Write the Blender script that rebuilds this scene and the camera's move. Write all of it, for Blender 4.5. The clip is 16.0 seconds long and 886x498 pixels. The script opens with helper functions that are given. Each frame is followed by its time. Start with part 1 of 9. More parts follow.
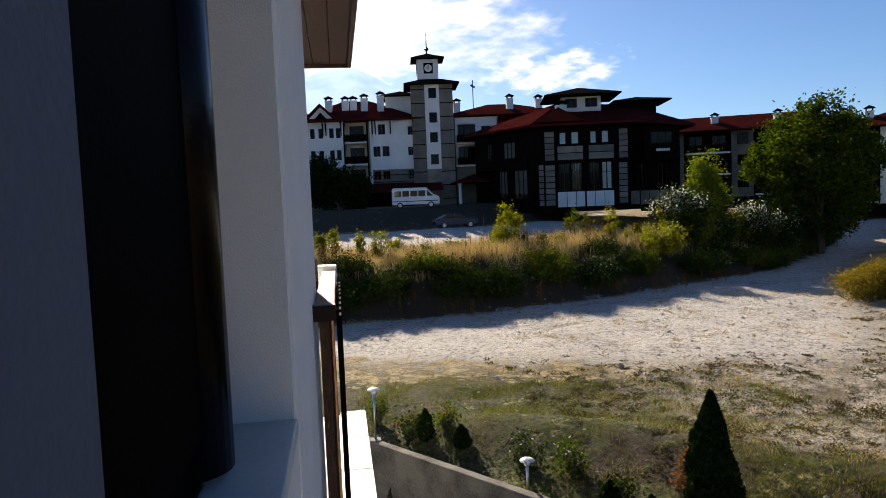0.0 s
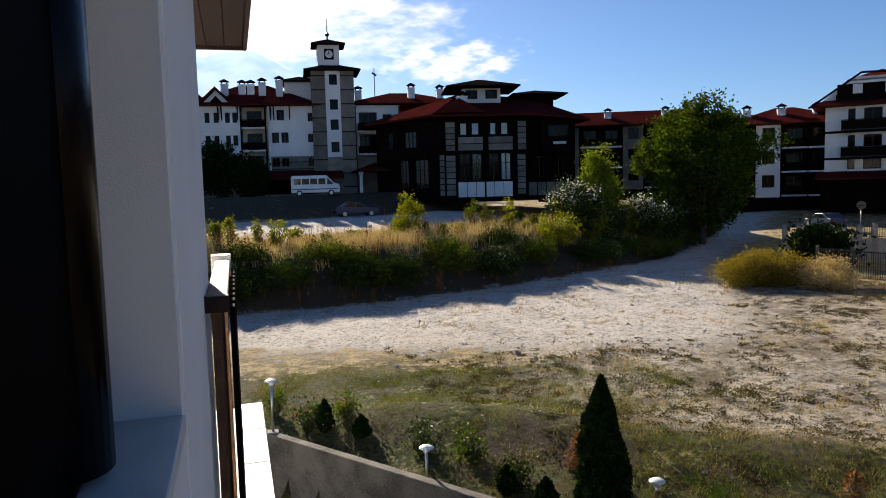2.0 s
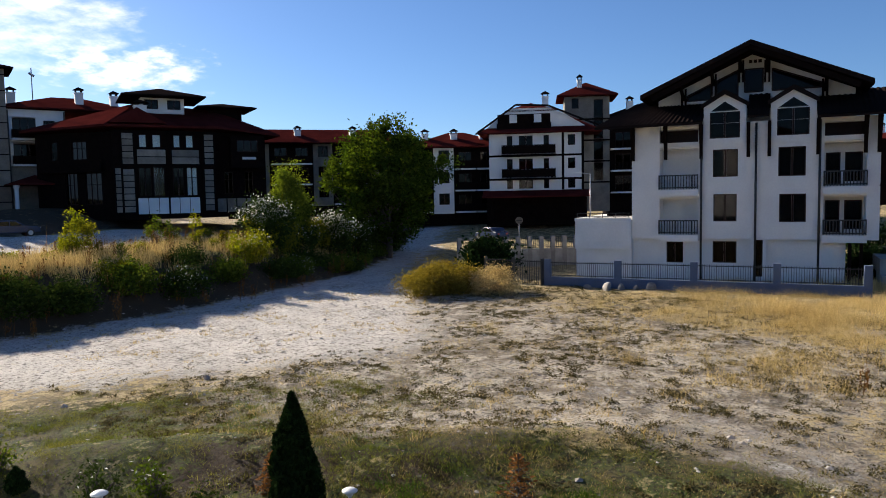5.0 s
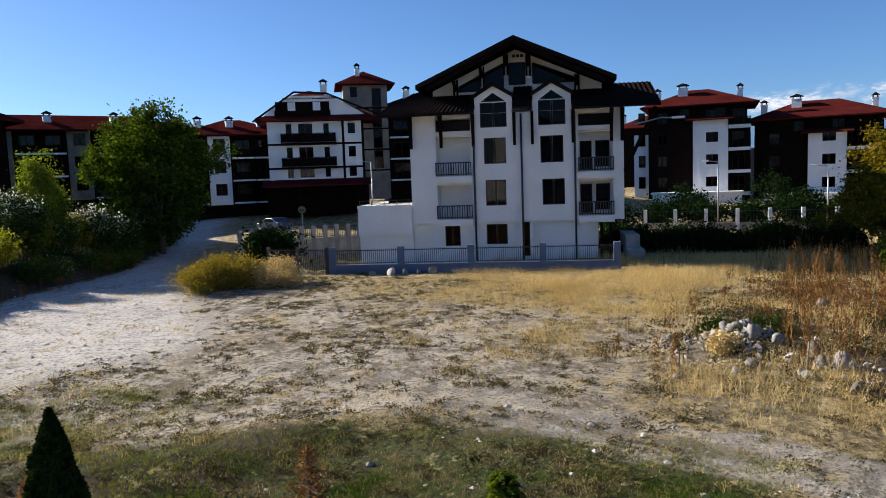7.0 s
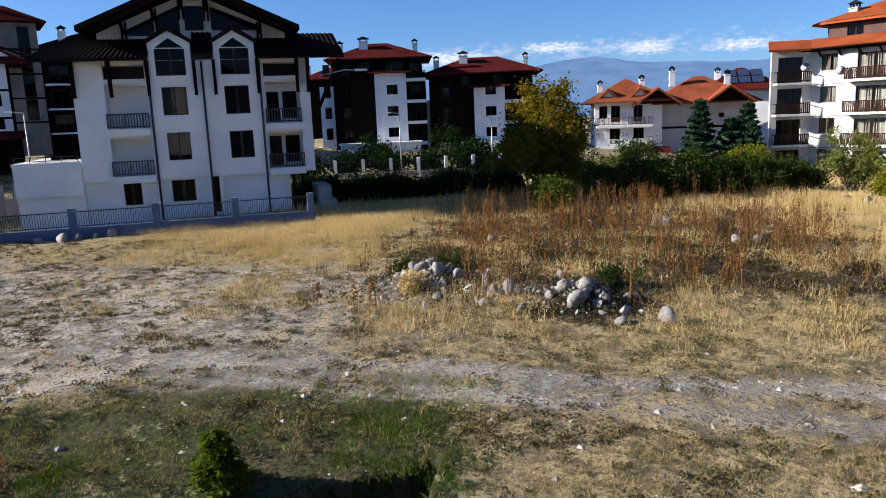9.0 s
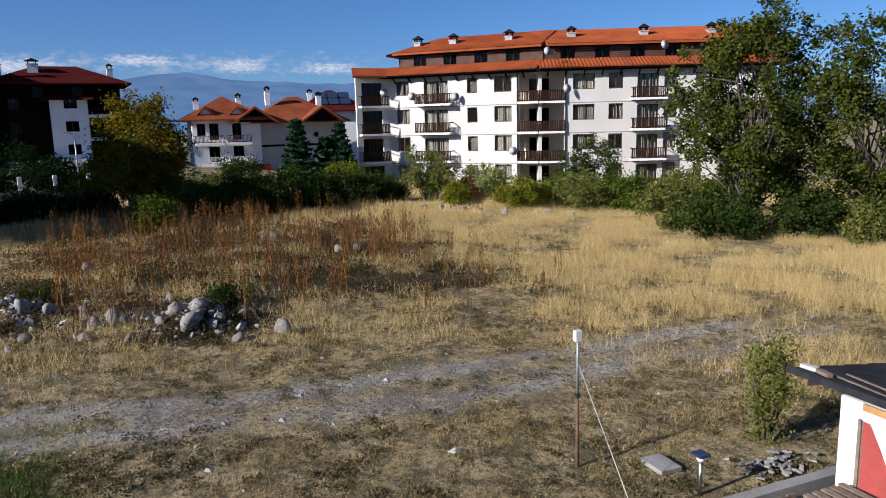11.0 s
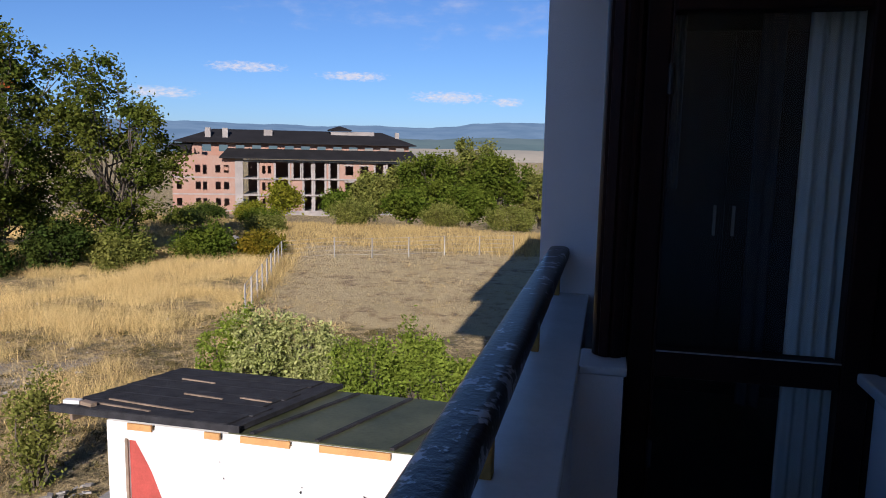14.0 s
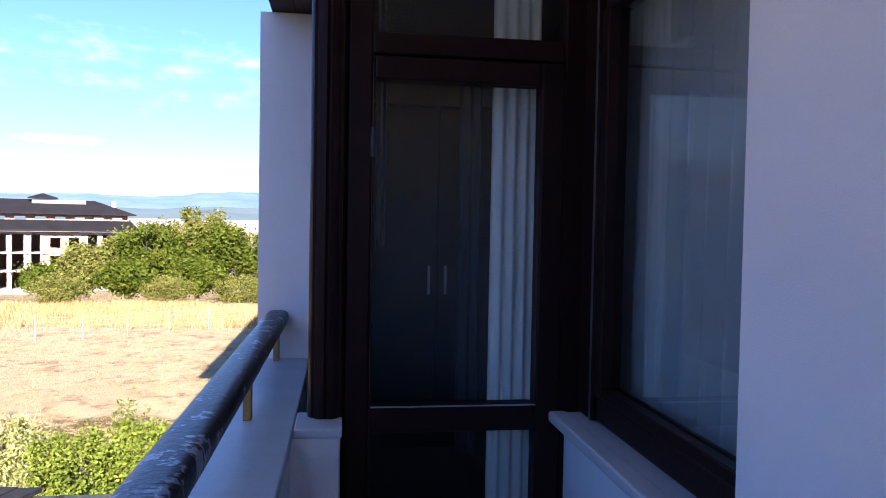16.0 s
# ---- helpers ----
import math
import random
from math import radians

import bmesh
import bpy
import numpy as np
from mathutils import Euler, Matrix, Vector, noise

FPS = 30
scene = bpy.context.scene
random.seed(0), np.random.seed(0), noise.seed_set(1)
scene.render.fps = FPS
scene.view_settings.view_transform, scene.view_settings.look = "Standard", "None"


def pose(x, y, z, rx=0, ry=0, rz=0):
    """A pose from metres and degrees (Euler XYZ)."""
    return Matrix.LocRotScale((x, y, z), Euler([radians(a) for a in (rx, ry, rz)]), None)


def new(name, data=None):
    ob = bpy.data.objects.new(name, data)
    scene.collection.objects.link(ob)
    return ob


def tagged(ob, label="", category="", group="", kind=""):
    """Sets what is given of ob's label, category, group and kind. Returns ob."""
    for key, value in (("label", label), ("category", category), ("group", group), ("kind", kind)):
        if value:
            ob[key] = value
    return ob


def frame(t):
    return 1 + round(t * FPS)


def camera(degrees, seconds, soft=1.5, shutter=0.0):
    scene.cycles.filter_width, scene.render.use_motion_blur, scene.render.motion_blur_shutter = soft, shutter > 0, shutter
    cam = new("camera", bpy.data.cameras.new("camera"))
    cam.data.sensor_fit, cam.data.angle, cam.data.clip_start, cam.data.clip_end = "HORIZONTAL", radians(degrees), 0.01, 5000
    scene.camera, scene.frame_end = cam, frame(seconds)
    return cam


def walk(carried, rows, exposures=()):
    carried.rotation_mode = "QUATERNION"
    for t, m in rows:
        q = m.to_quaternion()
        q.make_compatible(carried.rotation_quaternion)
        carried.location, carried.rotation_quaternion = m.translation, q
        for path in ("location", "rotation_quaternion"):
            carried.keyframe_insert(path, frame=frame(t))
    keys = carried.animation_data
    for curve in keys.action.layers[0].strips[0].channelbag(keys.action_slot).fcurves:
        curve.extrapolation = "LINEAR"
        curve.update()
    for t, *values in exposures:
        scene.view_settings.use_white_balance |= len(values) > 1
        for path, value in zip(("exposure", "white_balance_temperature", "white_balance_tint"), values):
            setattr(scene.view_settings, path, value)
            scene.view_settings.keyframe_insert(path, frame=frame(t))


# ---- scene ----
cam = camera(63.1, 16.0, 0.95)
ROWS = [
    (0.0, pose(0.114, 0.000, 6.504, 86.08, 2.36, -8.33)),
    (0.5, pose(0.112, -0.009, 6.505, 85.90, 2.05, -8.06)),
    (1.0, pose(0.120, -0.013, 6.498, 85.58, 1.75, -9.72)),
    (1.5, pose(0.129, -0.006, 6.505, 85.24, 1.46, -12.90)),
    (2.0, pose(0.125, -0.000, 6.506, 84.96, 1.50, -16.14)),
    (2.5, pose(0.145, 0.015, 6.506, 84.72, 1.38, -19.86)),
    (3.0, pose(0.161, 0.021, 6.509, 84.60, 1.21, -23.70)),
    (3.5, pose(0.169, 0.026, 6.502, 84.54, 1.14, -27.79)),
    (4.0, pose(0.213, 0.022, 6.500, 84.77, 0.88, -32.02)),
    (6.5, pose(0.343, 0.014, 6.448, 85.42, 2.05, -52.60)),
    (7.0, pose(0.365, 0.000, 6.463, 84.37, 2.04, -57.19)),
    (7.5, pose(0.363, -0.010, 6.469, 83.23, 2.53, -61.82)),
    (8.0, pose(0.348, -0.017, 6.467, 81.43, 2.63, -67.20)),
    (10.5, pose(-0.184, 0.068, 6.460, 80.06, 1.97, -105.54)),
    (11.0, pose(-0.137, 0.085, 6.467, 80.07, 1.39, -112.08)),
    (11.5, pose(-0.100, 0.086, 6.477, 80.17, -0.73, -116.58)),
    (12.0, pose(-0.081, 0.068, 6.483, 80.60, -1.30, -124.96)),
    (12.5, pose(-0.089, 0.032, 6.486, 80.45, -0.16, -137.64)),
    (13.0, pose(-0.122, 0.013, 6.485, 80.32, -0.56, -147.29)),
    (13.5, pose(-0.130, 0.007, 6.489, 80.56, -1.25, -158.19)),
    (14.0, pose(-0.165, 0.002, 6.495, 82.34, -1.18, -167.03)),
    (14.5, pose(-0.222, -0.028, 6.474, 85.13, -0.86, -175.80)),
    (15.0, pose(-0.230, -0.038, 6.471, 88.51, 0.56, -180.41)),
    (15.5, pose(-0.239, -0.040, 6.467, 89.57, 0.26, -181.93)),
    (16.0, pose(-0.248, -0.038, 6.461, 88.22, -1.00, -187.90)),
]
EXPO = [(0.0, 0.98, 7500, 13), (2.0, 0.98, 7350, 13), (4.0, 1.03, 7200, 13), (6.5, 1.15, 6700, 12), (7.0, 1.15, 6650, 12), (8.0, 1.2, 6500, 14), (10.5, 0.8, 5850, 15), (12.5, 0.13, 6200, 17), (13.5, 0.18, 6250, 19), (14.0, 0.7, 6300, 20), (14.5, 1.22, 6550, 26), (15.0, 1.55, 6400, 31), (15.5, 1.84, 6400, 29), (16.0, 2.38, 6350, 30)]
walk(cam, ROWS, EXPO)
# ---- world and sun ----
SUN_AZ, SUN_EL = -9.0, 24.0
world = bpy.data.worlds.new("sky_world")
world.use_nodes = True
scene.world = world
wn = world.node_tree
sky = wn.nodes.new("ShaderNodeTexSky")
sky.sky_type = "NISHITA"
sky.sun_disc = False
sky.sun_elevation = radians(SUN_EL)
sky.sun_rotation = radians(SUN_AZ)
sky.altitude = 900
sky.air_density = 0.95
sky.dust_density = 0.8
sky.ozone_density = 8.5
wn.links.new(sky.outputs[0], wn.nodes["Background"].inputs[0])
wn.nodes["Background"].inputs[1].default_value = 0.067
sun = new("sun", bpy.data.lights.new("sun", "SUN"))
sun.data.energy = 5.0
sun.data.angle = radians(0.5)
sun.data.color = (1.0, 0.93, 0.82)
SDIR = Vector((math.sin(radians(SUN_AZ)) * math.cos(radians(SUN_EL)), math.cos(radians(SUN_AZ)) * math.cos(radians(SUN_EL)), math.sin(radians(SUN_EL))))
sun.matrix_world = Matrix.Translation((0, 0, 40)) @ SDIR.to_track_quat("Z", "Y").to_matrix().to_4x4()


# ---- materials ----
def mat(name, col, rough=0.7, var=0.15, scale=6.0, fine=60.0, bump=0.15, metal=0.0, col2=None, island=0.0, objrand=0.0, spec=0.5, bumpd=0.02, lo=0.5, hi=1.0):
    """A node material: two scales of noise over a base colour, fine relief, and wear."""
    m = bpy.data.materials.new(name)
    m.use_nodes = True
    nt = m.node_tree
    n, l = nt.nodes, nt.links
    b = n["Principled BSDF"]
    tc = n.new("ShaderNodeTexCoord")
    big, small = n.new("ShaderNodeTexNoise"), n.new("ShaderNodeTexNoise")
    big.inputs["Scale"].default_value, small.inputs["Scale"].default_value = scale, fine
    big.inputs["Detail"].default_value, small.inputs["Detail"].default_value = 5, 4
    l.new(tc.outputs["Object"], big.inputs["Vector"])
    l.new(tc.outputs["Object"], small.inputs["Vector"])
    mx = n.new("ShaderNodeMix")
    mx.data_type = "RGBA"
    c2 = col2 or [c * (1 - 2.2 * var) for c in col]
    mx.inputs["A"].default_value, mx.inputs["B"].default_value = (*col, 1), (*c2, 1)
    ad = n.new("ShaderNodeMath")
    ad.operation = "MULTIPLY_ADD"
    l.new(small.outputs["Fac"], ad.inputs[0])
    ad.inputs[1].default_value = 0.5
    l.new(big.outputs["Fac"], ad.inputs[2])
    rm = n.new("ShaderNodeMapRange")
    rm.inputs["From Min"].default_value, rm.inputs["From Max"].default_value = lo, hi
    l.new(ad.outputs[0], rm.inputs["Value"])
    l.new(rm.outputs["Result"], mx.inputs["Factor"])
    last = mx.outputs["Result"]
    for amount, kind in ((island, "i"), (objrand, "o")):
        if amount:
            src = n.new("ShaderNodeNewGeometry").outputs["Random Per Island"] if kind == "i" else n.new("ShaderNodeObjectInfo").outputs["Random"]
            hs = n.new("ShaderNodeHueSaturation")
            mr = n.new("ShaderNodeMapRange")
            mr.inputs["To Min"].default_value, mr.inputs["To Max"].default_value = 1 - amount, 1 + amount
            l.new(src, mr.inputs["Value"])
            l.new(mr.outputs["Result"], hs.inputs["Value"])
            l.new(last, hs.inputs["Color"])
            last = hs.outputs["Color"]
    l.new(last, b.inputs["Base Color"])
    b.inputs["Roughness"].default_value = rough
    b.inputs["Metallic"].default_value = metal
    b.inputs["Specular IOR Level"].default_value = spec
    if bump:
        bp = n.new("ShaderNodeBump")
        bp.inputs["Strength"].default_value = bump
        bp.inputs["Distance"].default_value = bumpd
        l.new(small.outputs["Fac"], bp.inputs["Height"])
        l.new(bp.outputs["Normal"], b.inputs["Normal"])
    return m


def leaf_mat(name, col, col2, trans=0.3, amount=0.45, glow_by=1.45):
    """Leaves: colour varies leaf by leaf, some light passes through."""
    m = mat(name, col, 0.6, col2=col2, scale=0.5, fine=3.0, bump=0, island=amount, spec=0.0)
    nt = m.node_tree
    b = nt.nodes["Principled BSDF"]
    tr = nt.nodes.new("ShaderNodeBsdfTranslucent")
    ms = nt.nodes.new("ShaderNodeMixShader")
    ms.inputs[0].default_value = trans
    src = b.inputs["Base Color"].links[0].from_socket
    glow = nt.nodes.new("ShaderNodeHueSaturation")
    glow.inputs["Saturation"].default_value, glow.inputs["Value"].default_value = 1.1, glow_by
    nt.links.new(src, glow.inputs["Color"])
    nt.links.new(glow.outputs["Color"], tr.inputs["Color"])
    out = nt.nodes["Material Output"]
    nt.links.new(b.outputs[0], ms.inputs[1])
    nt.links.new(tr.outputs[0], ms.inputs[2])
    nt.links.new(ms.outputs[0], out.inputs["Surface"])
    return m


def glass_mat(name, tint=0.75, base_gloss=0.04, gain=0.9):
    """A thin pane: clear, with a reflection that grows at a slant."""
    m = bpy.data.materials.new(name)
    m.use_nodes = True
    nt = m.node_tree
    nt.nodes.remove(nt.nodes["Principled BSDF"])
    t, g = nt.nodes.new("ShaderNodeBsdfTransparent"), nt.nodes.new("ShaderNodeBsdfGlossy")
    t.inputs[0].default_value = (tint * 0.96, tint, tint, 1)
    g.inputs["Roughness"].default_value = 0.02
    lw = nt.nodes.new("ShaderNodeLayerWeight")
    lw.inputs["Blend"].default_value = 0.5
    fr = nt.nodes.new("ShaderNodeMath")
    fr.operation = "POWER"
    nt.links.new(lw.outputs["Facing"], fr.inputs[0])
    fr.inputs[1].default_value = 4.0
    ad = nt.nodes.new("ShaderNodeMath")
    ad.operation = "MULTIPLY_ADD"
    ad.use_clamp = True
    nt.links.new(fr.outputs[0], ad.inputs[0])
    ad.inputs[1].default_value = gain
    ad.inputs[2].default_value = base_gloss
    ms = nt.nodes.new("ShaderNodeMixShader")
    nt.links.new(ad.outputs[0], ms.inputs[0])
    nt.links.new(t.outputs[0], ms.inputs[1])
    nt.links.new(g.outputs[0], ms.inputs[2])
    nt.links.new(ms.outputs[0], nt.nodes["Material Output"].inputs["Surface"])
    return m


PLASTER = mat("white_plaster", (0.82, 0.82, 0.81), 0.9, 0.04, 2.0, 220, 0.5, bumpd=0.004)
PAINT = mat("white_render", (0.78, 0.78, 0.77), 0.9, 0.07, 0.5, 9, 0.1)
CREAM = mat("cream_render", (0.68, 0.6, 0.46), 0.9, 0.06, 0.5, 9, 0.1)
BROWN = mat("dark_brown_profile", (0.024, 0.009, 0.008), 0.4, 0.15, 8, 80, 0.05, spec=0.12)
# Near-black copy of the brown profile, with the window's shade in its colour.
SHADEBLACK = mat("shade_black_joinery", (0.0025, 0.002, 0.002), 0.7, 0.15, 8, 80, 0.05, spec=0.01)
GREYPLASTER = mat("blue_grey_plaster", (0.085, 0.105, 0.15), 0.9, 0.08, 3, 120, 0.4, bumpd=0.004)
DARKWOOD = mat("dark_stained_wood", (0.012, 0.007, 0.006), 0.85, 0.25, 2, 30, 0.3, spec=0.02)
APTWHITE = mat("chalky_white_render", (0.62, 0.59, 0.54), 0.9, 0.07, 0.4, 8, 0.1)
GREYRENDER = mat("pale_grey_render", (0.42, 0.42, 0.42), 0.9, 0.1, 0.4, 8, 0.1)
TIMBER = mat("brown_timber_cladding", (0.115, 0.05, 0.03), 0.75, 0.25, 1.2, 18, 0.3)
RAILWOOD = mat("dark_brown_rail_wood", (0.042, 0.02, 0.013), 0.8, 0.25, 2, 30, 0.3, spec=0.1)
EAVEWOOD = mat("varnished_eave_boards", (0.026, 0.009, 0.006), 0.55, 0.25, 4, 60, 0.2, col2=(0.012, 0.005, 0.004), spec=0.2)
FLAKED = mat("flaking_dark_paint", (0.016, 0.013, 0.016), 0.4, 0.3, 11, 60, 0.5, col2=(0.34, 0.35, 0.39), bumpd=0.006, lo=0.84, hi=0.9)
YELLOW = mat("ochre_painted_wood", (0.45, 0.24, 0.05), 0.6, 0.2, 12, 90, 0.3)
BROWNPOST = mat("weathered_brown_wood", (0.16, 0.065, 0.02), 0.7, 0.3, 9, 70, 0.3, col2=(0.05, 0.022, 0.01))
SILL = mat("polished_stone_sill", (0.58, 0.58, 0.57), 0.45, 0.08, 5, 60, 0.05)
OLDCONC = mat("old_stained_concrete", (0.17, 0.155, 0.13), 0.95, 0.3, 1.6, 22, 0.6, col2=(0.055, 0.05, 0.042), lo=0.6, hi=0.95)
CONCRETE = mat("weathered_concrete", (0.33, 0.32, 0.30), 0.95, 0.22, 1.2, 25, 0.4)
FRESHCONC = mat("bare_concrete_frame", (0.27, 0.25, 0.235), 0.95, 0.18, 0.4, 5, 0.3)
STONE = mat("stone_cladding", (0.24, 0.215, 0.18), 0.9, 0.2, 0.9, 6, 0.5, objrand=0.25)
BRICK = mat("hollow_clay_brick", (0.25, 0.128, 0.09), 0.9, 0.2, 0.35, 4, 0.5, col2=(0.24, 0.17, 0.135))
REDTILE = mat("dark_red_roof_tiles", (0.085, 0.016, 0.014), 0.85, 0.2, 0.6, 9, 0.4, island=0.2, spec=0.0)
FADEDTILE = mat("faded_red_roof_tiles", (0.27, 0.075, 0.034), 0.85, 0.2, 0.5, 9, 0.4, island=0.15, spec=0.0)
ORANGETILE = mat("orange_roof_tiles", (0.36, 0.088, 0.032), 0.8, 0.2, 0.5, 9, 0.4, island=0.15, spec=0.0)
DARKTILE = mat("dark_brown_roof_tiles", (0.018, 0.013, 0.012), 0.85, 0.2, 0.6, 9, 0.4, island=0.2, spec=0.0)
BLACKROOF = mat("dark_grey_roofing", (0.016, 0.016, 0.018), 0.85, 0.2, 0.5, 12, 0.4, spec=0.15)
GLASS = glass_mat("window_glass", 0.12, 0.012, 0.7)
CARGLASS = mat("dark_car_glass", (0.008, 0.009, 0.01), 0.08, 0.1, 4, 40, 0)
# Clearer copy of the window glass, for panes that look lit.
PALEGLASS = glass_mat("sunlit_window_glass", 0.92, 0.03, 0.7)
NEARGLASS = glass_mat("clear_window_glass", 0.94, 0.03, 1.0)
MIRRORGLASS = glass_mat("reflecting_window_glass", 0.97, 0.2, 1.1)
SHEER = mat("white_curtain_cloth", (0.85, 0.85, 0.83), 0.9, 0.05, 3, 60, 0.1)
DRAPE = mat("beige_curtain_cloth", (0.42, 0.37, 0.30), 0.9, 0.2, 1.5, 30, 0.1, objrand=0.4)
# Near-black so that the rooms' lack of light is in the colour.
ROOM = mat("room_shade_paint", (0.05, 0.045, 0.045), 0.9, 0.08, 2, 30, 0.05)
WARDROBE = mat("walnut_wardrobe_veneer", (0.022, 0.012, 0.010), 0.4, 0.2, 3, 40, 0.05, spec=0.3)
STEEL = mat("brushed_steel", (0.55, 0.55, 0.56), 0.35, 0.1, 8, 80, 0.05, metal=1.0)
GALV = mat("grey_galvanised_metal", (0.36, 0.37, 0.38), 0.5, 0.15, 4, 50, 0.1, metal=0.6)
BLACKMETAL = mat("black_painted_metal", (0.02, 0.02, 0.022), 0.5, 0.15, 4, 50, 0.1)
BLUEPAINT = mat("blue_grey_painted_plinth", (0.10, 0.14, 0.22), 0.85, 0.1, 1, 12, 0.2)
CARBLUE = mat("dark_blue_car_paint", (0.03, 0.045, 0.085), 0.25, 0.1, 2, 30, 0)
CARWHITE = mat("white_van_paint", (0.75, 0.76, 0.78), 0.35, 0.04, 2, 30, 0)
RUBBER = mat("black_rubber", (0.02, 0.02, 0.02), 0.9, 0.1, 4, 40, 0.1)
LAMPWHITE = mat("white_lamp_cap", (0.75, 0.76, 0.76), 0.4, 0.05, 8, 60, 0)
REDDOOR = mat("faded_red_paint", (0.42, 0.07, 0.055), 0.7, 0.2, 3, 40, 0.2)
TARP = mat("white_plastic_sheet", (0.60, 0.60, 0.60), 0.5, 0.06, 0.8, 9, 0.12, bumpd=0.05)
FELT = mat("black_bitumen_felt", (0.011, 0.011, 0.013), 0.9, 0.3, 4.5, 50, 0.6, col2=(0.036, 0.037, 0.042), spec=0.2)
SHEET = mat("green_grey_roof_sheet", (0.085, 0.09, 0.05), 0.5, 0.3, 1.2, 14, 0.06, col2=(0.035, 0.042, 0.02), spec=0.1)
HEDGELEAF = leaf_mat("fresh_hedge_leaves", (0.10, 0.155, 0.022), (0.17, 0.205, 0.035), 0.3)
LAWN = leaf_mat("fresh_green_grass", (0.035, 0.075, 0.010), (0.065, 0.105, 0.016), 0.3, 0.4)
PINE = mat("raw_pine_board", (0.50, 0.27, 0.10), 0.7, 0.15, 4, 50, 0.2)
PALLETWOOD = mat("weathered_pallet_wood", (0.27, 0.20, 0.145), 0.85, 0.25, 5, 60, 0.4, objrand=0.2)
CORD = mat("white_cord", (0.55, 0.55, 0.53), 0.8, 0.1, 8, 60, 0.1)
ROCK = mat("pale_river_stone", (0.30, 0.28, 0.255), 0.9, 0.25, 2.5, 30, 0.5, objrand=0.4)
BARK = mat("grey_brown_bark", (0.10, 0.08, 0.06), 0.95, 0.25, 5, 40, 0.6)
LEAF = leaf_mat("green_leaves", (0.05, 0.085, 0.011), (0.10, 0.118, 0.018), 0.3)
LEAFDARK = leaf_mat("dark_green_leaves", (0.022, 0.04, 0.009), (0.05, 0.068, 0.014), 0.16)
LEAFLIGHT = leaf_mat("yellow_green_leaves", (0.13, 0.155, 0.016), (0.20, 0.18, 0.024), 0.42)
LEAFPALE = leaf_mat("pale_variegated_leaves", (0.19, 0.23, 0.06), (0.33, 0.33, 0.15), 0.3)
LEAFAUTUMN = leaf_mat("turning_leaves", (0.06, 0.085, 0.011), (0.19, 0.12, 0.014), 0.28)
LEAFRUST = leaf_mat("dead_brown_leaves", (0.16, 0.075, 0.03), (0.23, 0.12, 0.045), 0.2)
LEAFOLIVE = leaf_mat("dusty_olive_leaves", (0.10, 0.12, 0.026), (0.17, 0.17, 0.045), 0.3)
BROOM = leaf_mat("golden_olive_stems", (0.17, 0.14, 0.022), (0.30, 0.21, 0.045), 0.3, 0.5, 1.2)
CYPRESS = leaf_mat("cypress_scales", (0.009, 0.02, 0.006), (0.016, 0.03, 0.009), 0.08)
CONIFER = leaf_mat("blue_green_needles", (0.018, 0.042, 0.02), (0.035, 0.068, 0.034), 0.15)
DRYGRASS = leaf_mat("dry_straw_grass", (0.49, 0.36, 0.155), (0.61, 0.475, 0.225), 0.22, 0.5, 1.0)
STUBBLE = leaf_mat("dull_short_grass", (0.32, 0.235, 0.098), (0.42, 0.32, 0.145), 0.22, 0.5, 1.0)
LOWWEED = leaf_mat("low_brown_weeds", (0.08, 0.07, 0.028), (0.135, 0.108, 0.05), 0.18, 0.45, 1.0)
SHORTGRASS = leaf_mat("half_green_grass", (0.066, 0.10, 0.014), (0.205, 0.18, 0.046), 0.3, 0.5)
BEDWEED = leaf_mat("dark_bed_weeds", (0.038, 0.04, 0.013), (0.085, 0.06, 0.026), 0.18, 0.45, 1.0)
WEED = leaf_mat("rust_brown_weeds", (0.13, 0.062, 0.022), (0.215, 0.118, 0.043), 0.2, 0.45, 1.1)
BLOSSOM = leaf_mat("white_seed_heads", (0.55, 0.54, 0.47), (0.62, 0.61, 0.55), 0.3, 0.2)
PINK = leaf_mat("pink_rose_petals", (0.55, 0.07, 0.12), (0.6, 0.1, 0.18), 0.2, 0.2)


def sheer_mat(name, col, open_weave):
    """Thin curtain cloth: partly open weave, partly lit cloth."""
    m = mat(name, col, 0.9, 0.06, 3, 60, 0.1)
    nt = m.node_tree
    b = nt.nodes["Principled BSDF"]
    tr, ms = nt.nodes.new("ShaderNodeBsdfTransparent"), nt.nodes.new("ShaderNodeMixShader")
    ms.inputs[0].default_value = open_weave
    nt.links.new(b.outputs[0], ms.inputs[1])
    nt.links.new(tr.outputs[0], ms.inputs[2])
    nt.links.new(ms.outputs[0], nt.nodes["Material Output"].inputs["Surface"])
    return m


VOILE = sheer_mat("thin_voile_cloth", (0.90, 0.92, 0.92), 0.04)


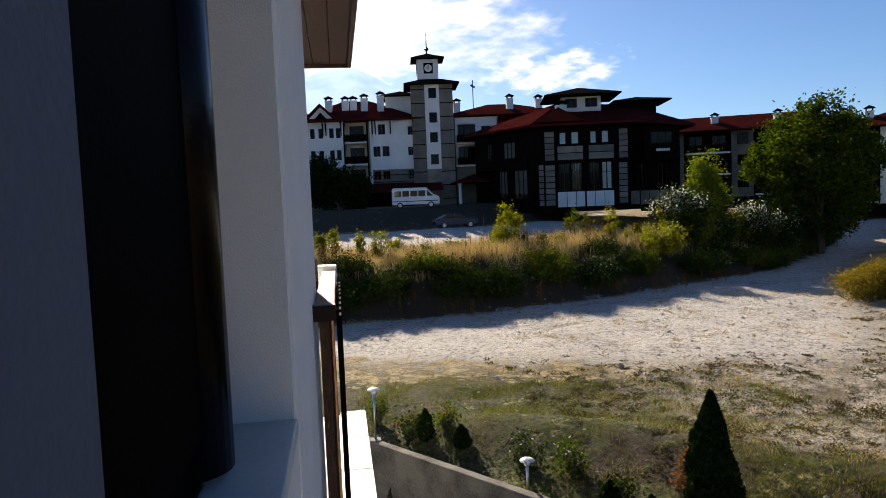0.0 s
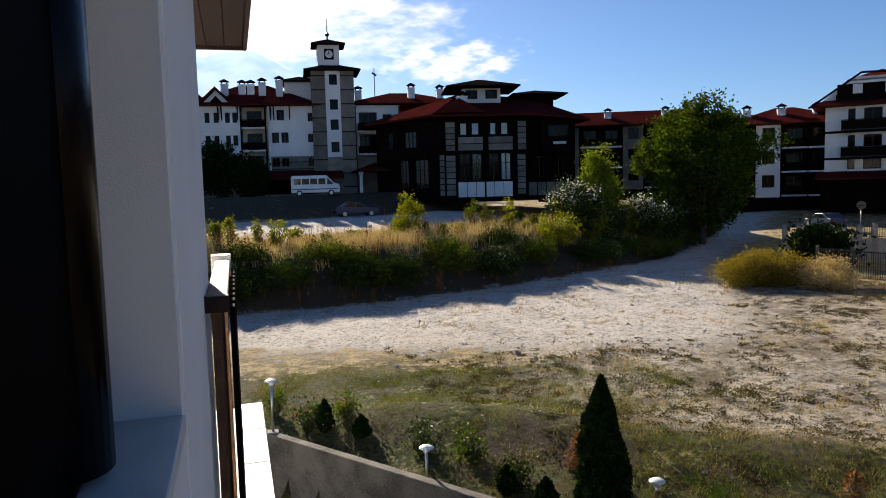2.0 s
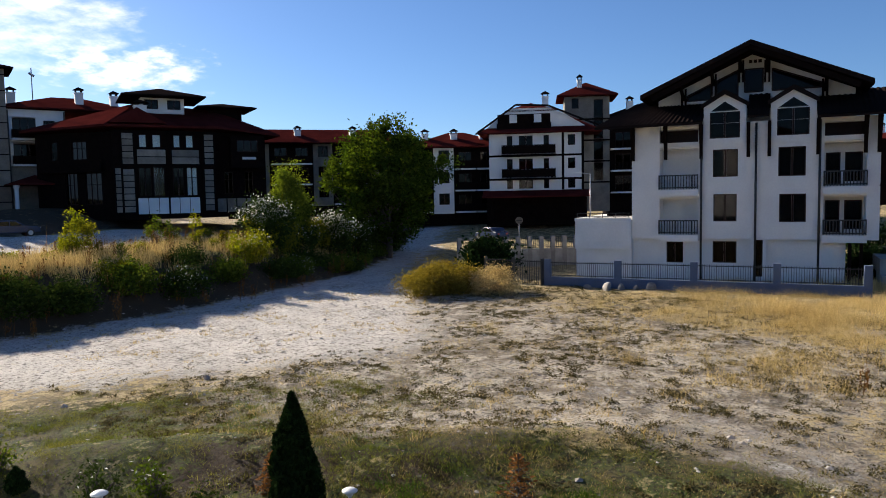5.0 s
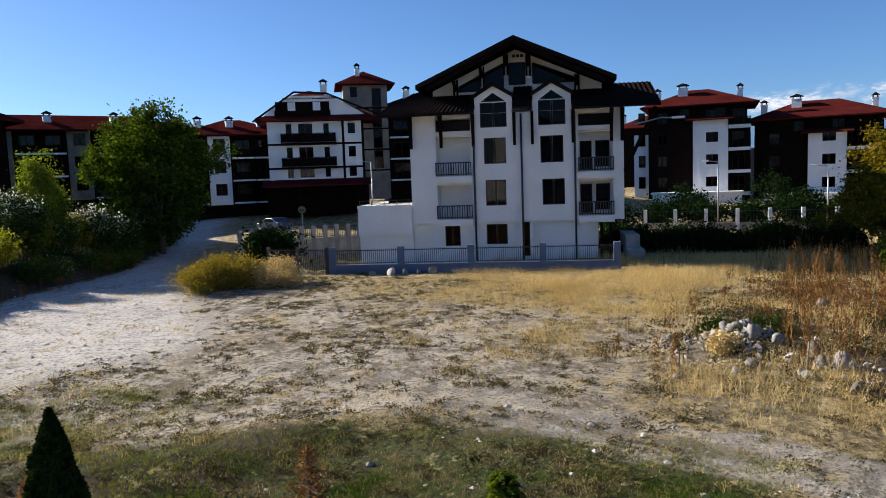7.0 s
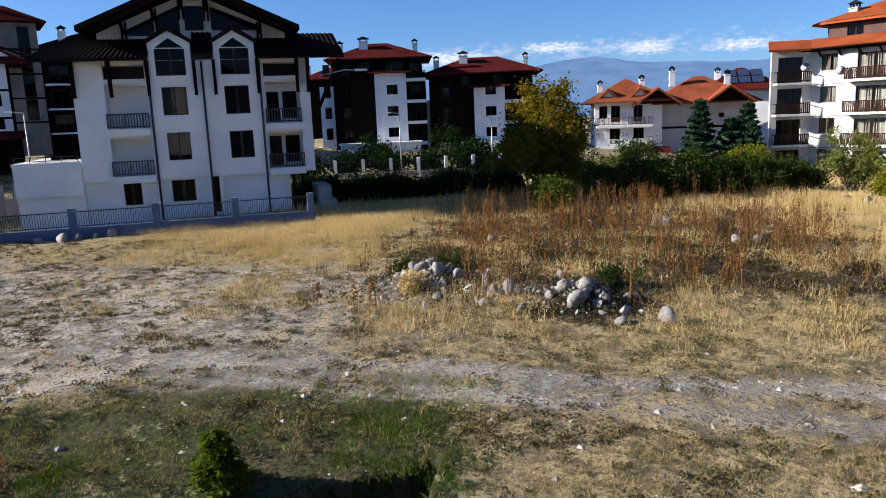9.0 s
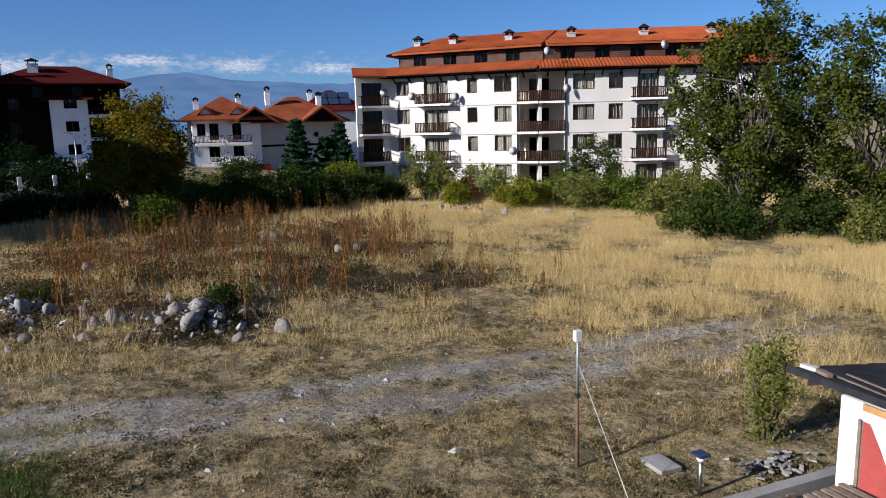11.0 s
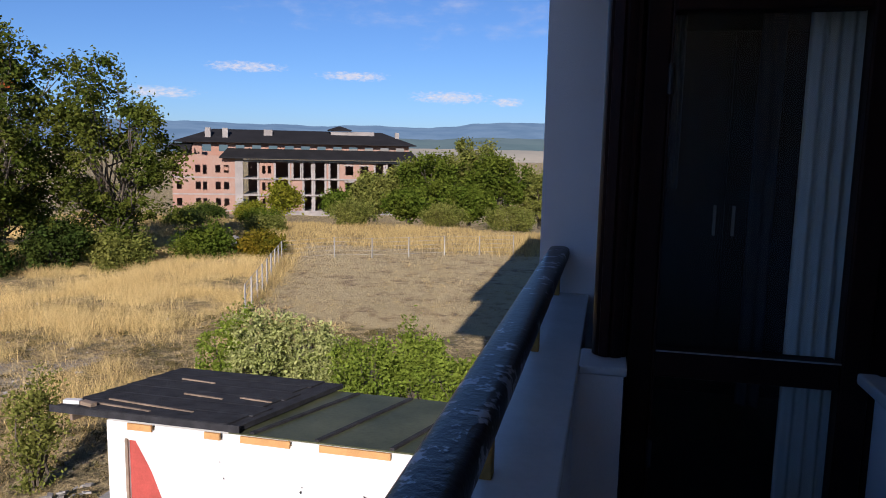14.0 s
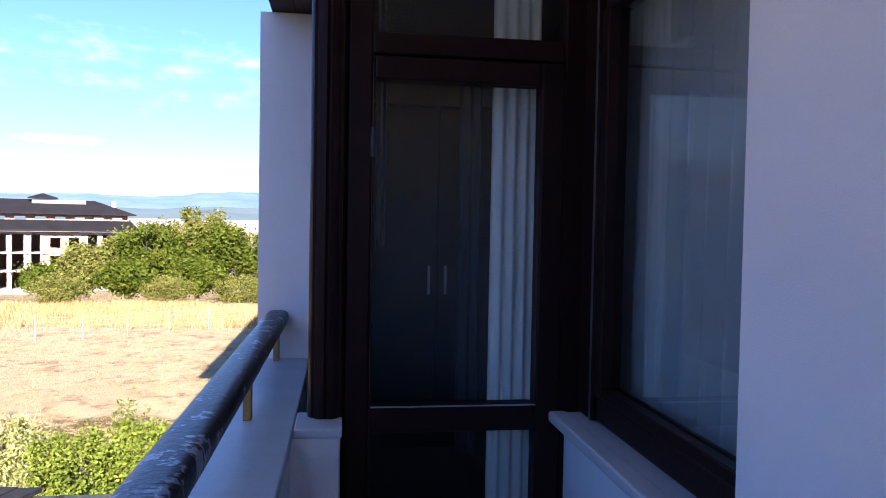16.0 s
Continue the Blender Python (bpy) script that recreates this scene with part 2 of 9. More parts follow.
# ---- mesh helpers ----
class Build:
    """Gathers boxes, prisms, tubes and sheets for one mesh."""

    def __init__(self):
        self.v, self.f, self.cuts = [], [], []

    def poly(self, pts, faces):
        k = len(self.v)
        self.cuts.append((k, len(self.f)))
        self.v += [tuple(p) for p in pts]
        self.f += [tuple(i + k for i in q) for q in faces]
        return self

    def box(self, x0, x1, y0, y1, z0, z1):
        return self.poly([(x0, y0, z0), (x1, y0, z0), (x1, y1, z0), (x0, y1, z0), (x0, y0, z1), (x1, y0, z1), (x1, y1, z1), (x0, y1, z1)],
                         [(0, 3, 2, 1), (4, 5, 6, 7), (0, 1, 5, 4), (1, 2, 6, 5), (2, 3, 7, 6), (3, 0, 4, 7)])

    def hexa(self, p):
        return self.poly(p, [(0, 3, 2, 1), (4, 5, 6, 7), (0, 1, 5, 4), (1, 2, 6, 5), (2, 3, 7, 6), (3, 0, 4, 7)])

    def prism(self, outline, y0, y1):
        """An outline of (x, z), counter-clockwise seen from -y, drawn from y0 to y1."""
        n = len(outline)
        pts = [(x, y0, z) for x, z in outline] + [(x, y1, z) for x, z in outline]
        return self.poly(pts, [tuple(range(n)), tuple(range(2 * n - 1, n - 1, -1))] + [(i, i + n, (i + 1) % n + n, (i + 1) % n) for i in range(n)])

    def slab(self, outline, z0, z1):
        n = len(outline)
        pts = [(x, y, z0) for x, y in outline] + [(x, y, z1) for x, y in outline]
        return self.poly(pts, [tuple(range(n - 1, -1, -1)), tuple(range(n, 2 * n))] + [(i, (i + 1) % n, (i + 1) % n + n, i + n) for i in range(n)])

    def tube(self, p, q, r0, r1=None, n=8):
        r1 = r0 if r1 is None else r1
        p, q = Vector(p), Vector(q)
        d = (q - p).normalized()
        a = d.orthogonal().normalized()
        b = d.cross(a)
        ring = [a * math.cos(2 * math.pi * i / n) + b * math.sin(2 * math.pi * i / n) for i in range(n)]
        return self.poly([p + r * r0 for r in ring] + [q + r * r1 for r in ring],
                         [tuple(range(n - 1, -1, -1)), tuple(range(n, 2 * n))] + [(i, (i + 1) % n, (i + 1) % n + n, i + n) for i in range(n)])

    def bar(self, p, q, w, h):
        """A straight beam of section w (level) by h from p to q."""
        p, q = Vector(p), Vector(q)
        d = (q - p).normalized()
        up = Vector((0, 0, 1)) if abs(d.z) < 0.9 else Vector((0, 1, 0))
        s = d.cross(up).normalized()
        u = s.cross(d)
        c = [s * -w / 2 - u * h / 2, s * w / 2 - u * h / 2, s * w / 2 + u * h / 2, s * -w / 2 + u * h / 2]
        return self.poly([p + k for k in c] + [q + k for k in c], [(0, 1, 2, 3), (7, 6, 5, 4), (0, 4, 5, 1), (1, 5, 6, 2), (2, 6, 7, 3), (3, 7, 4, 0)])

    def lathe(self, profile, c=(0, 0, 0), n=14):
        """A profile of (radius, z) turned about the upright through c."""
        k = len(profile)
        pts = [(c[0] + r * math.cos(2 * math.pi * i / n), c[1] + r * math.sin(2 * math.pi * i / n), c[2] + z) for r, z in profile for i in range(n)]
        faces = [(j * n + i, j * n + (i + 1) % n, (j + 1) * n + (i + 1) % n, (j + 1) * n + i) for j in range(k - 1) for i in range(n)]
        return self.poly(pts, faces + [tuple(range(n - 1, -1, -1)), tuple(range((k - 1) * n, k * n))])

    def wall(self, x0, x1, z0, z1, y0, y1, holes):
        """A wall in one piece with openings (x0, x1, z0, z1) that go through it."""
        xs = sorted({x0, x1, *[round(min(max(h[i], x0), x1), 4) for h in holes for i in (0, 1)]})
        zs = sorted({z0, z1, *[round(min(max(h[i], z0), z1), 4) for h in holes for i in (2, 3)]})
        nx, nz = len(xs), len(zs)

        def full(i, j):
            if not (0 <= i < nx - 1 and 0 <= j < nz - 1):
                return False
            cx, cz = (xs[i] + xs[i + 1]) / 2, (zs[j] + zs[j + 1]) / 2
            return not any(h[0] < cx < h[1] and h[2] < cz < h[3] for h in holes)

        ids, pts, faces = {}, [], []

        def at(i, j, k):
            if (i, j, k) not in ids:
                ids[i, j, k] = len(pts)
                pts.append((xs[i], (y0, y1)[k], zs[j]))
            return ids[i, j, k]

        for i in range(nx - 1):
            for j in range(nz - 1):
                if not full(i, j):
                    continue
                faces.append((at(i, j, 0), at(i + 1, j, 0), at(i + 1, j + 1, 0), at(i, j + 1, 0)))
                faces.append((at(i, j, 1), at(i, j + 1, 1), at(i + 1, j + 1, 1), at(i + 1, j, 1)))
                for di, dj, a, b in ((-1, 0, (0, 1), (0, 0)), (1, 0, (1, 0), (1, 1)), (0, -1, (0, 0), (1, 0)), (0, 1, (1, 1), (0, 1))):
                    if not full(i + di, j + dj):
                        p, q = (i + a[0], j + a[1]), (i + b[0], j + b[1])
                        faces.append((at(*p, 0), at(*p, 1), at(*q, 1), at(*q, 0)))
        return self.poly(pts, faces)

    def mesh(self, name, material, smooth=False):
        me = bpy.data.meshes.new(name)
        me.from_pydata(self.v, [], self.f)
        me.materials.append(material)
        if smooth:
            me.polygons.foreach_set("use_smooth", [True] * len(me.polygons))
        me.update()
        return me


# Darker copy of the brown profile; shade on the mullion is painted in.
ROUNDED = mat("rounded_shaded_profile", (0.005, 0.003, 0.004), 0.22, 0.15, 8, 80, 0.05, spec=0.12)
SPLIT = {"rail", "wall", "column", "band", "tower", "tower_stone", "beam", "chimney", "upper_wall", "stair_wall", "annex", "porch", "balcony_niche", "clock_face", "bay", "lantern", "roof", "upper_roof", "floor_slabs",
         "tower_roof", "side_roof", "skirt_roof", "bracket", "brace", "balcony_front", "dial_ring", "roof_edge", "fascia", "sash", "ground_wall", "roof_hut"}


def part(name, build, material, parent=None, label="", smooth=False, bevel=0.0):
    """One mesh object, under its thing or at top level."""
    if name in SPLIT and len(build.cuts) > 1:
        ends = build.cuts[1:] + [(len(build.v), len(build.f))]
        made = []
        for (v0, f0), (v1, f1) in zip(build.cuts, ends):
            one = Build().poly(build.v[v0:v1], [tuple(i - v0 for i in q) for q in build.f[f0:f1]])
            made.append(part(name, one, material, parent, label, smooth, bevel))
        return made[0]
    ob = new(name, build.mesh(name, material, smooth))
    if parent:
        ob.parent = parent
    if label:
        ob["label"] = label
    if bevel:
        md = ob.modifiers.new("bevel", "BEVEL")
        md.width, md.segments, md.limit_method = bevel, 2, "ANGLE"
    return ob


def thing(name, at, turn, label, category, group="", kind=""):
    """An Empty at a thing's base; its parts are built in its own axes: x to the right of its front, y into it."""
    ob = new(name)
    ob.empty_display_size = 0.2
    ob.matrix_world = pose(at[0], at[1], at[2], 0, 0, -turn)
    return tagged(ob, label, category, group, kind)


def solid(name, build, material, label, category, kind="structure", group="", bevel=0.0, smooth=False):
    return tagged(part(name, build, material, None, "", smooth, bevel), label, category, group, kind)


SHARED = {}


def shared(key, make):
    if key not in SHARED:
        SHARED[key] = make()
    return SHARED[key]


def window(parent, x0, x1, z0, z1, y=0.12, lights=2, frame=BROWN, name="window", curtain=0, glass=GLASS, cross=False, arch=0.0, cloth=DRAPE):
    """A framed window, set y deep into its opening, with panes and, where seen, a curtain behind."""
    w, h = round(x1 - x0, 2), round(z1 - z0, 2)

    def make_frame():
        t = 0.07
        gaps = []
        for i in range(lights):
            a, c = w * i / lights + (t if i == 0 else 0.05), w * (i + 1) / lights - (t if i == lights - 1 else 0.05)
            gaps += [(a, c, t, h * 0.62), (a, c, h * 0.62 + 0.06, h - t)] if cross else [(a, c, t, h - t)]
        b = Build().wall(0, w, 0, h, 0, 0.07, gaps)
        if arch:
            for i in range(6):
                a0, a1 = math.pi * i / 12, math.pi * (i + 1) / 12
                for s in (0, 1):
                    p = [(w / 2 * (1 - math.cos(a)), h - arch + arch * math.sin(a)) for a in (a0, a1)]
                    p = [(w - x, z) if s else (x, z) for x, z in p]
                    e = (w, h) if s else (0, h)
                    b.prism([p[0], p[1], e] if not s else [p[1], p[0], e], -0.004, 0.075)
        return b.mesh(name, frame)

    ob = new(name, shared((name, w, h, lights, frame.name, cross, arch), make_frame))
    ob.parent = parent
    ob.location = (x0, y, z0)
    for i in range(lights):
        a, c = w * i / lights + 0.06, w * (i + 1) / lights - 0.06
        pane = new("pane", shared(("pane", round(c - a, 2), h, glass.name), lambda: Build().box(0, c - a, 0, 0.012, 0.05, h - 0.05).mesh("pane", glass)))
        pane.parent = ob
        pane.location = (a, 0.03, 0)
        pane.visible_shadow = False
    if curtain:
        def make_curtain():
            b = Build()
            n = 24
            pts = []
            for i in range(n + 1):
                x = 0.05 + (w - 0.1) * i / n
                yy = 0.03 * math.sin(i * 2.4)
                pts += [(x, yy, 0.02), (x, yy, h - 0.02)]
            gap = (11, 12, 13) if curtain == 1 else ()
            b.poly(pts, [(2 * i, 2 * i + 2, 2 * i + 3, 2 * i + 1) for i in range(n) if i not in gap])
            return b.mesh("curtain", cloth)
        cu = new("curtain", shared(("curtain", w, h, curtain, cloth.name), make_curtain))
        cu.parent = ob
        cu.location = (0, 0.22, 0)
    return ob


def sm(a, b, v):
    t = min(1.0, max(0.0, (v - a) / (b - a)))
    return t * t * (3 - 2 * t)


# ---- ground ----
def bank_line(x):
    x = max(-40.0, min(90.0, x))
    return 35.5 + 0.03 * x + 0.012 * x * x if x < 42 else 57.93 + 1.04 * (x - 42)


def beyond_bank(x, y):
    slope = 0.03 + 0.024 * max(0.0, min(x, 42.0))
    return (y - bank_line(x)) / math.sqrt(1 + slope * slope)


def wall_side(x, y):
    """How far outside the garden's retaining wall."""
    return (x - 0.36) * 0.801 + (y - 17.57) * 0.598


def ground_z(x, y):
    d = beyond_bank(x, y)
    z = 0.55 + 0.25 * sm(22, 8, math.hypot(x - 6, y - 14))
    h = 2.6 * (1 - 0.72 * sm(20, 44, x))
    z += h * sm(-0.5, 4.5, d) + 0.45 * sm(20, 31, d) + 2.15 * sm(34.5, 44, d)
    z += 1.6 * sm(55, 95, x) * sm(-25, 5, y) + 1.5 * sm(118, 135, x + y) * sm(20, 40, y)
    z -= 0.35 * sm(10, -20, y)
    z += 0.9 * math.exp(-((x - 57) ** 2 + (y - 60) ** 2) / 60)
    z -= 6.0 * sm(52, 125, -y)
    z += 0.42 * math.exp(-((x - 24.7) ** 2 + (y - 4.6) ** 2) / 1.6) + 0.5 * math.exp(-((x - 22.0) ** 2 + (y + 0.9) ** 2) / 0.9)
    z += 0.45 * sm(18, 24, x) * sm(12, 4, abs(y + 3)) * sm(36, 28, x)
    r = math.hypot(x, y)
    z += 0.10 * noise.noise((x * 0.35, y * 0.35, 0)) * sm(4, 12, r) + 0.25 * noise.noise((x * 0.07, y * 0.07, 3)) * sm(20, 60, r)
    if 4 < r < 42:
        z += (0.05 * noise.noise((x * 1.1, y * 1.1, 6)) + 0.035 * noise.noise((x * 2.7, y * 2.7, 2))) * sm(4, 9, r)
    if 11 < r < 22:
        a = math.degrees(math.atan2(x, y))
        z += 0.42 * math.exp(-((r - 16.3 - 0.8 * math.sin(a * 0.13)) / 1.35) ** 2) * sm(-2, 8, a) * sm(66, 44, a)
    s = wall_side(x, y)
    if y > 2.0 and s < 3.0 and x < 12:
        z = z * sm(0.0, 2.6, s) + (0.52 if s > -0.12 else -1.3) * (1 - sm(0.0, 2.6, s))
    if x < 7.75 and -12.3 < y < 2.0:
        z = min(z, -0.75)
    if x < -0.5 and y < 20:
        z = min(z, 0.2)
    far = sm(170, 700, r)
    return z * (1 - far) - 9.0 * far


def road_mask(x, y):
    d = beyond_bank(x, y)
    park = 0.9 * sm(11, 15, d) * sm(34.5, 32.5, d) * sm(40, 34, x) * sm(-60, -40, x)
    near = 26.2 - 0.42 * x + 0.006 * x * x
    right = 1.45 * (min(x, 34.0) - 20.0) + 25.6 + 0.95 * max(0.0, x - 34.0)
    m = 0.9 * sm(0.6, -0.6, d) * sm(near - 3.5, near + 4.0, y) * sm(-7.0, 5.0, y - right) * sm(-14, -6, x)
    return max(m, park, 0.42 * track_mask(x, y) * sm(40, 30, x))


def track_mask(x, y):
    tx = 15.2 + 0.25 * math.sin(y * 0.3) + 0.1 * max(0.0, y - 6)
    rut = max(0.92 * sm(0.9, 0.25, abs(x - tx - 0.8)), 0.85 * sm(0.85, 0.25, abs(x - tx + 0.75)), 0.62 * sm(2.3, 1.0, abs(x - tx)))
    tr = rut * sm(-24, -14, y) * sm(22, 10, y) * (0.84 + 0.4 * noise.noise((x * 0.5, y * 0.3, 8)))
    return max(tr, 0.7 * sm(1.7, 0.6, math.hypot(x - 31.8, (y - 10.7) * 0.8)))


def dirt_mask(x, y):
    d = beyond_bank(x, y)
    return max(track_mask(x, y), 0.86 * sm(14.6, 17.6, math.hypot(x, y)) * sm(5, 11, x) * sm(36, 25, x) * sm(-2, 11, y) * sm(0.5, -1.0, d) * sm(46, 36, y) * sm(-11.0, -1.0, y - 1.3 * (x - 21)))


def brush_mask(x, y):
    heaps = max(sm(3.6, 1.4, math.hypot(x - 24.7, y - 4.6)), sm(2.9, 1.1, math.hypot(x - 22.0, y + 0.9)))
    # Dark soil on the scarp, which also carries the slope's shade.
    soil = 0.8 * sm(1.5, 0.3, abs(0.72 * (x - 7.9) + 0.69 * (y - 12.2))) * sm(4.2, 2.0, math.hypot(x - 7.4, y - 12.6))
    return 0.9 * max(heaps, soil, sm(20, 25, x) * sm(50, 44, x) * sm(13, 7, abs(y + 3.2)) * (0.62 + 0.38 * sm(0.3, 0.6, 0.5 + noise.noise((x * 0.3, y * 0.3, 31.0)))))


def green_mask(x, y):
    r = math.hypot(x, y)
    a = math.degrees(math.atan2(x, y))
    g = sm(24.5, 21.0, r) * sm(48, 28, a) * sm(-5, 0, a)
    g = max(g, sm(17.4, 15.2, r) * sm(92, 76, a))
    return g * 0.9


def field_mask(x, y):
    """The mown plot behind the wire fence."""
    return sm(-23, -25, y) * sm(0.5, -0.5, x - 13.0 - (-25.0 - y) * 0.34) * sm(-46, -43, y)


def axis(parts):
    out = []
    for a, b, step in parts:
        out += list(np.arange(a, b - 1e-6, step))
    return out + [parts[-1][1]]


gx = axis([(-4800, -800, 500), (-800, -100, 100), (-100, -12, 11), (-12, 5, 0.6), (5, 34, 0.2), (34, 36, 0.5), (36, 60, 1.2), (60, 130, 3.5), (130, 800, 67), (800, 4800, 500)])
gy = axis([(-4800, -800, 500), (-800, -150, 65), (-150, -50, 4), (-50, -26, 1.2), (-26, -20, 0.5), (-20, 30, 0.2), (30, 50, 0.6), (50, 110, 2), (110, 800, 69), (800, 4800, 500)])
gb = Build()
gb.v = [(x, y, ground_z(x, y)) for y in gy for x in gx]
NX = len(gx)
gb.f = [(j * NX + i, j * NX + i + 1, (j + 1) * NX + i + 1, (j + 1) * NX + i) for j in range(len(gy) - 1) for i in range(NX - 1)]


def ground_material():
    m = bpy.data.materials.new("rough_ground")
    m.use_nodes = True
    nt = m.node_tree
    n, l = nt.nodes, nt.links
    b = n["Principled BSDF"]
    tc = n.new("ShaderNodeTexCoord")

    def tex(scale, detail=6, rough=0.6):
        t = n.new("ShaderNodeTexNoise")
        t.inputs["Scale"].default_value, t.inputs["Detail"].default_value, t.inputs["Roughness"].default_value = scale, detail, rough
        l.new(tc.outputs["Object"], t.inputs["Vector"])
        return t.outputs["Fac"]

    def ramp(src, lo, hi):
        r = n.new("ShaderNodeMapRange")
        r.inputs["From Min"].default_value, r.inputs["From Max"].default_value = lo, hi
        l.new(src, r.inputs["Value"])
        return r.outputs["Result"]

    def mixc(fac, a, c):
        x = n.new("ShaderNodeMix")
        x.data_type = "RGBA"
        for s, v in (("A", a), ("B", c)):
            if isinstance(v, tuple):
                x.inputs[s].default_value = (*v, 1)
            else:
                l.new(v, x.inputs[s])
        l.new(fac, x.inputs["Factor"])
        return x.outputs["Result"]

    def math2(op, a, c):
        x = n.new("ShaderNodeMath")
        x.operation = op
        x.use_clamp = op == "ADD"
        for i, v in enumerate((a, c)):
            if isinstance(v, float):
                x.inputs[i].default_value = v
            else:
                l.new(v, x.inputs[i])
        return x.outputs[0]

    def attr(name):
        a = n.new("ShaderNodeAttribute")
        a.attribute_name = name
        return a.outputs["Fac"]

    big, patch, mid, fine, grit = tex(0.22), tex(0.55, 8, 0.62), tex(1.7, 8, 0.68), tex(7.0, 8, 0.7), tex(24.0, 5, 0.7)
    both = math2("ADD", math2("MULTIPLY", patch, 0.5), math2("MULTIPLY", mid, 0.5))
    dry = mixc(ramp(mid, 0.44, 0.56), (0.48, 0.375, 0.20), (0.24, 0.185, 0.095))
    dry = mixc(ramp(both, 0.50, 0.57), dry, (0.18, 0.152, 0.07))
    dry = mixc(ramp(fine, 0.48, 0.66), dry, (0.085, 0.068, 0.036))
    dry = mixc(ramp(grit, 0.53, 0.68), dry, (0.055, 0.045, 0.027))
    green = mixc(ramp(both, 0.42, 0.56), (0.055, 0.085, 0.016), (0.11, 0.09, 0.036))
    green = mixc(ramp(fine, 0.46, 0.62), green, (0.026, 0.023, 0.013))
    gravel = mixc(ramp(grit, 0.38, 0.62), (0.74, 0.71, 0.665), (0.47, 0.445, 0.405))
    gravel = mixc(ramp(both, 0.47, 0.57), gravel, mixc(ramp(fine, 0.4, 0.6), (0.58, 0.55, 0.50), (0.29, 0.27, 0.24)))
    gravel = mixc(ramp(fine, 0.53, 0.62), gravel, (0.15, 0.135, 0.115))
    soil = mixc(ramp(mid, 0.3, 0.7), (0.50, 0.405, 0.23), (0.40, 0.318, 0.165))
    soil = mixc(ramp(both, 0.51, 0.6), soil, mixc(ramp(fine, 0.4, 0.6), (0.29, 0.21, 0.115), (0.20, 0.145, 0.078)))
    soil = mixc(ramp(grit, 0.5, 0.8), soil, (0.27, 0.21, 0.13))
    dirt = mixc(ramp(both, 0.45, 0.56), (0.55, 0.495, 0.41), (0.22, 0.182, 0.132))
    dirt = mixc(ramp(fine, 0.5, 0.6), dirt, (0.12, 0.105, 0.084))
    dirt = mixc(ramp(grit, 0.54, 0.66), dirt, (0.07, 0.06, 0.047))
    edge = math2("MULTIPLY", math2("SUBTRACT", math2("ADD", math2("MULTIPLY", both, 0.7), math2("MULTIPLY", fine, 0.3)), 0.5), 4.5)
    cut = lambda name: ramp(math2("ADD", attr(name), edge), 0.36, 0.64)
    col = mixc(cut("green"), dry, green)
    col = mixc(ramp(attr("mown"), 0.3, 0.7), col, soil)
    # Dark earth on the bank; the same colour paints shadow before the hotel.
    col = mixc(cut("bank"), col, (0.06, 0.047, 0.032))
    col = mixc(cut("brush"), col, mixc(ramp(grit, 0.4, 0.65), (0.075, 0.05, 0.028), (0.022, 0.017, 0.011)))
    col = mixc(cut("dirt"), col, dirt)
    col = mixc(cut("gravel"), col, gravel)
    l.new(col, b.inputs["Base Color"])
    b.inputs["Roughness"].default_value = 0.95
    b.inputs["Specular IOR Level"].default_value = 0.2
    bp = n.new("ShaderNodeBump")
    bp.inputs["Strength"].default_value, bp.inputs["Distance"].default_value = 1.0, 0.22
    l.new(math2("ADD", math2("MULTIPLY", fine, 0.7), math2("MULTIPLY", grit, 0.3)), bp.inputs["Height"])
    l.new(bp.outputs["Normal"], b.inputs["Normal"])
    return m


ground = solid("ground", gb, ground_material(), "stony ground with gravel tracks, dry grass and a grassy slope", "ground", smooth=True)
# The second term of bank paints the shadow on the slope below the hotel.
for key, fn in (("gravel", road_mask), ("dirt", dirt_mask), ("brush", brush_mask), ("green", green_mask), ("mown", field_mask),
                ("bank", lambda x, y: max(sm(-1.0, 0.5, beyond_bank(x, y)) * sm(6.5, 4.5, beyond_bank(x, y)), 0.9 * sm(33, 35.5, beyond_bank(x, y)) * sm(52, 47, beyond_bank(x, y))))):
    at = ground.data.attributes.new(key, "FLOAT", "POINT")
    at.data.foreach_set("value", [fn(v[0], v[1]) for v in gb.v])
def hip(b, x0, x1, y0, y1, z, h, over=0.6, ridge=0.5, thick=0.15):
    """A hipped roof over a rectangle."""
    x0, x1, y0, y1 = x0 - over, x1 + over, y0 - over, y1 + over
    w, d = x1 - x0, y1 - y0
    if w > d:
        r0, r1 = (x0 + d * ridge, (y0 + y1) / 2), (x1 - d * ridge, (y0 + y1) / 2)
    else:
        r0, r1 = ((x0 + x1) / 2, y0 + w * ridge), ((x0 + x1) / 2, y1 - w * ridge)
    p = [(x0, y0, z), (x1, y0, z), (x1, y1, z), (x0, y1, z), (x0, y0, z + thick), (x1, y0, z + thick), (x1, y1, z + thick), (x0, y1, z + thick), (*r0, z + h), (*r1, z + h)]
    f = [(3, 2, 1, 0), (0, 1, 5, 4), (1, 2, 6, 5), (2, 3, 7, 6), (3, 0, 4, 7)]
    f += [(4, 5, 9, 8), (5, 6, 9), (6, 7, 8, 9), (7, 4, 8)] if w > d else [(4, 5, 8), (5, 6, 9, 8), (6, 7, 9), (7, 4, 8, 9)]
    return b.poly(p, f)


# ---- the house with the balcony ----
FLOOR_Z, LEDGE_Z = 5.05, 5.79
wb = Build()
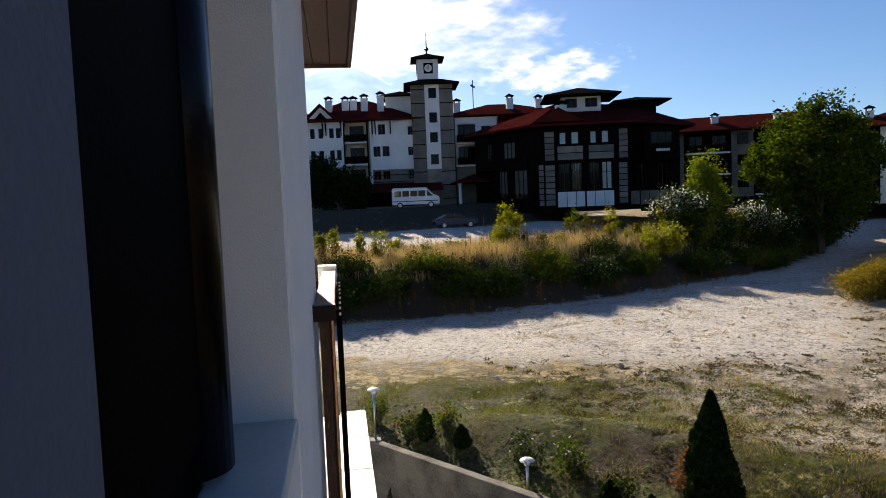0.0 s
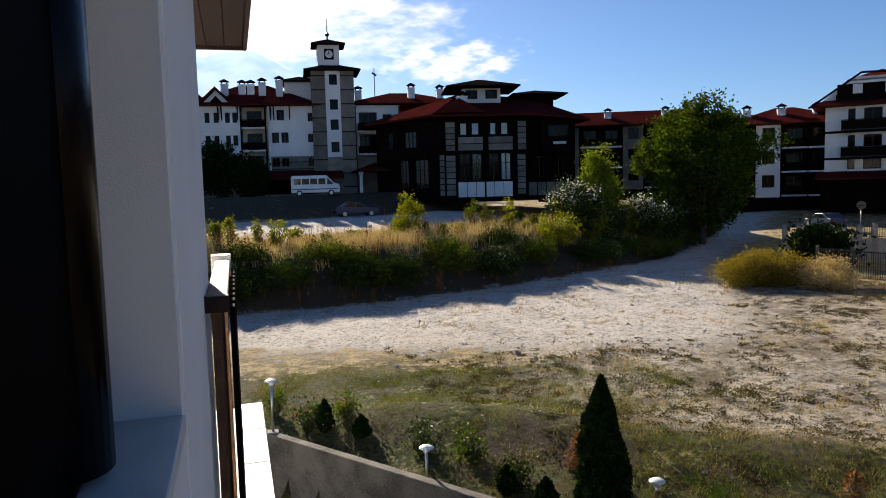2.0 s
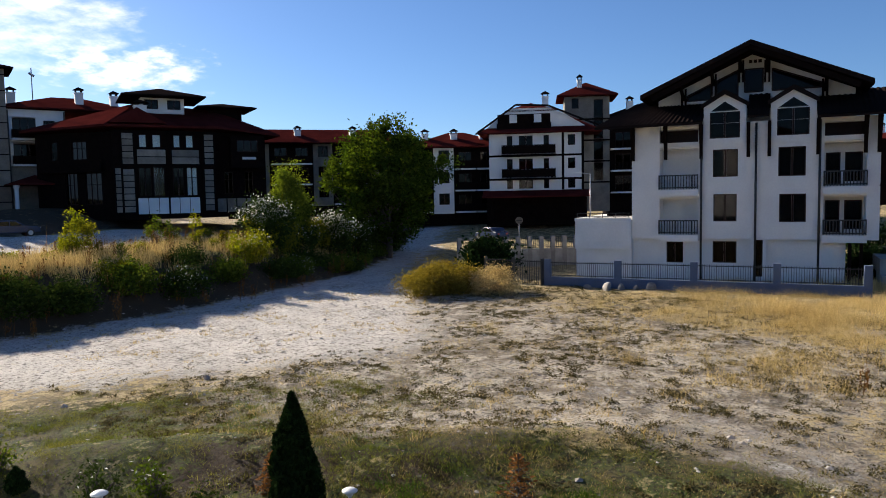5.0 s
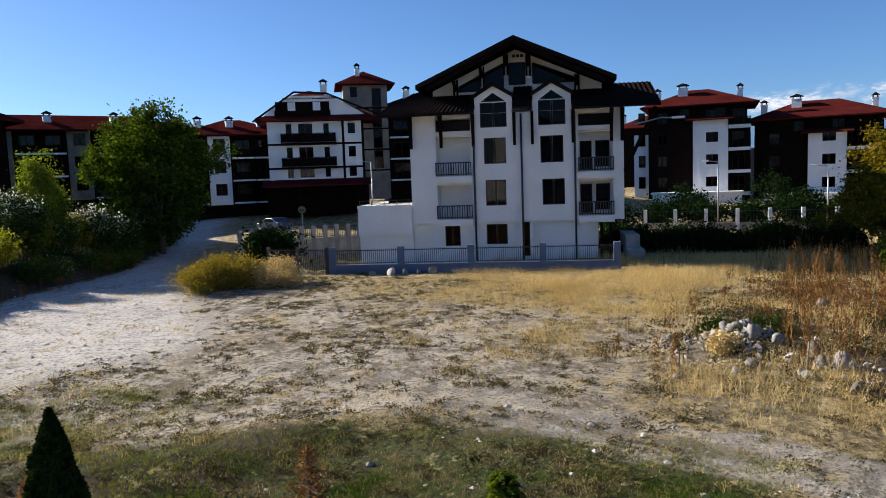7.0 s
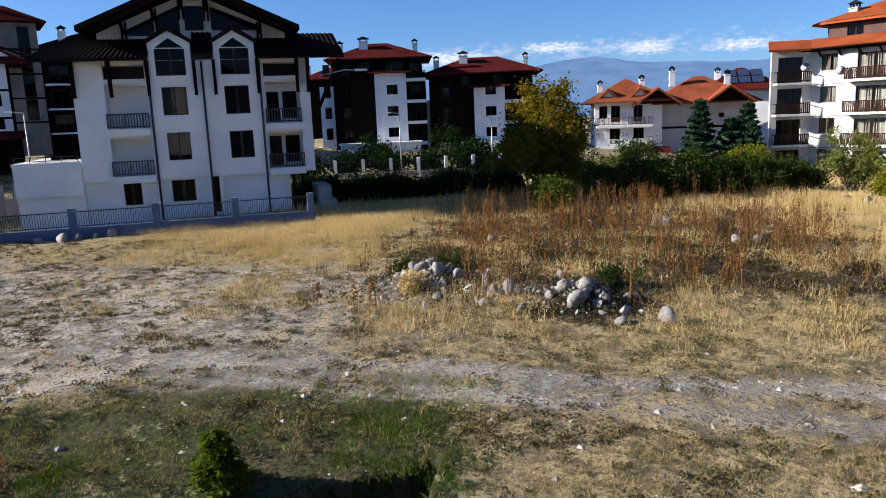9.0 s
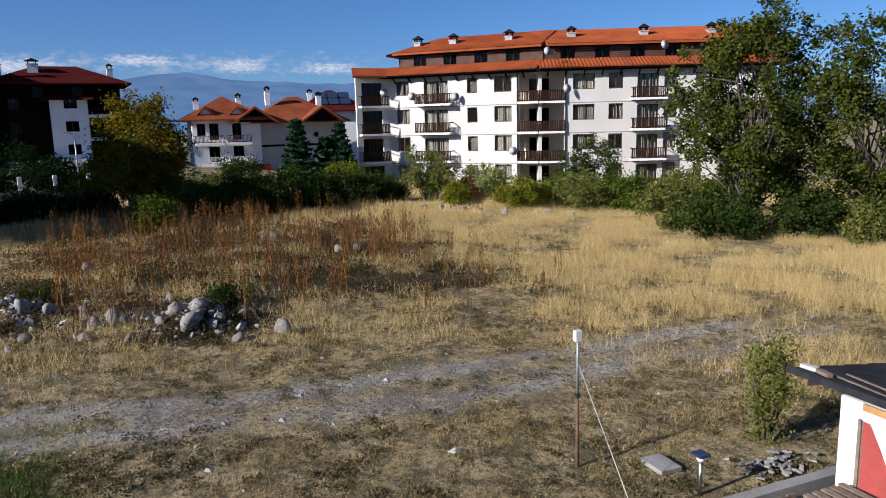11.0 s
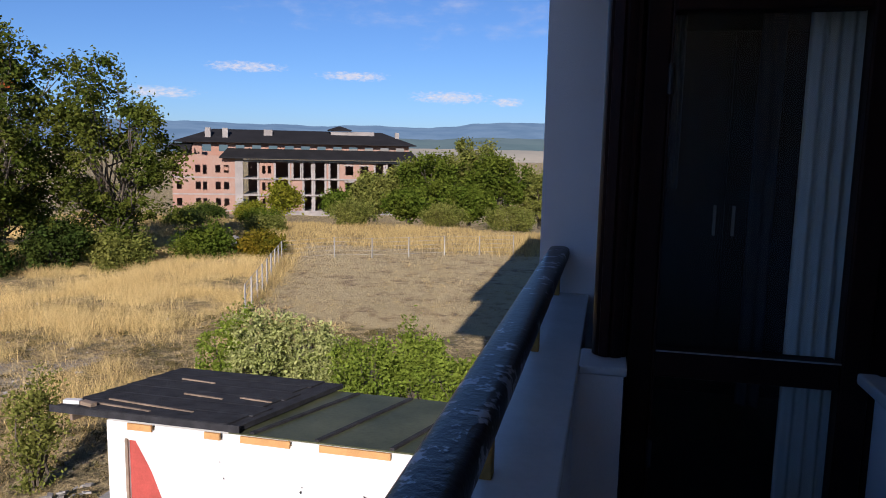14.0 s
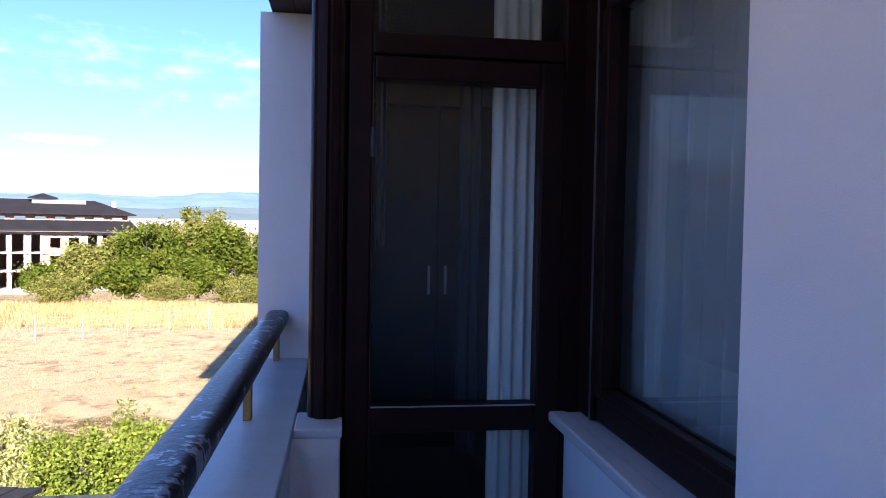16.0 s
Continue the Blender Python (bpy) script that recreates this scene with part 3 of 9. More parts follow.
# front wall of the room beside the balcony: opening y 0.34 to 1.55 above the sill
wb.box(-0.28, 0.0, 1.55, 3.3, -1.4, 7.5).box(-0.28, 0.0, 0.349, 1.55, -1.4, 6.02).box(-0.28, 0.0, 0.349, 1.55, 7.3, 7.5)
wb.box(-6.0, -0.28, 3.05, 3.3, -1.4, 7.5).box(-1.3, -0.28, 0.17, 0.33, FLOOR_Z, 7.5)
# Blue-grey plaster, its colour deepened to stand in for shade on the pier.
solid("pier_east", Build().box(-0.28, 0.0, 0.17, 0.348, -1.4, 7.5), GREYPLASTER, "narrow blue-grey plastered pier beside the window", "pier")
solid("wall_east", wb, PLASTER, "white rough-plastered house wall with a window opening", "wall")
vb = Build().box(0.0, 0.004, 1.62, 1.66, 4.0, 7.5)
solid("trim_east", vb, PLASTER, "white plaster corner bead on the house wall", "trim")
bw = Build().box(-1.33, -1.05, -1.40, 0.17, FLOOR_Z, 7.5).box(-1.33, -1.06, -2.6, -1.40, FLOOR_Z, 5.76)
bw.box(-1.33, -1.05, -2.6, -1.40, 7.3, 7.5)
solid("wall_balcony", bw, PLASTER, "white plastered wall at the back of the balcony", "wall")
solid("floor_balcony", Build().box(-1.33, 0.16, -2.75, 0.17, 4.85, FLOOR_Z), CONCRETE, "plain concrete balcony floor", "floor")
solid("ceiling_balcony", Build().box(-1.33, 0.0, -2.75, 0.17, 7.5, 7.62), PLASTER, "white plastered balcony ceiling", "ceiling")
pb = Build().box(-0.085, 0.16, -3.7, 0.17, -1.4, 5.755).box(-0.245, -0.085, -2.62, -2.43, FLOOR_Z, 5.755)
solid("parapet", pb, PLASTER, "white plastered balcony parapet", "parapet")
solid("ledge", Build().box(-0.095, 0.175, -3.72, 0.169, 5.757, LEDGE_Z).box(-0.255, -0.0955, -2.64, -2.42, 5.757, LEDGE_Z), SILL, "pale smooth coping on the balcony parapet", "ledge", bevel=0.006)
solid("pillar", Build().box(-0.25, 0.165, -4.2, -3.7, -1.4, 7.5), PLASTER, "white plastered corner pillar beside the rail", "pillar")

sill = solid("window_sill", Build().box(-0.13, 0.008, 0.35, 1.549, 6.02, 6.05), SILL, "pale stone window sill", "sill", bevel=0.004)
solid("sill_back", Build().box(-1.06, -0.995, -2.56, -1.40, 5.762, 5.80).box(-1.2, -1.06, -2.56, -1.402, 5.762, 5.795), SILL, "pale rounded stone sill under the balcony window", "sill", bevel=0.008)

# dark window in the room beside the balcony
w1 = thing("window_1", (0, 0, 6.05), 0, "dark brown window with a rounded mullion and near-black panel", "window", kind="structure")
part("window_frame", Build().box(-0.20, -0.13, 0.352, 0.50, 0, 1.25).box(-0.20, -0.13, 1.44, 1.545, 0, 1.25).box(-0.20, -0.13, 0.5, 1.44, 0, 0.09).box(-0.20, -0.13, 0.5, 1.44, 1.16, 1.25), SHADEBLACK, w1, bevel=0.01)
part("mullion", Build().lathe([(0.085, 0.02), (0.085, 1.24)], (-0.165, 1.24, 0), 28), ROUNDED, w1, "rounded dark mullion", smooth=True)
# Opaque panel added in place of a pane, for the window's blackness.
part("shutter", Build().box(-0.165, -0.115, 0.505, 1.24, 0.09, 1.16), SHADEBLACK, w1, "near-black panel standing in for the dark window pane", bevel=0.006)
part("sash", Build().box(-0.165, -0.128, 1.30, 1.43, 0.09, 1.16), BROWN, w1)

# glazed end of the balcony: post, door, transom
d1 = thing("door_1", (0, -2.57, FLOOR_Z), 0, "closed dark brown balcony door with glass panels and a transom", "door", kind="structure")
DH = 2.45
fb = Build().box(-0.345, -0.262, -0.10, 0.0, 0, DH).box(-1.165, -1.035, -0.10, 0.0, 0, DH).box(-1.035, -0.345, -0.10, 0.0, 2.01, 2.085).box(-1.035, -0.345, -0.10, 0.0, 2.40, DH)
part("door_frame", fb, BROWN, d1, bevel=0.008)
part("sash", Build().box(-0.352, -0.345, -0.07, 0.012, 0.02, 2.0).box(-1.034, -0.945, -0.07, 0.016, 0.02, 2.0).box(-0.944, -0.352, -0.07, 0.015, 1.92, 2.0).box(-0.944, -0.352, -0.07, 0.015, 0.68, 0.775).box(-0.944, -0.352, -0.07, 0.015, 0.02, 0.14), BROWN, d1, bevel=0.008)
part("pane", Build().box(-0.945, -0.352, -0.04, -0.03, 0.775, 1.92), NEARGLASS, d1, "clear upper glass panel")
part("pane", Build().box(-0.945, -0.352, -0.04, -0.03, 0.14, 0.68), NEARGLASS, d1, "clear lower glass panel")
part("transom_pane", Build().box(-1.035, -0.345, -0.05, -0.04, 2.085, 2.40), NEARGLASS, d1)
part("gasket", Build().box(-0.944, -0.352, 0.0155, 0.019, 0.772, 0.777), STEEL, d1, "thin pale glazing strip")
prof = []
for i in range(48):
    a = 2 * math.pi * i / 48
    r = 0.064 if i % 6 else 0.056
    prof.append((-0.197 + r * math.cos(a), -0.02 + r * math.sin(a)))
part("corner_post", Build().slab(prof, 0.742, DH), BROWN, d1, "grooved dark brown corner post")
part("side_panel", Build().box(-0.22, -0.165, -1.13, -0.05, 0.745, DH), BROWN, d1)
part("hinge", Build().tube((-0.348, 0.02, 0.35), (-0.348, 0.02, 0.45), 0.011), BLACKMETAL, d1)
part("hinge", Build().tube((-0.348, 0.02, 1.65), (-0.348, 0.02, 1.75), 0.011), BLACKMETAL, d1)

w2 = thing("window_2", (-1.15, -2.57, 5.80), 0, "large dark brown balcony window with sheer curtains behind", "window", kind="structure")
part("window_frame", Build().box(-0.06, 0.05, 0.02, 0.16, 0, 1.5).box(-0.06, 0.03, 1.10, 1.17, 0, 1.5).box(-0.06, 0.03, 0.16, 1.10, 0, 0.09).box(-0.06, 0.03, 0.16, 1.10, 1.40, 1.5), BROWN, w2, bevel=0.01)
part("sash", Build().box(-0.03, 0.04, 0.16, 0.22, 0.09, 1.4).box(-0.03, 0.038, 0.22, 1.10, 0.09, 0.13), BROWN, w2, bevel=0.006)
part("pane", Build().box(-0.012, 0.0, 0.22, 1.10, 0.13, 1.4), MIRRORGLASS, w2)
part("gasket", Build().box(0.0505, 0.054, 0.150, 0.162, 0.0, 1.5), STEEL, w2, "bright narrow edge strip")

for ob in list(d1.children) + list(w2.children):
    if "pane" in ob.name:
        ob.visible_shadow = False

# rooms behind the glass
# Walls and ceiling carry the indoor dimness in their dark colour.
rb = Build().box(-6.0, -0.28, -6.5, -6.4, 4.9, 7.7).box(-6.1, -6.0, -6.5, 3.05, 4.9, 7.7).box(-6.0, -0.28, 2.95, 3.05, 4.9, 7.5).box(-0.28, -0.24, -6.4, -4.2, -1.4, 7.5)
solid("wall_room", rb, ROOM, "room walls coloured near-black for the dimness indoors", "wall")
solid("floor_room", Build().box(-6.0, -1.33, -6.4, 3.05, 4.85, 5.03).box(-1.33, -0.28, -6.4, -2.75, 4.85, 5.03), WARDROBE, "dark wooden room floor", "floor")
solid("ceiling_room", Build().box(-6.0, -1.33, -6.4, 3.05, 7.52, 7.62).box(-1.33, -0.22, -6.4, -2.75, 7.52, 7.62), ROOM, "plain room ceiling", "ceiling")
ward = thing("wardrobe", (-0.3, -4.6, 5.03), 180, "dark walnut wardrobe with two slim metal handles", "wardrobe")
part("body", Build().box(0.0, 1.09, 0.03, 0.6, 0, 2.2), WARDROBE, ward, bevel=0.005)
for i in range(2):
    dr = part("door", Build().box(0.01 + 0.54 * i, 0.535 + 0.54 * i, 0.0, 0.028, 0.08, 2.18), WARDROBE, ward, bevel=0.004)
    part("handle", Build().box(0.485 + 0.107 * i, 0.5 + 0.107 * i, -0.025, -0.002, 1.0, 1.18), STEEL, dr, "slim steel handle")


def curtain_sheet(x0, x1, z0, z1, folds, depth, lean=0.0):
    b = Build()
    n = folds * 8
    rows = 6
    for j in range(rows + 1):
        s = j / rows
        for i in range(n + 1):
            u = i / n
            b.v.append((x0 + (x1 - x0) * u + lean * (1 - s) * (1 - u), depth * math.sin(u * folds * 2 * math.pi + 0.6 * math.sin(3 * u)) * (0.7 + 0.5 * (1 - s)), z0 + (z1 - z0) * s))
    b.f = [(j * (n + 1) + i, j * (n + 1) + i + 1, (j + 1) * (n + 1) + i + 1, (j + 1) * (n + 1) + i) for j in range(rows) for i in range(n)]
    return b


cur = thing("curtain", (0, -2.72, 5.08), 0, "long white curtain hanging behind the balcony door", "curtain")
part("cloth", curtain_sheet(-0.985, -0.80, 0.0, 2.4, 4, 0.018, 0.0), SHEER, cur, smooth=True)
cur2 = thing("curtain", (-1.28, -2.72, 5.3), -90, "sheer white curtain behind the large balcony window", "curtain")
part("cloth", curtain_sheet(0.0, 1.33, 0.5, 2.1, 11, 0.04), VOILE, cur2, smooth=True)
cur4 = thing("curtain", (0, -2.74, 5.08), 0, "gathered grey-white curtain edge beside the balcony door's hinges", "curtain")
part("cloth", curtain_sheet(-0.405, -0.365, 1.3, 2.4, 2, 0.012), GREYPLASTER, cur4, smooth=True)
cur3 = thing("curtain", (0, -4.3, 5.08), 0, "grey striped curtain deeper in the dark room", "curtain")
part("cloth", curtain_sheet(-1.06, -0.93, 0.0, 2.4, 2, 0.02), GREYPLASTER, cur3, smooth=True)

# eaves and roof
ev = Build()
for i in range(4):
    ev.box(-0.24 + 0.118 * i, -0.125 + 0.118 * i, -6.5 if i < 3 else -1.5, 5.3, 7.503, 7.53)
ev.box(0.235, 0.262, -1.5, 5.3, 7.48, 7.66).box(-0.3, 0.26, 5.301, 5.33, 7.48, 7.68)
solid("eave", ev, EAVEWOOD, "varnished reddish brown wooden eave boards", "eave", bevel=0.004)
rf = Build().hexa([(-0.3, -1.5, 7.8), (0.28, -1.5, 7.63), (0.28, 5.32, 7.63), (-0.3, 5.32, 7.8), (-0.3, -1.5, 7.95), (0.28, -1.5, 7.75), (0.28, 5.32, 7.75), (-0.3, 5.32, 7.95)])
solid("roof_skirt", rf, REDTILE, "narrow tiled skirt roof above the eave", "roof")
# Unseen storey and roofs, sized so their eaves cast the shadow on the plot.
solid("roof_home", hip(Build(), -12.0, 0.0, -4.0, 2.0, 12.2, 2.5, 0.62), REDTILE, "unseen hipped roof added over the house to cast its shadow", "roof")
solid("roof_south", hip(Build(), -12.0, 0.2, -26.0, -4.0, 12.3, 2.5, 1.0), REDTILE, "unseen hipped roof added over the south part for its shadow", "roof")
solid("wall_upper", Build().box(-12.0, -0.32, -26.0, 2.2, 7.97, 12.2), PLASTER, "unseen plain white upper storey added under the shadow-casting roofs", "wall")
solid("wall_south", Build().box(-12.0, -0.6, -26.0, -6.52, -1.4, 7.96), PLASTER, "plain white south part of the house", "wall")
wh = Build().box(-12.6, -6.12, -6.5, 3.3, -1.4, 7.6).box(-6.11, -0.30, -6.45, 3.04, -1.4, 4.84)
solid("wall_home", wh, PLASTER, "plain white walls of the rest of the house", "wall")


def balcony_rail():
    t = thing("balcony_rail", (0.066, -3.69, LEDGE_Z), 0, "dark round wooden handrail with flaking paint on short ochre posts", "railing")
    n = 40
    b = Build()
    for i in range(n + 1):
        y = 3.85 * i / n
        for k in range(14):
            a = 2 * math.pi * k / 14
            w = 1 + 0.03 * noise.noise((y * 9, k, 0))
            ca, sa = math.cos(a), math.sin(a)
            b.v.append((0.053 * w * math.copysign(abs(ca) ** 0.6, ca), y, 0.207 + 0.036 * w * math.copysign(abs(sa) ** 0.6, sa)))
    b.f = [(i * 14 + k, (i + 1) * 14 + k, (i + 1) * 14 + (k + 1) % 14, i * 14 + (k + 1) % 14) for i in range(n) for k in range(14)]
    b.f += [tuple(range(14)), tuple(range(n * 14 + 13, n * 14 - 1, -1))]
    part("handrail", b, FLAKED, t, "dark handrail, paint flaking to grey", smooth=True)
    for y in (0.06, 1.14, 2.2, 3.2):
        part("post", Build().box(-0.014, 0.014, y - 0.02, y + 0.02, 0.0, 0.175), YELLOW, t, bevel=0.003)
    return t


balcony_rail()


def neighbour_rail():
    t = thing("balcony_railing", (0.0, 2.8, 4.3), 0, "old wooden balcony railing with weathered boards and brown posts", "railing")
    part("top_board", Build().box(0.004, 0.085, 0.03, 1.5, 1.79, 1.815), BROWNPOST, t, "weathered flaking top board", bevel=0.004)
    part("end_board", Build().box(-0.03, 0.088, -0.015, 0.028, 1.755, 1.818), EAVEWOOD, t, bevel=0.004)
    for y in (0.06, 0.45, 1.42):
        part("post", Build().box(0.02, 0.06, y, y + 0.05, 0.0, 1.788), BROWNPOST, t, "brown wooden post", bevel=0.003)
    for i in range(9):
        part("baluster", Build().box(0.088, 0.108, 0.02 + 0.165 * i, 0.10 + 0.165 * i, 0.0, 1.77), DARKWOOD, t)
    part("lower_rail", Build().box(0.061, 0.087, 0.02, 1.5, 0.2, 0.26), TIMBER, t)
    part("cap", Build().box(-0.02, 0.09, 1.51, 1.62, 1.72, 1.84), SILL, t, "white stone end cap", bevel=0.005)
    part("floor_board", Build().box(-0.3, 0.085, 0.5, 1.6, -0.12, 0.0), CONCRETE, t)
    return t


neighbour_rail()
solid("balcony_below", Build().box(-0.5, 0.36, 5.0, 11.4, 2.6, 3.15), PLASTER, "white plastered parapet of the terrace below", "parapet")
cop = thing("coping", (0, 0, 3.15), 0, "white tiled coping of the terrace below", "coping", kind="structure")
for i in range(5):
    part("tile", Build().box(0.0, 0.39, 5.0 + 1.29 * i, 6.262 + 1.29 * i, 0.003, 0.05), SILL, cop, bevel=0.004)
solid("wall_terrace", Build().box(-6, -0.02, 3.35, 11.4, -1.4, 2.59), PLASTER, "white wall under the terrace", "wall")

# garden retaining wall
gw = Build()
WD, WN = Vector((0.598, -0.801, 0)), Vector((0.801, 0.598, 0))
a, b2 = Vector((0.30, 17.65, 0)), Vector((0.30, 17.65, 0)) + WD * 12
lo, za, zb = Vector((0, 0, -1.4)), Vector((0, 0, 0.86)), Vector((0, 0, 0.72))
gw.hexa([a - WN * 0.22 + lo, b2 - WN * 0.22 + lo, b2 + lo, a + lo, a - WN * 0.22 + za, b2 - WN * 0.22 + zb, b2 + zb, a + za])
solid("retaining_wall", gw, OLDCONC, "stained concrete retaining wall of the garden", "wall", bevel=0.02)


def bollard_lamp(x, y, z, h, label, cap=LAMPWHITE, r=0.15):
    t = thing("garden_lamp", (x, y, z), 0, label, "garden lamp", "garden lamps")
    part("post", Build().tube((0, 0, 0.03), (0, 0, h - 0.12), 0.032, n=12), STEEL, t, smooth=True)
    part("base_plate", Build().box(-0.12, 0.12, -0.12, 0.12, 0, 0.03), CONCRETE, t)
    part("globe", Build().lathe([(0.02, h - 0.14), (0.06, h - 0.12), (0.07, h - 0.06), (0.05, h - 0.035)], n=14), LAMPWHITE, t, smooth=True)
    part("cap", Build().lathe([(r, h - 0.035), (r, h - 0.02), (r * 0.7, h + 0.01), (0.02, h + 0.035)], n=18), cap, t, smooth=True)


bollard_lamp(0.74, 16.95, 0.85, 1.25, "white-capped steel garden lamp on the retaining wall")
bollard_lamp(3.57, 13.6, 0.5, 0.82, "white-capped steel garden lamp among roses")
bollard_lamp(7.35, 11.3, ground_z(7.35, 11.3) - 0.1, 0.34, "low garden lamp with a pale blue cap on the slope")


# ---- buildings ----
def tiled(b, a, c, d, e, thick=0.12, rows=0):
    """A roof plane with corners a, c (eave) and d, e (ridge), thick downwards."""
    pts = [Vector(p) for p in (a, c, d, e)]
    dn = Vector((0, 0, -thick))
    return b.hexa([p + dn for p in pts] + pts)


def ribs(b, a, c, d, e, step=0.28, h=0.06):
    """Rolled tiles: one waved sheet that runs up a roof plane from eave a-c to ridge e-d."""
    a, c, d, e = (Vector(p) for p in (a, c, d, e))
    n = max(2, int((c - a).length / step))
    pts = []
    for i in range(4 * n + 1):
        u, up = i / (4 * n), Vector((0, 0, h * (0.5, 1.0, 0.5, 0.0)[i % 4]))
        pts += [a.lerp(c, u) + up, e.lerp(d, u) + up]
    return b.poly(pts, [(2 * i, 2 * i + 2, 2 * i + 3, 2 * i + 1) for i in range(4 * n)])


def chimney(parent, x, y, z, w=0.8, h=1.5, cap=DARKTILE, body=PAINT):
    c = part("chimney", Build().box(x - w / 2, x + w / 2, y - w / 2, y + w / 2, z - 1.0, z + h).box(x - w / 2 - 0.06, x + w / 2 + 0.06, y - w / 2 - 0.06, y + w / 2 + 0.06, z + h, z + h + 0.1), body, parent)
    b = Build()
    for sx in (-1, 1):
        for sy in (-1, 1):
            b.box(x + sx * w * 0.36 - 0.06, x + sx * w * 0.36 + 0.06, y + sy * w * 0.36 - 0.06, y + sy * w * 0.36 + 0.06, z + h + 0.1, z + h + 0.42)
    k = w * 0.68
    b.poly([(x - k, y - k, z + h + 0.42), (x + k, y - k, z + h + 0.42), (x + k, y + k, z + h + 0.42), (x - k, y + k, z + h + 0.42), (x, y, z + h + 0.8)], [(3, 2, 1, 0), (0, 1, 4), (1, 2, 4), (2, 3, 4), (3, 0, 4)])
    part("cowl", b, cap, c, "dark chimney cowl")


def balcony(parent, x0, x1, z, depth=1.2, y=0.0, rail=DARKWOOD, slabmat=PAINT, high=1.0, bars=True, thick=0.2, solidrail=False):
    """A slab that stands out from the facade with a barred railing."""
    s = part("balcony", Build().box(x0, x1, y - depth, y + 0.05, z - thick, z), slabmat, parent)
    b = Build()
    t = 0.05
    for zz in (z + 0.08, z + high - 0.08):
        b.box(x0 + 0.03, x1 - 0.03, y - depth + 0.02, y - depth + 0.02 + t, zz, zz + 0.08)
        for x in (x0 + 0.03, x1 - 0.08):
            b.box(x, x + t, y - depth + 0.07, y, zz, zz + 0.08)
    if solidrail:
        b.box(x0 + 0.03, x1 - 0.03, y - depth + 0.03, y - depth + 0.06, z + 0.1, z + high - 0.1)
    n = max(2, int((x1 - x0) / 0.17)) if bars else 3
    part("rail", b, rail, s)
    for i in range(n + 1):
        w = (0.03 if i % 6 else 0.05) if rail is not RAILWOOD else (0.05 if i % 6 else 0.08)
        br = new("baluster", shared(("baluster", w, round(high, 2), rail.name), lambda: Build().box(-w, w, 0.0, 0.03, 0.02, high).mesh("baluster", rail)))
        br.parent = s
        br.location = (x0 + 0.05 + (x1 - x0 - 0.1) * i / n, y - depth + 0.025, z)
    return s


def shell(parent, x0, x1, depth, z0, z1, holes, material, y=0.0, t=0.3, name="wall"):
    """Four walls; the front one has openings."""
    part(name, Build().wall(x0, x1, z0, z1, y, y + t, holes), material, parent)
    part(name, Build().slab([(x0, y + t), (x0 + t, y + t), (x0 + t, y + depth - t), (x1 - t, y + depth - t), (x1 - t, y + t), (x1, y + t), (x1, y + depth), (x0, y + depth)], z0, z1), material, parent)
    part("ceiling_slab", Build().box(x0 + t, x1 - t, y + t, y + depth - t, z1 - 0.25, z1 - 0.01), material, parent)


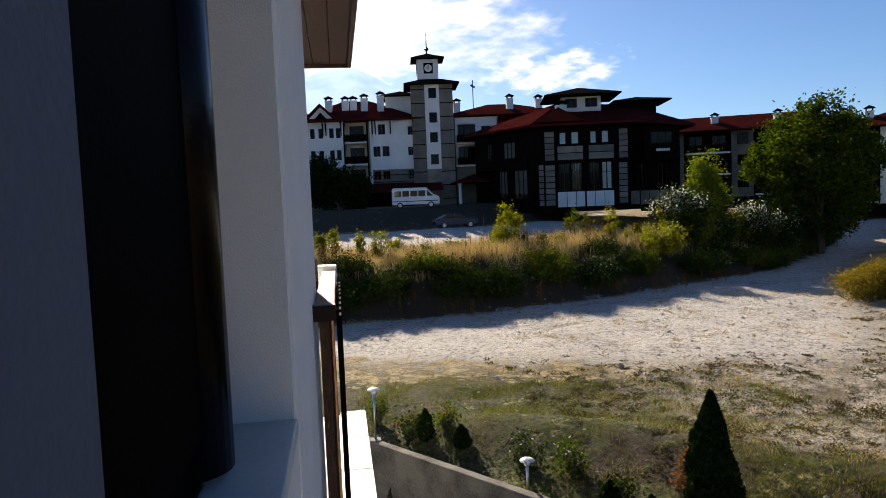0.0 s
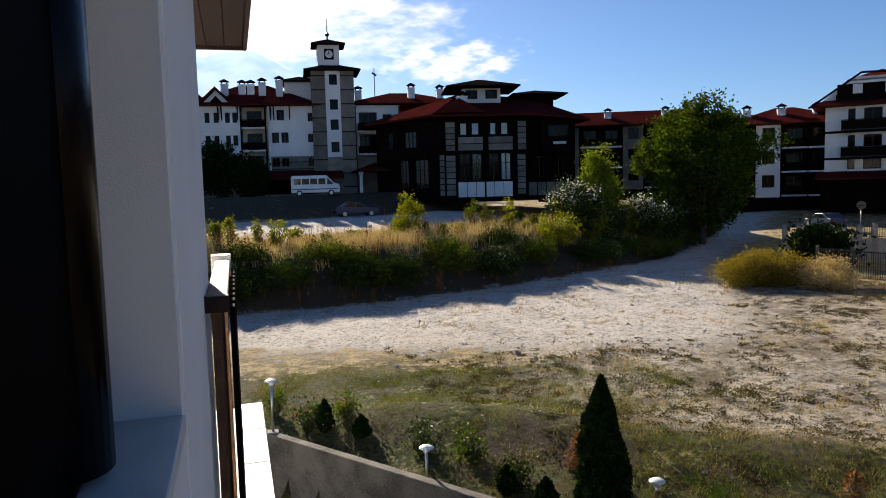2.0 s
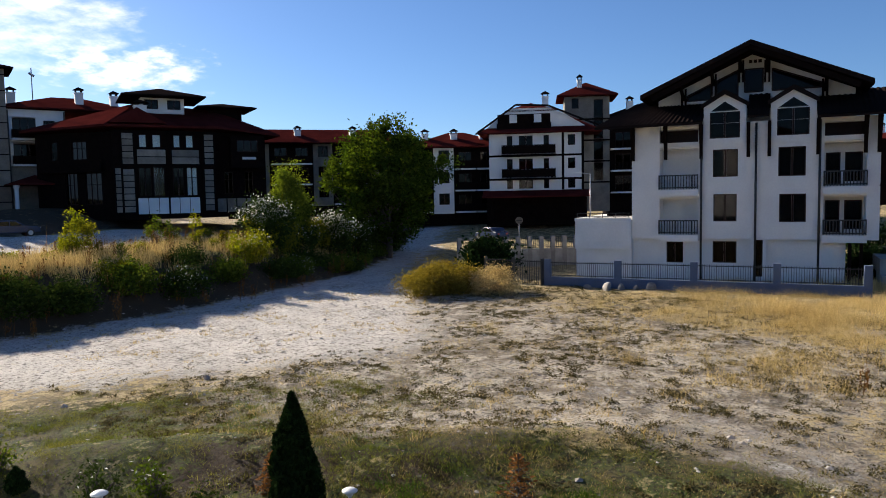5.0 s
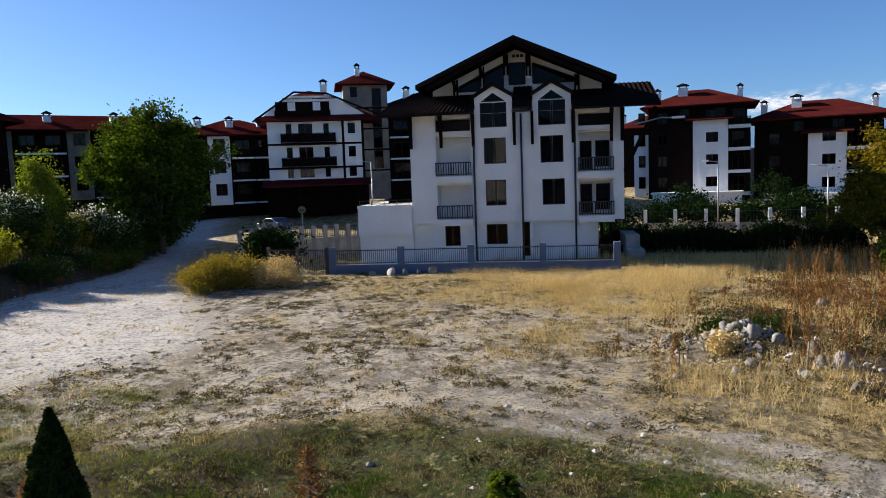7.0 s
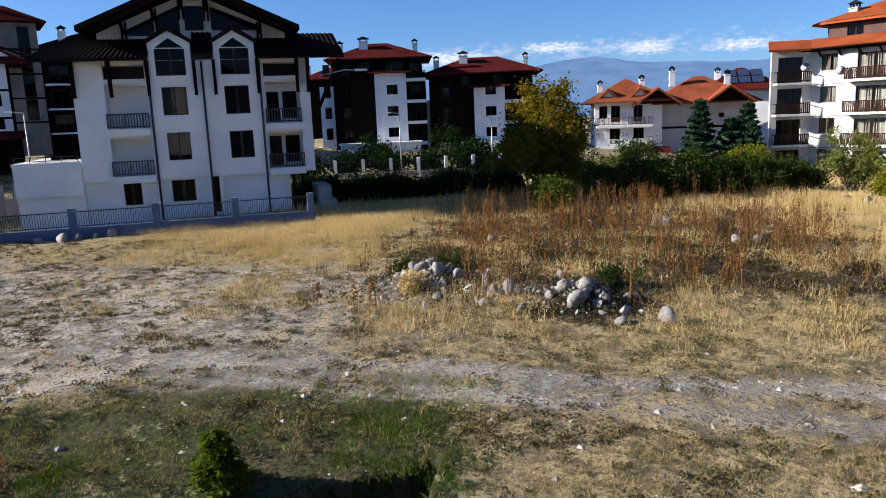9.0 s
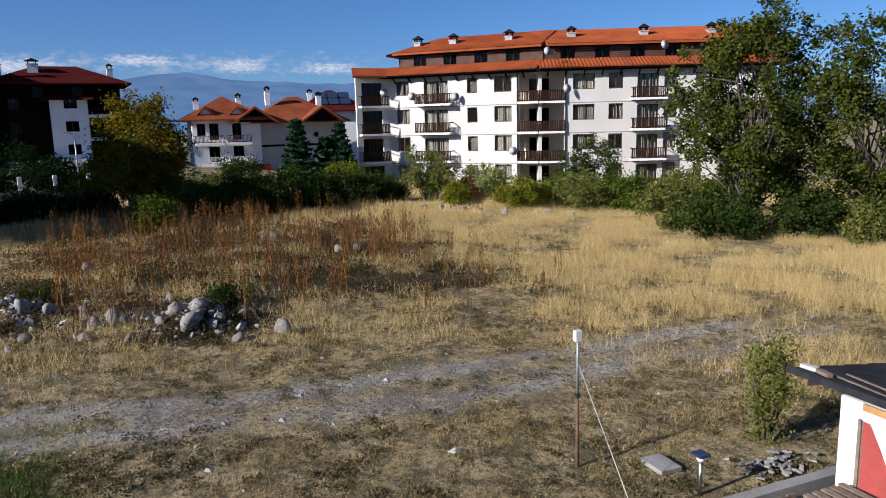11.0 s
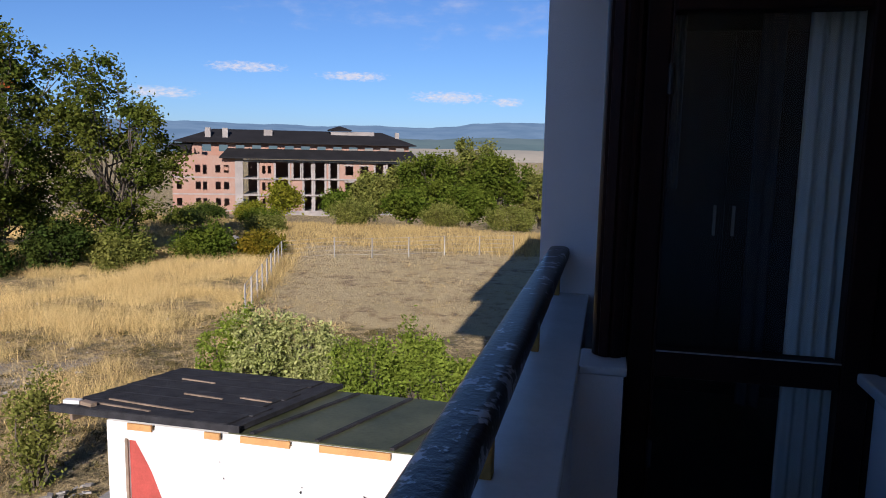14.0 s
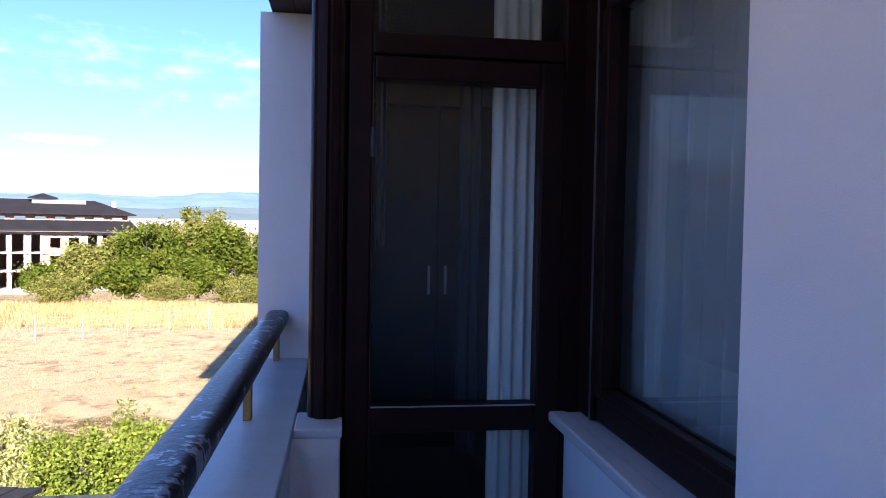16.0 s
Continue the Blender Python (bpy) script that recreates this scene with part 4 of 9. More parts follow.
def white_house():
    h = thing("apartment_house", (41.52, 28.92, 0.3), 65, "white gabled apartment house with dark timber brackets and brown roof", "house")
    wins = [(4.9, 6.4, 7.0, 8.75), (4.95, 6.35, 4.15, 5.9), (8.72, 10.25, 6.95, 8.75), (8.8, 10.3, 4.1, 5.85)]
    low = [(2.0, 3.07, 1.4, 2.8), (4.9, 6.35, 1.45, 2.85), (7.2, 7.9, 0.6, 2.95)]
    attic = [(4.7, 6.5, 9.45, 11.1), (8.6, 10.4, 9.45, 10.95)]
    tops = [(1.6, 4.0, 9.3, 10.36), (11.25, 13.5, 9.3, 10.36)]
    bays = [(1.6, 4.0, 3.3, 5.7), (1.6, 4.0, 6.25, 9.0), (11.25, 13.5, 3.3, 5.7), (11.25, 13.5, 6.25, 9.0)]
    shell(h, -0.2, 14.2, 12, 3.0, 10.4, wins + bays + tops + [(a, b, c, 10.39) for a, b, c, d in attic], PAINT)
    shell(h, -0.2, 12.5, 11, -0.6, 3.0, low, PAINT, y=0.35)
    part("annex", Build().box(-4.0, -0.21, -0.4, 9, 2.3, 4.2).box(-4.0, -0.21, -0.1, 9, -0.6, 2.296), PAINT, h)
    part("terrace_floor", Build().box(-3.8, -0.22, -0.2, 8.8, 4.204, 4.25), CONCRETE, h, "grey terrace floor on the annex")
    part("terrace_kerb", Build().box(-4.03, -0.215, -0.43, -0.21, 4.205, 4.4), PAINT, h)
    part("terrace_kerb", Build().box(-4.03, -3.81, -0.209, 9.0, 4.205, 4.4), PAINT, h)
    part("terrace_rail", Build().box(-3.9, -0.3, -0.34, -0.3, 4.72, 4.76).box(-3.9, -0.3, -0.34, -0.3, 4.5, 4.53), BLACKMETAL, h)
    for i in range(5):
        part("terrace_post", Build().box(-3.9 + 0.88 * i, -3.86 + 0.88 * i, -0.34, -0.3, 4.4, 4.76), BLACKMETAL, h)
    # Brown panels give the top balconies their dark, shaded inside.
    for x0, x1, z0, z1 in tops:
        part("dark_loggia", Build().box(x0 - 0.1, x1 + 0.1, 1.2, 1.3, z0, z1), BROWN, h, "dark panel standing in for shade in the top balcony")
    for w in wins:
        window(h, *w, curtain=0)
    for w in low:
        window(h, *w, y=0.45, lights=2 if w[1] - w[0] > 1 else 1)
    # recessed balconies
    for i, (x0, x1, z0, z1) in enumerate(bays):
        part("balcony_niche", Build().box(x0 - 0.1, x1 + 0.1, 1.5, 1.7, z0 - 0.2, z1).box(x0 - 0.1, x0, 0.3, 1.5, z0 - 0.2, z1).box(x1, x1 + 0.1, 0.3, 1.5, z0 - 0.2, z1).box(x0, x1, 0.3, 1.5, z1 - 0.1, z1), PAINT, h)
        balcony(h, x0 - 0.05, x1 + 0.05, z0, depth=0.55, y=0.31, thick=0.45, high=0.95, rail=BLACKMETAL)
        if x0 > 10:
            window(h, x0 + 0.15, x0 + 0.95, z0 + 0.1, z0 + 2.1, y=1.42, lights=1, name="door", curtain=1)
            window(h, x0 + 1.2, x1 - 0.1, z0 + 0.3, z0 + 2.1, y=1.42, lights=1)
    # two gabled dormers with pointed windows
    for cx in (5.6, 9.52):
        w = 1.27
        part("dormer", Build().wall(cx - w, cx + w, 9.0, 11.2, -0.06, 0.3, [(cx - 0.9, cx + 0.9, 9.45, 11.1)]).prism([(cx - w, 11.2), (cx + w, 11.2), (cx + w, 11.5), (cx, 12.25), (cx - w, 11.5)], -0.05, 0.3), PAINT, h)
        part("dormer_roof", Build().prism([(cx - w - 0.15, 11.35), (cx - w - 0.15, 11.6), (cx, 12.5), (cx + w + 0.15, 11.6), (cx + w + 0.15, 11.35), (cx, 12.2)][::-1], -0.35, 3.5), DARKTILE, h)
        window(h, cx - 0.9, cx + 0.9, 9.45, 11.15, y=0.0, lights=2)
        part("gable_pane", Build().prism([(cx - 0.85, 11.15), (cx + 0.85, 11.15), (cx, 11.75)], -0.075, -0.055), GLASS, h)
    # main gable roof
    apex, ez = 15.3, 12.4
    roof = Build()
    for s in (-1, 1):
        a, c = (7.1, -0.9), (7.1 + s * 6.6, -0.9)
        p = [(7.1, -1.0, apex), (7.1 + s * 6.6, -1.0, ez), (7.1 + s * 6.6, 12, ez), (7.1, 12, apex)]
        tiled(roof, p[0], p[1], p[2], p[3], 0.3)
    part("roof", roof, DARKTILE, h, "dark brown main roof")
    part("gable", Build().prism([(1.2, 10.4), (13.0, 10.4), (13.0, 12.3), (7.1, 14.9), (1.2, 12.3)], 2.2, 2.5), PAINT, h)
    for q in ([(3.1, 12.15), (4.6, 12.15), (4.6, 13.2), (3.1, 12.5)], [(4.95, 12.15), (6.25, 12.15), (6.25, 13.95), (4.95, 13.35)], [(6.65, 12.5), (7.75, 12.5), (7.75, 13.95), (6.65, 13.95)], [(8.3, 12.5), (11.1, 12.5), (11.1, 12.8), (8.3, 13.9)]):
        part("gable_window", Build().prism(q, 2.12, 2.16), GLASS, h)
        for (xa, za), (xb, zb) in zip(q, q[1:] + q[:1]):
            part("gable_frame", Build().bar((xa, 2.1, za), (xb, 2.1, zb), 0.08, 0.09), BROWN, h)
    for i in range(3):
        part("gable_vent", Build().box(6.9 + 0.28 * i, 7.1 + 0.28 * i, 2.15, 2.19, 14.35, 14.55), BROWN, h)
    part("gable_sill", Build().box(2.7, 11.6, 1.95, 2.19, 11.95, 12.1), PAINT, h)
    for x in (2.9, 4.78, 6.45, 8.0, 11.3):
        zt = min(14.6, 12.25 + (5.8 - abs(x - 7.1)) * 0.44)
        for dx in (-0.12, 0.12):
            part("gable_post", Build().box(x + dx - 0.06, x + dx + 0.06, 1.7, 1.86, zt - 1.4, zt), DARKWOOD, h)
        part("beam", Build().bar((x, 1.8, zt - 0.7), (x, -0.6, zt + 0.05), 0.18, 0.2), DARKWOOD, h)
    for zz in ((1.2, 12.2, 7.1, 14.75), (13.0, 12.2, 7.1, 14.75)):
        part("barge_board", Build().bar((zz[0], -0.85, zz[1] - 0.1), (zz[2], -0.85, zz[3] + 0.15), 0.1, 0.3), DARKWOOD, h)
    # side roofs over the balconies
    side = Build()
    for x0, x1 in ((-2.4, 4.35), (10.8, 16.4)):
        tiled(side, (x0, -1.4, 10.45), (x1, -1.4, 10.45), (x1, 3.2, 12.3), (max(x0, -0.4) if x0 < 0 else x0, 3.2, 12.3) if x0 < 0 else (x0, 3.2, 12.3), 0.16)
        ribs(side, (x0, -1.4, 10.47), (x1, -1.4, 10.47), (x1, 3.2, 12.32), (max(x0, -0.4), 3.2, 12.32), 0.3)
    tiled(side, (6.95, -0.9, 10.7), (8.2, -0.9, 10.7), (8.2, 2.2, 12.3), (6.95, 2.2, 12.3), 0.12)
    ribs(side, (6.95, -0.9, 10.72), (8.2, -0.9, 10.72), (8.2, 2.2, 12.32), (6.95, 2.2, 12.32), 0.3)
    part("side_roof", side, DARKTILE, h, "dark ribbed tiles over the balconies")
    for x in (-0.1, 2.0, 4.2, 7.0, 8.2, 10.9, 13.4, 14.1):
        part("bracket", Build().bar((x, -0.12, 8.4), (x, -0.9, 10.3), 0.16, 0.2).box(x - 0.1, x + 0.1, -0.2, -0.02, 8.2, 10.4), DARKWOOD, h)
    part("brace", Build().bar((14.25, -0.1, 6.2), (16.2, -0.6, 10.3), 0.18, 0.22), DARKWOOD, h)
    for x in (4.22, 7.45, 11.0):
        part("downpipe", Build().tube((x, -0.14, 0.4), (x, -0.14, 10.3), 0.07), BLACKMETAL, h, smooth=True)
    for x in (7.2, 7.9, 12.6, 13.2):
        part("column", Build().box(x, x + 0.18, -0.1, 0.1, -0.6, 3.0), DARKWOOD if x > 12 else PAINT, h)
    part("stair_wall", Build().box(14.3, 15.4, -1, 2, -0.4, 1.0).box(14.3, 15.2, 0, 4, 1.0, 1.9), CONCRETE, h)
    return h


white_house()


def fence_run(name, x0, y0, x1, y1, label, high=1.3, plinth=0.55, step=3.2, plinthmat=BLUEPAINT, barmat=BLACKMETAL, postmat=BLUEPAINT, postw=0.4, bar=0.13):
    """A fence on a plinth: posts and bars in panels."""
    d = Vector((x1 - x0, y1 - y0, 0))
    turn = math.degrees(math.atan2(d.x, d.y)) - 90
    t = thing(name, (x0, y0, ground_z((x0 + x1) / 2, (y0 + y1) / 2) - 0.1), turn, label, "fence")
    L = d.length
    if plinth:
        part("plinth", Build().box(0, L, -0.12, 0.12, -0.3, plinth), plinthmat, t)
    n = max(1, round(L / step))
    for i in range(n + 1):
        x = L * i / n
        part("post", Build().box(x - postw / 2, x + postw / 2, -0.16, 0.16, -0.3, high + 0.12), postmat, t)
    for i in range(n):
        a, c = L * i / n + postw / 2, L * (i + 1) / n - postw / 2
        pn = part("panel", Build().box(a, c, -0.02, 0.02, plinth + 0.08, plinth + 0.12), barmat, t, "barred metal panel")
        part("top_rail", Build().box(a, c, -0.02, 0.02, high - 0.12, high - 0.07), barmat, pn)
        m = int((c - a) / bar)
        for k in range(1, m):
            br = new("bar", shared((name, "bar", high, plinth, barmat.name), lambda: Build().box(-0.012, 0.012, -0.012, 0.012, plinth + 0.02, high).mesh("bar", barmat)))
            br.parent = pn
            br.location = (a + (c - a) * k / m, 0, 0)
    return t


WX, WY = Vector((math.cos(radians(65)), -math.sin(radians(65)))), Vector((math.sin(radians(65)), math.cos(radians(65))))
wo = Vector((41.52, 28.92))
f0, f1 = wo + WX * -4.6 - WY * 5.0, wo + WX * 13.2 - WY * 5.0
fence_run("fence", f0.x, f0.y, f1.x, f1.y, "dark metal fence on a blue-grey plinth before the white house", high=1.75, plinth=0.75, step=4.4)
g0 = wo + WX * -9.2 - WY * 4.2
fence_run("gate", g0.x, g0.y, f0.x - 0.3, f0.y + 0.2, "black barred metal driveway gate", high=1.7, plinth=0.0, step=2.4, postw=0.08, postmat=BLACKMETAL)
fence_run("ramp_wall", 38.9, 43.9, 50.2, 36.4, "concrete ramp wall topped with short pale posts", high=2.5, plinth=1.6, step=1.0, plinthmat=CONCRETE, postmat=FRESHCONC, postw=0.35)
# ---- the long white block with orange roofs ----
def long_block():
    h = thing("apartment_block", (60.9, -34.5, 0.0), 124, "long white apartment block with wooden balconies and orange tiled roof", "apartment block")
    for side in (-1, 1):
        # each wing has its own axes under the block
        wing = new("wing")
        wing.empty_display_size = 0.2
        wing.parent = h
        wing.rotation_euler = (0, 0, radians(-11 if side < 0 else 10))
        X0, X1 = (-15.8, 0.0) if side < 0 else (0.0, 22.0)
        wins, doors, bal = [], [], []
        for z in (0.8, 3.62, 6.42, 9.25):
            if side < 0:
                wins += [(-15.0, -13.55, z, z + 1.45), (-7.25, -6.2, z, z + 1.45), (-4.45, -2.7, z, z + 1.5)]
                doors += [(-11.9, -9.3, z - 0.9, z + 1.3)]
            else:
                wins += [(3.2, 5.25, z, z + 1.45), (6.55, 7.9, z, z + 1.45), (11.7, 12.9, z, z + 1.45), (14.6, 15.4, z, z + 1.3), (17.2, 18.6, z, z + 1.4), (20.0, 21.4, z, z + 1.4)]
                doors += [(9.2, 11.2, z - 0.9, z + 1.3)]
        corner = [(-2.0, 0.0, z - 1.0, z + 1.55) for z in (0.8, 3.62, 6.42, 9.25)] if side < 0 else [(0.0, 2.4, z - 1.0, z + 1.55) for z in (0.8, 3.62, 6.42, 9.25)]
        part("wall", Build().wall(X0, X1, -1.0, 11.2, 0, 0.3, wins + doors + corner), APTWHITE, wing)
        part("wall", Build().box(X0, X0 + 0.3, 0.3, 12, -1, 11.2).box(X1 - 0.3, X1, 0.3, 12, -1, 11.2).box(X0 + 0.3, X1 - 0.3, 11.7, 12, -1, 11.2) if side > 0 else Build().box(X0, X0 + 0.3, 0.3, 12, -1, 11.2).box(X0 + 0.3, X1, 11.7, 12, -1, 11.2), APTWHITE, wing)
        part("floor_slabs", Build().box(X0 + 0.3, X1 - 0.3, 0.31, 11.6, -0.3, -0.1).box(X0 + 0.3, X1 - 0.3, 0.31, 11.6, 2.5, 2.7).box(X0 + 0.3, X1 - 0.3, 0.31, 11.6, 5.3, 5.5).box(X0 + 0.3, X1 - 0.3, 0.31, 11.6, 8.1, 8.3).box(X0 + 0.3, X1 - 0.3, 0.31, 11.6, 11.0, 11.19), APTWHITE, wing)
        part("inner_wall", Build().box(X0 + 0.3, X1 - 0.3, 2.4, 2.6, -1, 11.0), CREAM, wing)
        for i, w in enumerate(wins):
            window(wing, *w, curtain=(2, 1, 2, 0)[i % 4], glass=PALEGLASS, lights=2 if w[1] - w[0] > 1.2 else 1, frame=TIMBER)
        for w in doors:
            window(wing, w[0], w[1], w[2], w[3], lights=3, name="door", curtain=1, glass=PALEGLASS)
            balcony(wing, w[0] - 0.6, w[1] + 0.6, w[2] - 0.02, depth=1.0, high=1.0, rail=RAILWOOD)
        for x0, x1, z0, z1 in corner:
            window(wing, x0 + 0.4, x0 + 1.2, z0 + 0.1, z0 + 2.2, y=2.25, lights=1, name="door")
            balcony(wing, x0 - (0.0 if side > 0 else 0.05), x1 + (0.05 if side > 0 else 0.0), z0, depth=0.5, high=1.0, y=0.2, rail=RAILWOOD)
        for z in (2.35, 5.2, 8.02):
            part("string_course", Build().box(X0, X1, -0.03, -0.002, z, z + 0.06), FRESHCONC, wing)
        # lower skirt roof, set-back timber storey, upper roof
        ext0, ext1 = (X0 - 0.9, X1) if side < 0 else (X0, X1 + 0.9)
        sk = tiled(Build(), (ext0, -0.9, 11.25), (ext1, -0.9, 11.25), (ext1, 1.6, 12.2), (ext0, 1.6, 12.2), 0.18)
        part("skirt_roof", ribs(sk, (ext0, -0.9, 11.27), (ext1, -0.9, 11.27), (ext1, 1.6, 12.22), (ext0, 1.6, 12.22), 0.35, 0.05), ORANGETILE, wing, "narrow orange skirt roof")
        part("gutter", Build().tube((ext0, -0.95, 11.15), (ext1, -0.95, 11.15), 0.08), DARKWOOD, wing)
        up = [(X0 + 2.2 + 3.3 * i, X0 + 3.6 + 3.3 * i, 12.1, 13.3) for i in range(4 if side < 0 else 6)]
        part("upper_wall", Build().wall(X0 + 0.5, X1, 11.3, 13.6, 1.5, 1.8, up), TIMBER, wing, "brown timber-clad top storey")
        for k in range(7):
            part("board", Build().box(X0 + 0.5, X1, 1.47, 1.497, 12.22 + 0.2 * k, 12.23 + 0.2 * k), RAILWOOD, wing)
        for k in range(int((X1 - X0) / 1.7)):
            part("bracket", Build().bar((X0 + 0.8 + 1.7 * k, -0.03, 10.5), (X0 + 0.8 + 1.7 * k, -0.7, 11.0), 0.12, 0.12), DARKWOOD, wing)
        for i, w in enumerate(up):
            window(wing, *w, y=1.6, curtain=2 if i % 2 else 0)
        ur = tiled(Build(), (ext0 + 0.9, 0.8, 13.55), (ext1, 0.8, 13.55), (ext1 + (0 if side < 0 else -4), 6.5, 15.4), (ext0 + (4 if side < 0 else 0), 6.5, 15.4), 0.2)
        ribs(ur, (ext0 + 0.9, 0.8, 13.57), (ext1, 0.8, 13.57), (ext1 + (0 if side < 0 else -4), 6.5, 15.42), (ext0 + (4 if side < 0 else 0), 6.5, 15.42), 0.35, 0.05)
        tiled(ur, (ext0 + 0.6, 12.6, 13.3), (ext1, 12.6, 13.3), (ext1, 6.5, 15.4), (ext0 + (4 if side < 0 else 0), 6.5, 15.4), 0.2)
        if side < 0:
            tiled(ur, (ext0 + 0.6, 12.6, 13.4), (ext0 + 0.6, 0.2, 13.4), (ext0 + 4, 6.4, 15.4), (ext0 + 4, 6.6, 15.4), 0.2)
        else:
            tiled(ur, (ext1, 0.2, 13.4), (ext1, 12.6, 13.4), (ext1 - 4, 6.6, 15.4), (ext1 - 4, 6.4, 15.4), 0.2)
        part("upper_soffit", Build().box(ext0 + 1.0, ext1, 0.85, 1.5, 13.3, 13.36), DARKWOOD, wing)
        part("roof", ur, ORANGETILE, wing, "orange tiled roof")
        part("soffit", Build().box(ext0, ext1, -0.8, 0.0, 10.98, 11.06), DARKWOOD, wing)
        for x in ((-14, -10.0, -4.0) if side < 0 else (3.5, 10.5, 17)):
            chimney(wing, x, 3.6, 14.0, 0.75, 0.7, BLACKROOF, GREYRENDER)
        for x, z in (((-13.0, 9.1), (-8.3, 8.9), (-2.4, 3.6), (-16.1, 9.6)) if side < 0 else ((2.5, 9.3), (13.2, 3.4), (0.7, 12.7), (11.4, 13.0))):
            d = part("satellite_dish", Build().lathe([(0.04, 0.0), (0.25, 0.05), (0.42, 0.16)], (0, 0, 0), 14), GREYRENDER, wing, "pale grey satellite dish", smooth=True)
            d.location = (x, -0.55, z)
            d.rotation_euler = (radians(75), 0, radians(25))
        part("downpipe", Build().tube((X1 - 2.1 if side < 0 else 2.5, -0.08, -1), (X1 - 2.1 if side < 0 else 2.5, -0.08, 11), 0.06), BLACKMETAL, wing)
    # receding end bay on the far side
    e = new("end_bay")
    e.empty_display_size = 0.2
    e.parent = h
    c, s = math.cos(radians(-11)), math.sin(radians(-11))
    e.location = (-15.8 * c, -15.8 * s, 0)
    e.rotation_euler = (0, 0, radians(38))
    part("wall", Build().wall(-3.6, 0, -1, 11.2, 0, 0.3, [(-3.0, -0.8, z - 0.1, z + 2.2) for z in (0.0, 2.8, 5.6, 8.4)]), APTWHITE, e)
    for z in (0.0, 2.8, 5.6, 8.4):
        window(e, -3.0, -0.8, z - 0.1, z + 2.2, lights=3, name="door", y=0.2)
        balcony(e, -3.4, -0.4, z - 0.1, depth=1.0, rail=RAILWOOD)
    part("roof", tiled(Build(), (-4.2, -0.9, 11.25), (0.3, -0.9, 11.25), (0.3, 1.6, 12.2), (-3.4, 1.6, 12.2), 0.2), ORANGETILE, e)
    return h


long_block()


# ---- dark and white half-timbered house on the hill road ----
def timber_house():
    h = thing("apartment_house", (63.3, 65.7, 0.0), 47.8, "white half-timbered apartment house with dark balconies and red hipped roof", "house")
    wins = [(x0, x1, z, z + 1.3) for z in (12.35, 9.5, 7.1) for x0, x1 in ((2.2, 2.9), (3.7, 5.4), (6.75, 7.4), (9.7, 10.6))]
    shell(h, 0.0, 11.6, 12, 6.9, 14.1, wins, PAINT)
    for w in wins:
        window(h, *w, lights=2 if w[1] - w[0] > 1 else 1)
    for z in (11.3, 8.4):
        balcony(h, 1.6, 8.2, z, depth=1.1, solidrail=True, high=1.15, slabmat=DARKWOOD)
        part("beam", Build().box(0, 11.6, -0.06, -0.003, z - 0.25, z), DARKWOOD, h)
    for x in (8.95, 11.35):
        part("beam", Build().box(x, x + 0.3, -0.065, -0.004, 6.9, 14.0), DARKWOOD, h)
    part("wall", Build().box(-0.4, 12.0, 0.2, 12, 2.5, 6.88), DARKWOOD, h, "dark ground floor")
    part("canopy", Build().hexa([(-0.8, -2.2, 6.0), (12.4, -2.2, 6.0), (12.4, 0.2, 6.7), (-0.8, 0.2, 6.7), (-0.8, -2.2, 6.15), (12.4, -2.2, 6.15), (12.4, 0.2, 6.88), (-0.8, 0.2, 6.88)]), REDTILE, h)
    for x in (0.2, 3.5, 7.0, 10.5):
        part("post", Build().box(x, x + 0.3, -1.9, -1.6, 2.5, 6.0), DARKWOOD, h)
    # gable storey
    part("gable", Build().prism([(-0.8, 14.1), (12.8, 14.1), (9.0, 16.4), (7.3, 17.0), (2.8, 17.0), (0.8, 15.7)], 0.0, 0.3), PAINT, h)
    part("loggia", Build().box(1.1, 7.6, -0.05, -0.004, 14.3, 16.3), DARKWOOD, h)
    part("railing", Build().box(1.0, 7.7, -0.4, -0.3, 14.25, 15.2), DARKWOOD, h)
    for x in (2.6, 5.6):
        part("pillar", Build().box(x, x + 0.9, -0.35, -0.06, 14.4, 16.2), PAINT, h)
    rf = hip(Build(), 0.0, 12.5, 0.2, 12, 13.9, 4.2, 1.3)
    part("roof", rf, REDTILE, h, "red tiled hipped roof")
    part("roof_edge", Build().bar((-1.6, -0.9, 13.9), (3.4, -0.5, 17.4), 0.3, 0.2).bar((3.4, -0.5, 17.4), (7.3, -0.5, 17.2), 0.3, 0.2).bar((7.3, -0.5, 17.2), (15.0, -0.9, 13.9), 0.3, 0.2), DARKTILE, h)
    part("roof_peak", hip(Build(), 2.6, 7.8, 0.6, 8, 16.6, 1.4, 0.6), REDTILE, h)
    chimney(h, 7.0, 2.0, 17.2, 0.8, 1.3)
    # stone tower
    t = part("tower", Build().wall(9.5, 15.2, 4.0, 18.8, 5.0, 5.3, [(10.4, 11.3, 15.0, 16.0), (10.4, 11.3, 17.3, 18.6), (13.2, 14.4, 8.0, 18.4)]).box(9.5, 9.8, 5.3, 11, 4, 18.8).box(14.9, 15.2, 5.3, 11, 4, 18.8).box(9.8, 14.9, 10.7, 11, 4, 18.8).box(9.8, 14.9, 5.3, 10.7, 18.5, 18.79), STONE, h, "rough stone stair tower")
    window(h, 10.4, 11.3, 17.3, 18.6, y=5.15, lights=1)
    window(h, 10.4, 11.3, 15.0, 16.0, y=5.15, lights=1)
    for z in (8.0, 10.7, 13.4, 16.1):
        window(h, 13.2, 14.4, z, z + 2.3, y=5.15, lights=1)
        part("band", Build().box(9.4, 15.3, 4.9, 4.995, z - 0.3, z - 0.1), DARKWOOD, h)
    part("tower_roof", hip(Build(), 9.5, 15.2, 5, 11, 18.8, 2.2, 1.0), REDTILE, h)
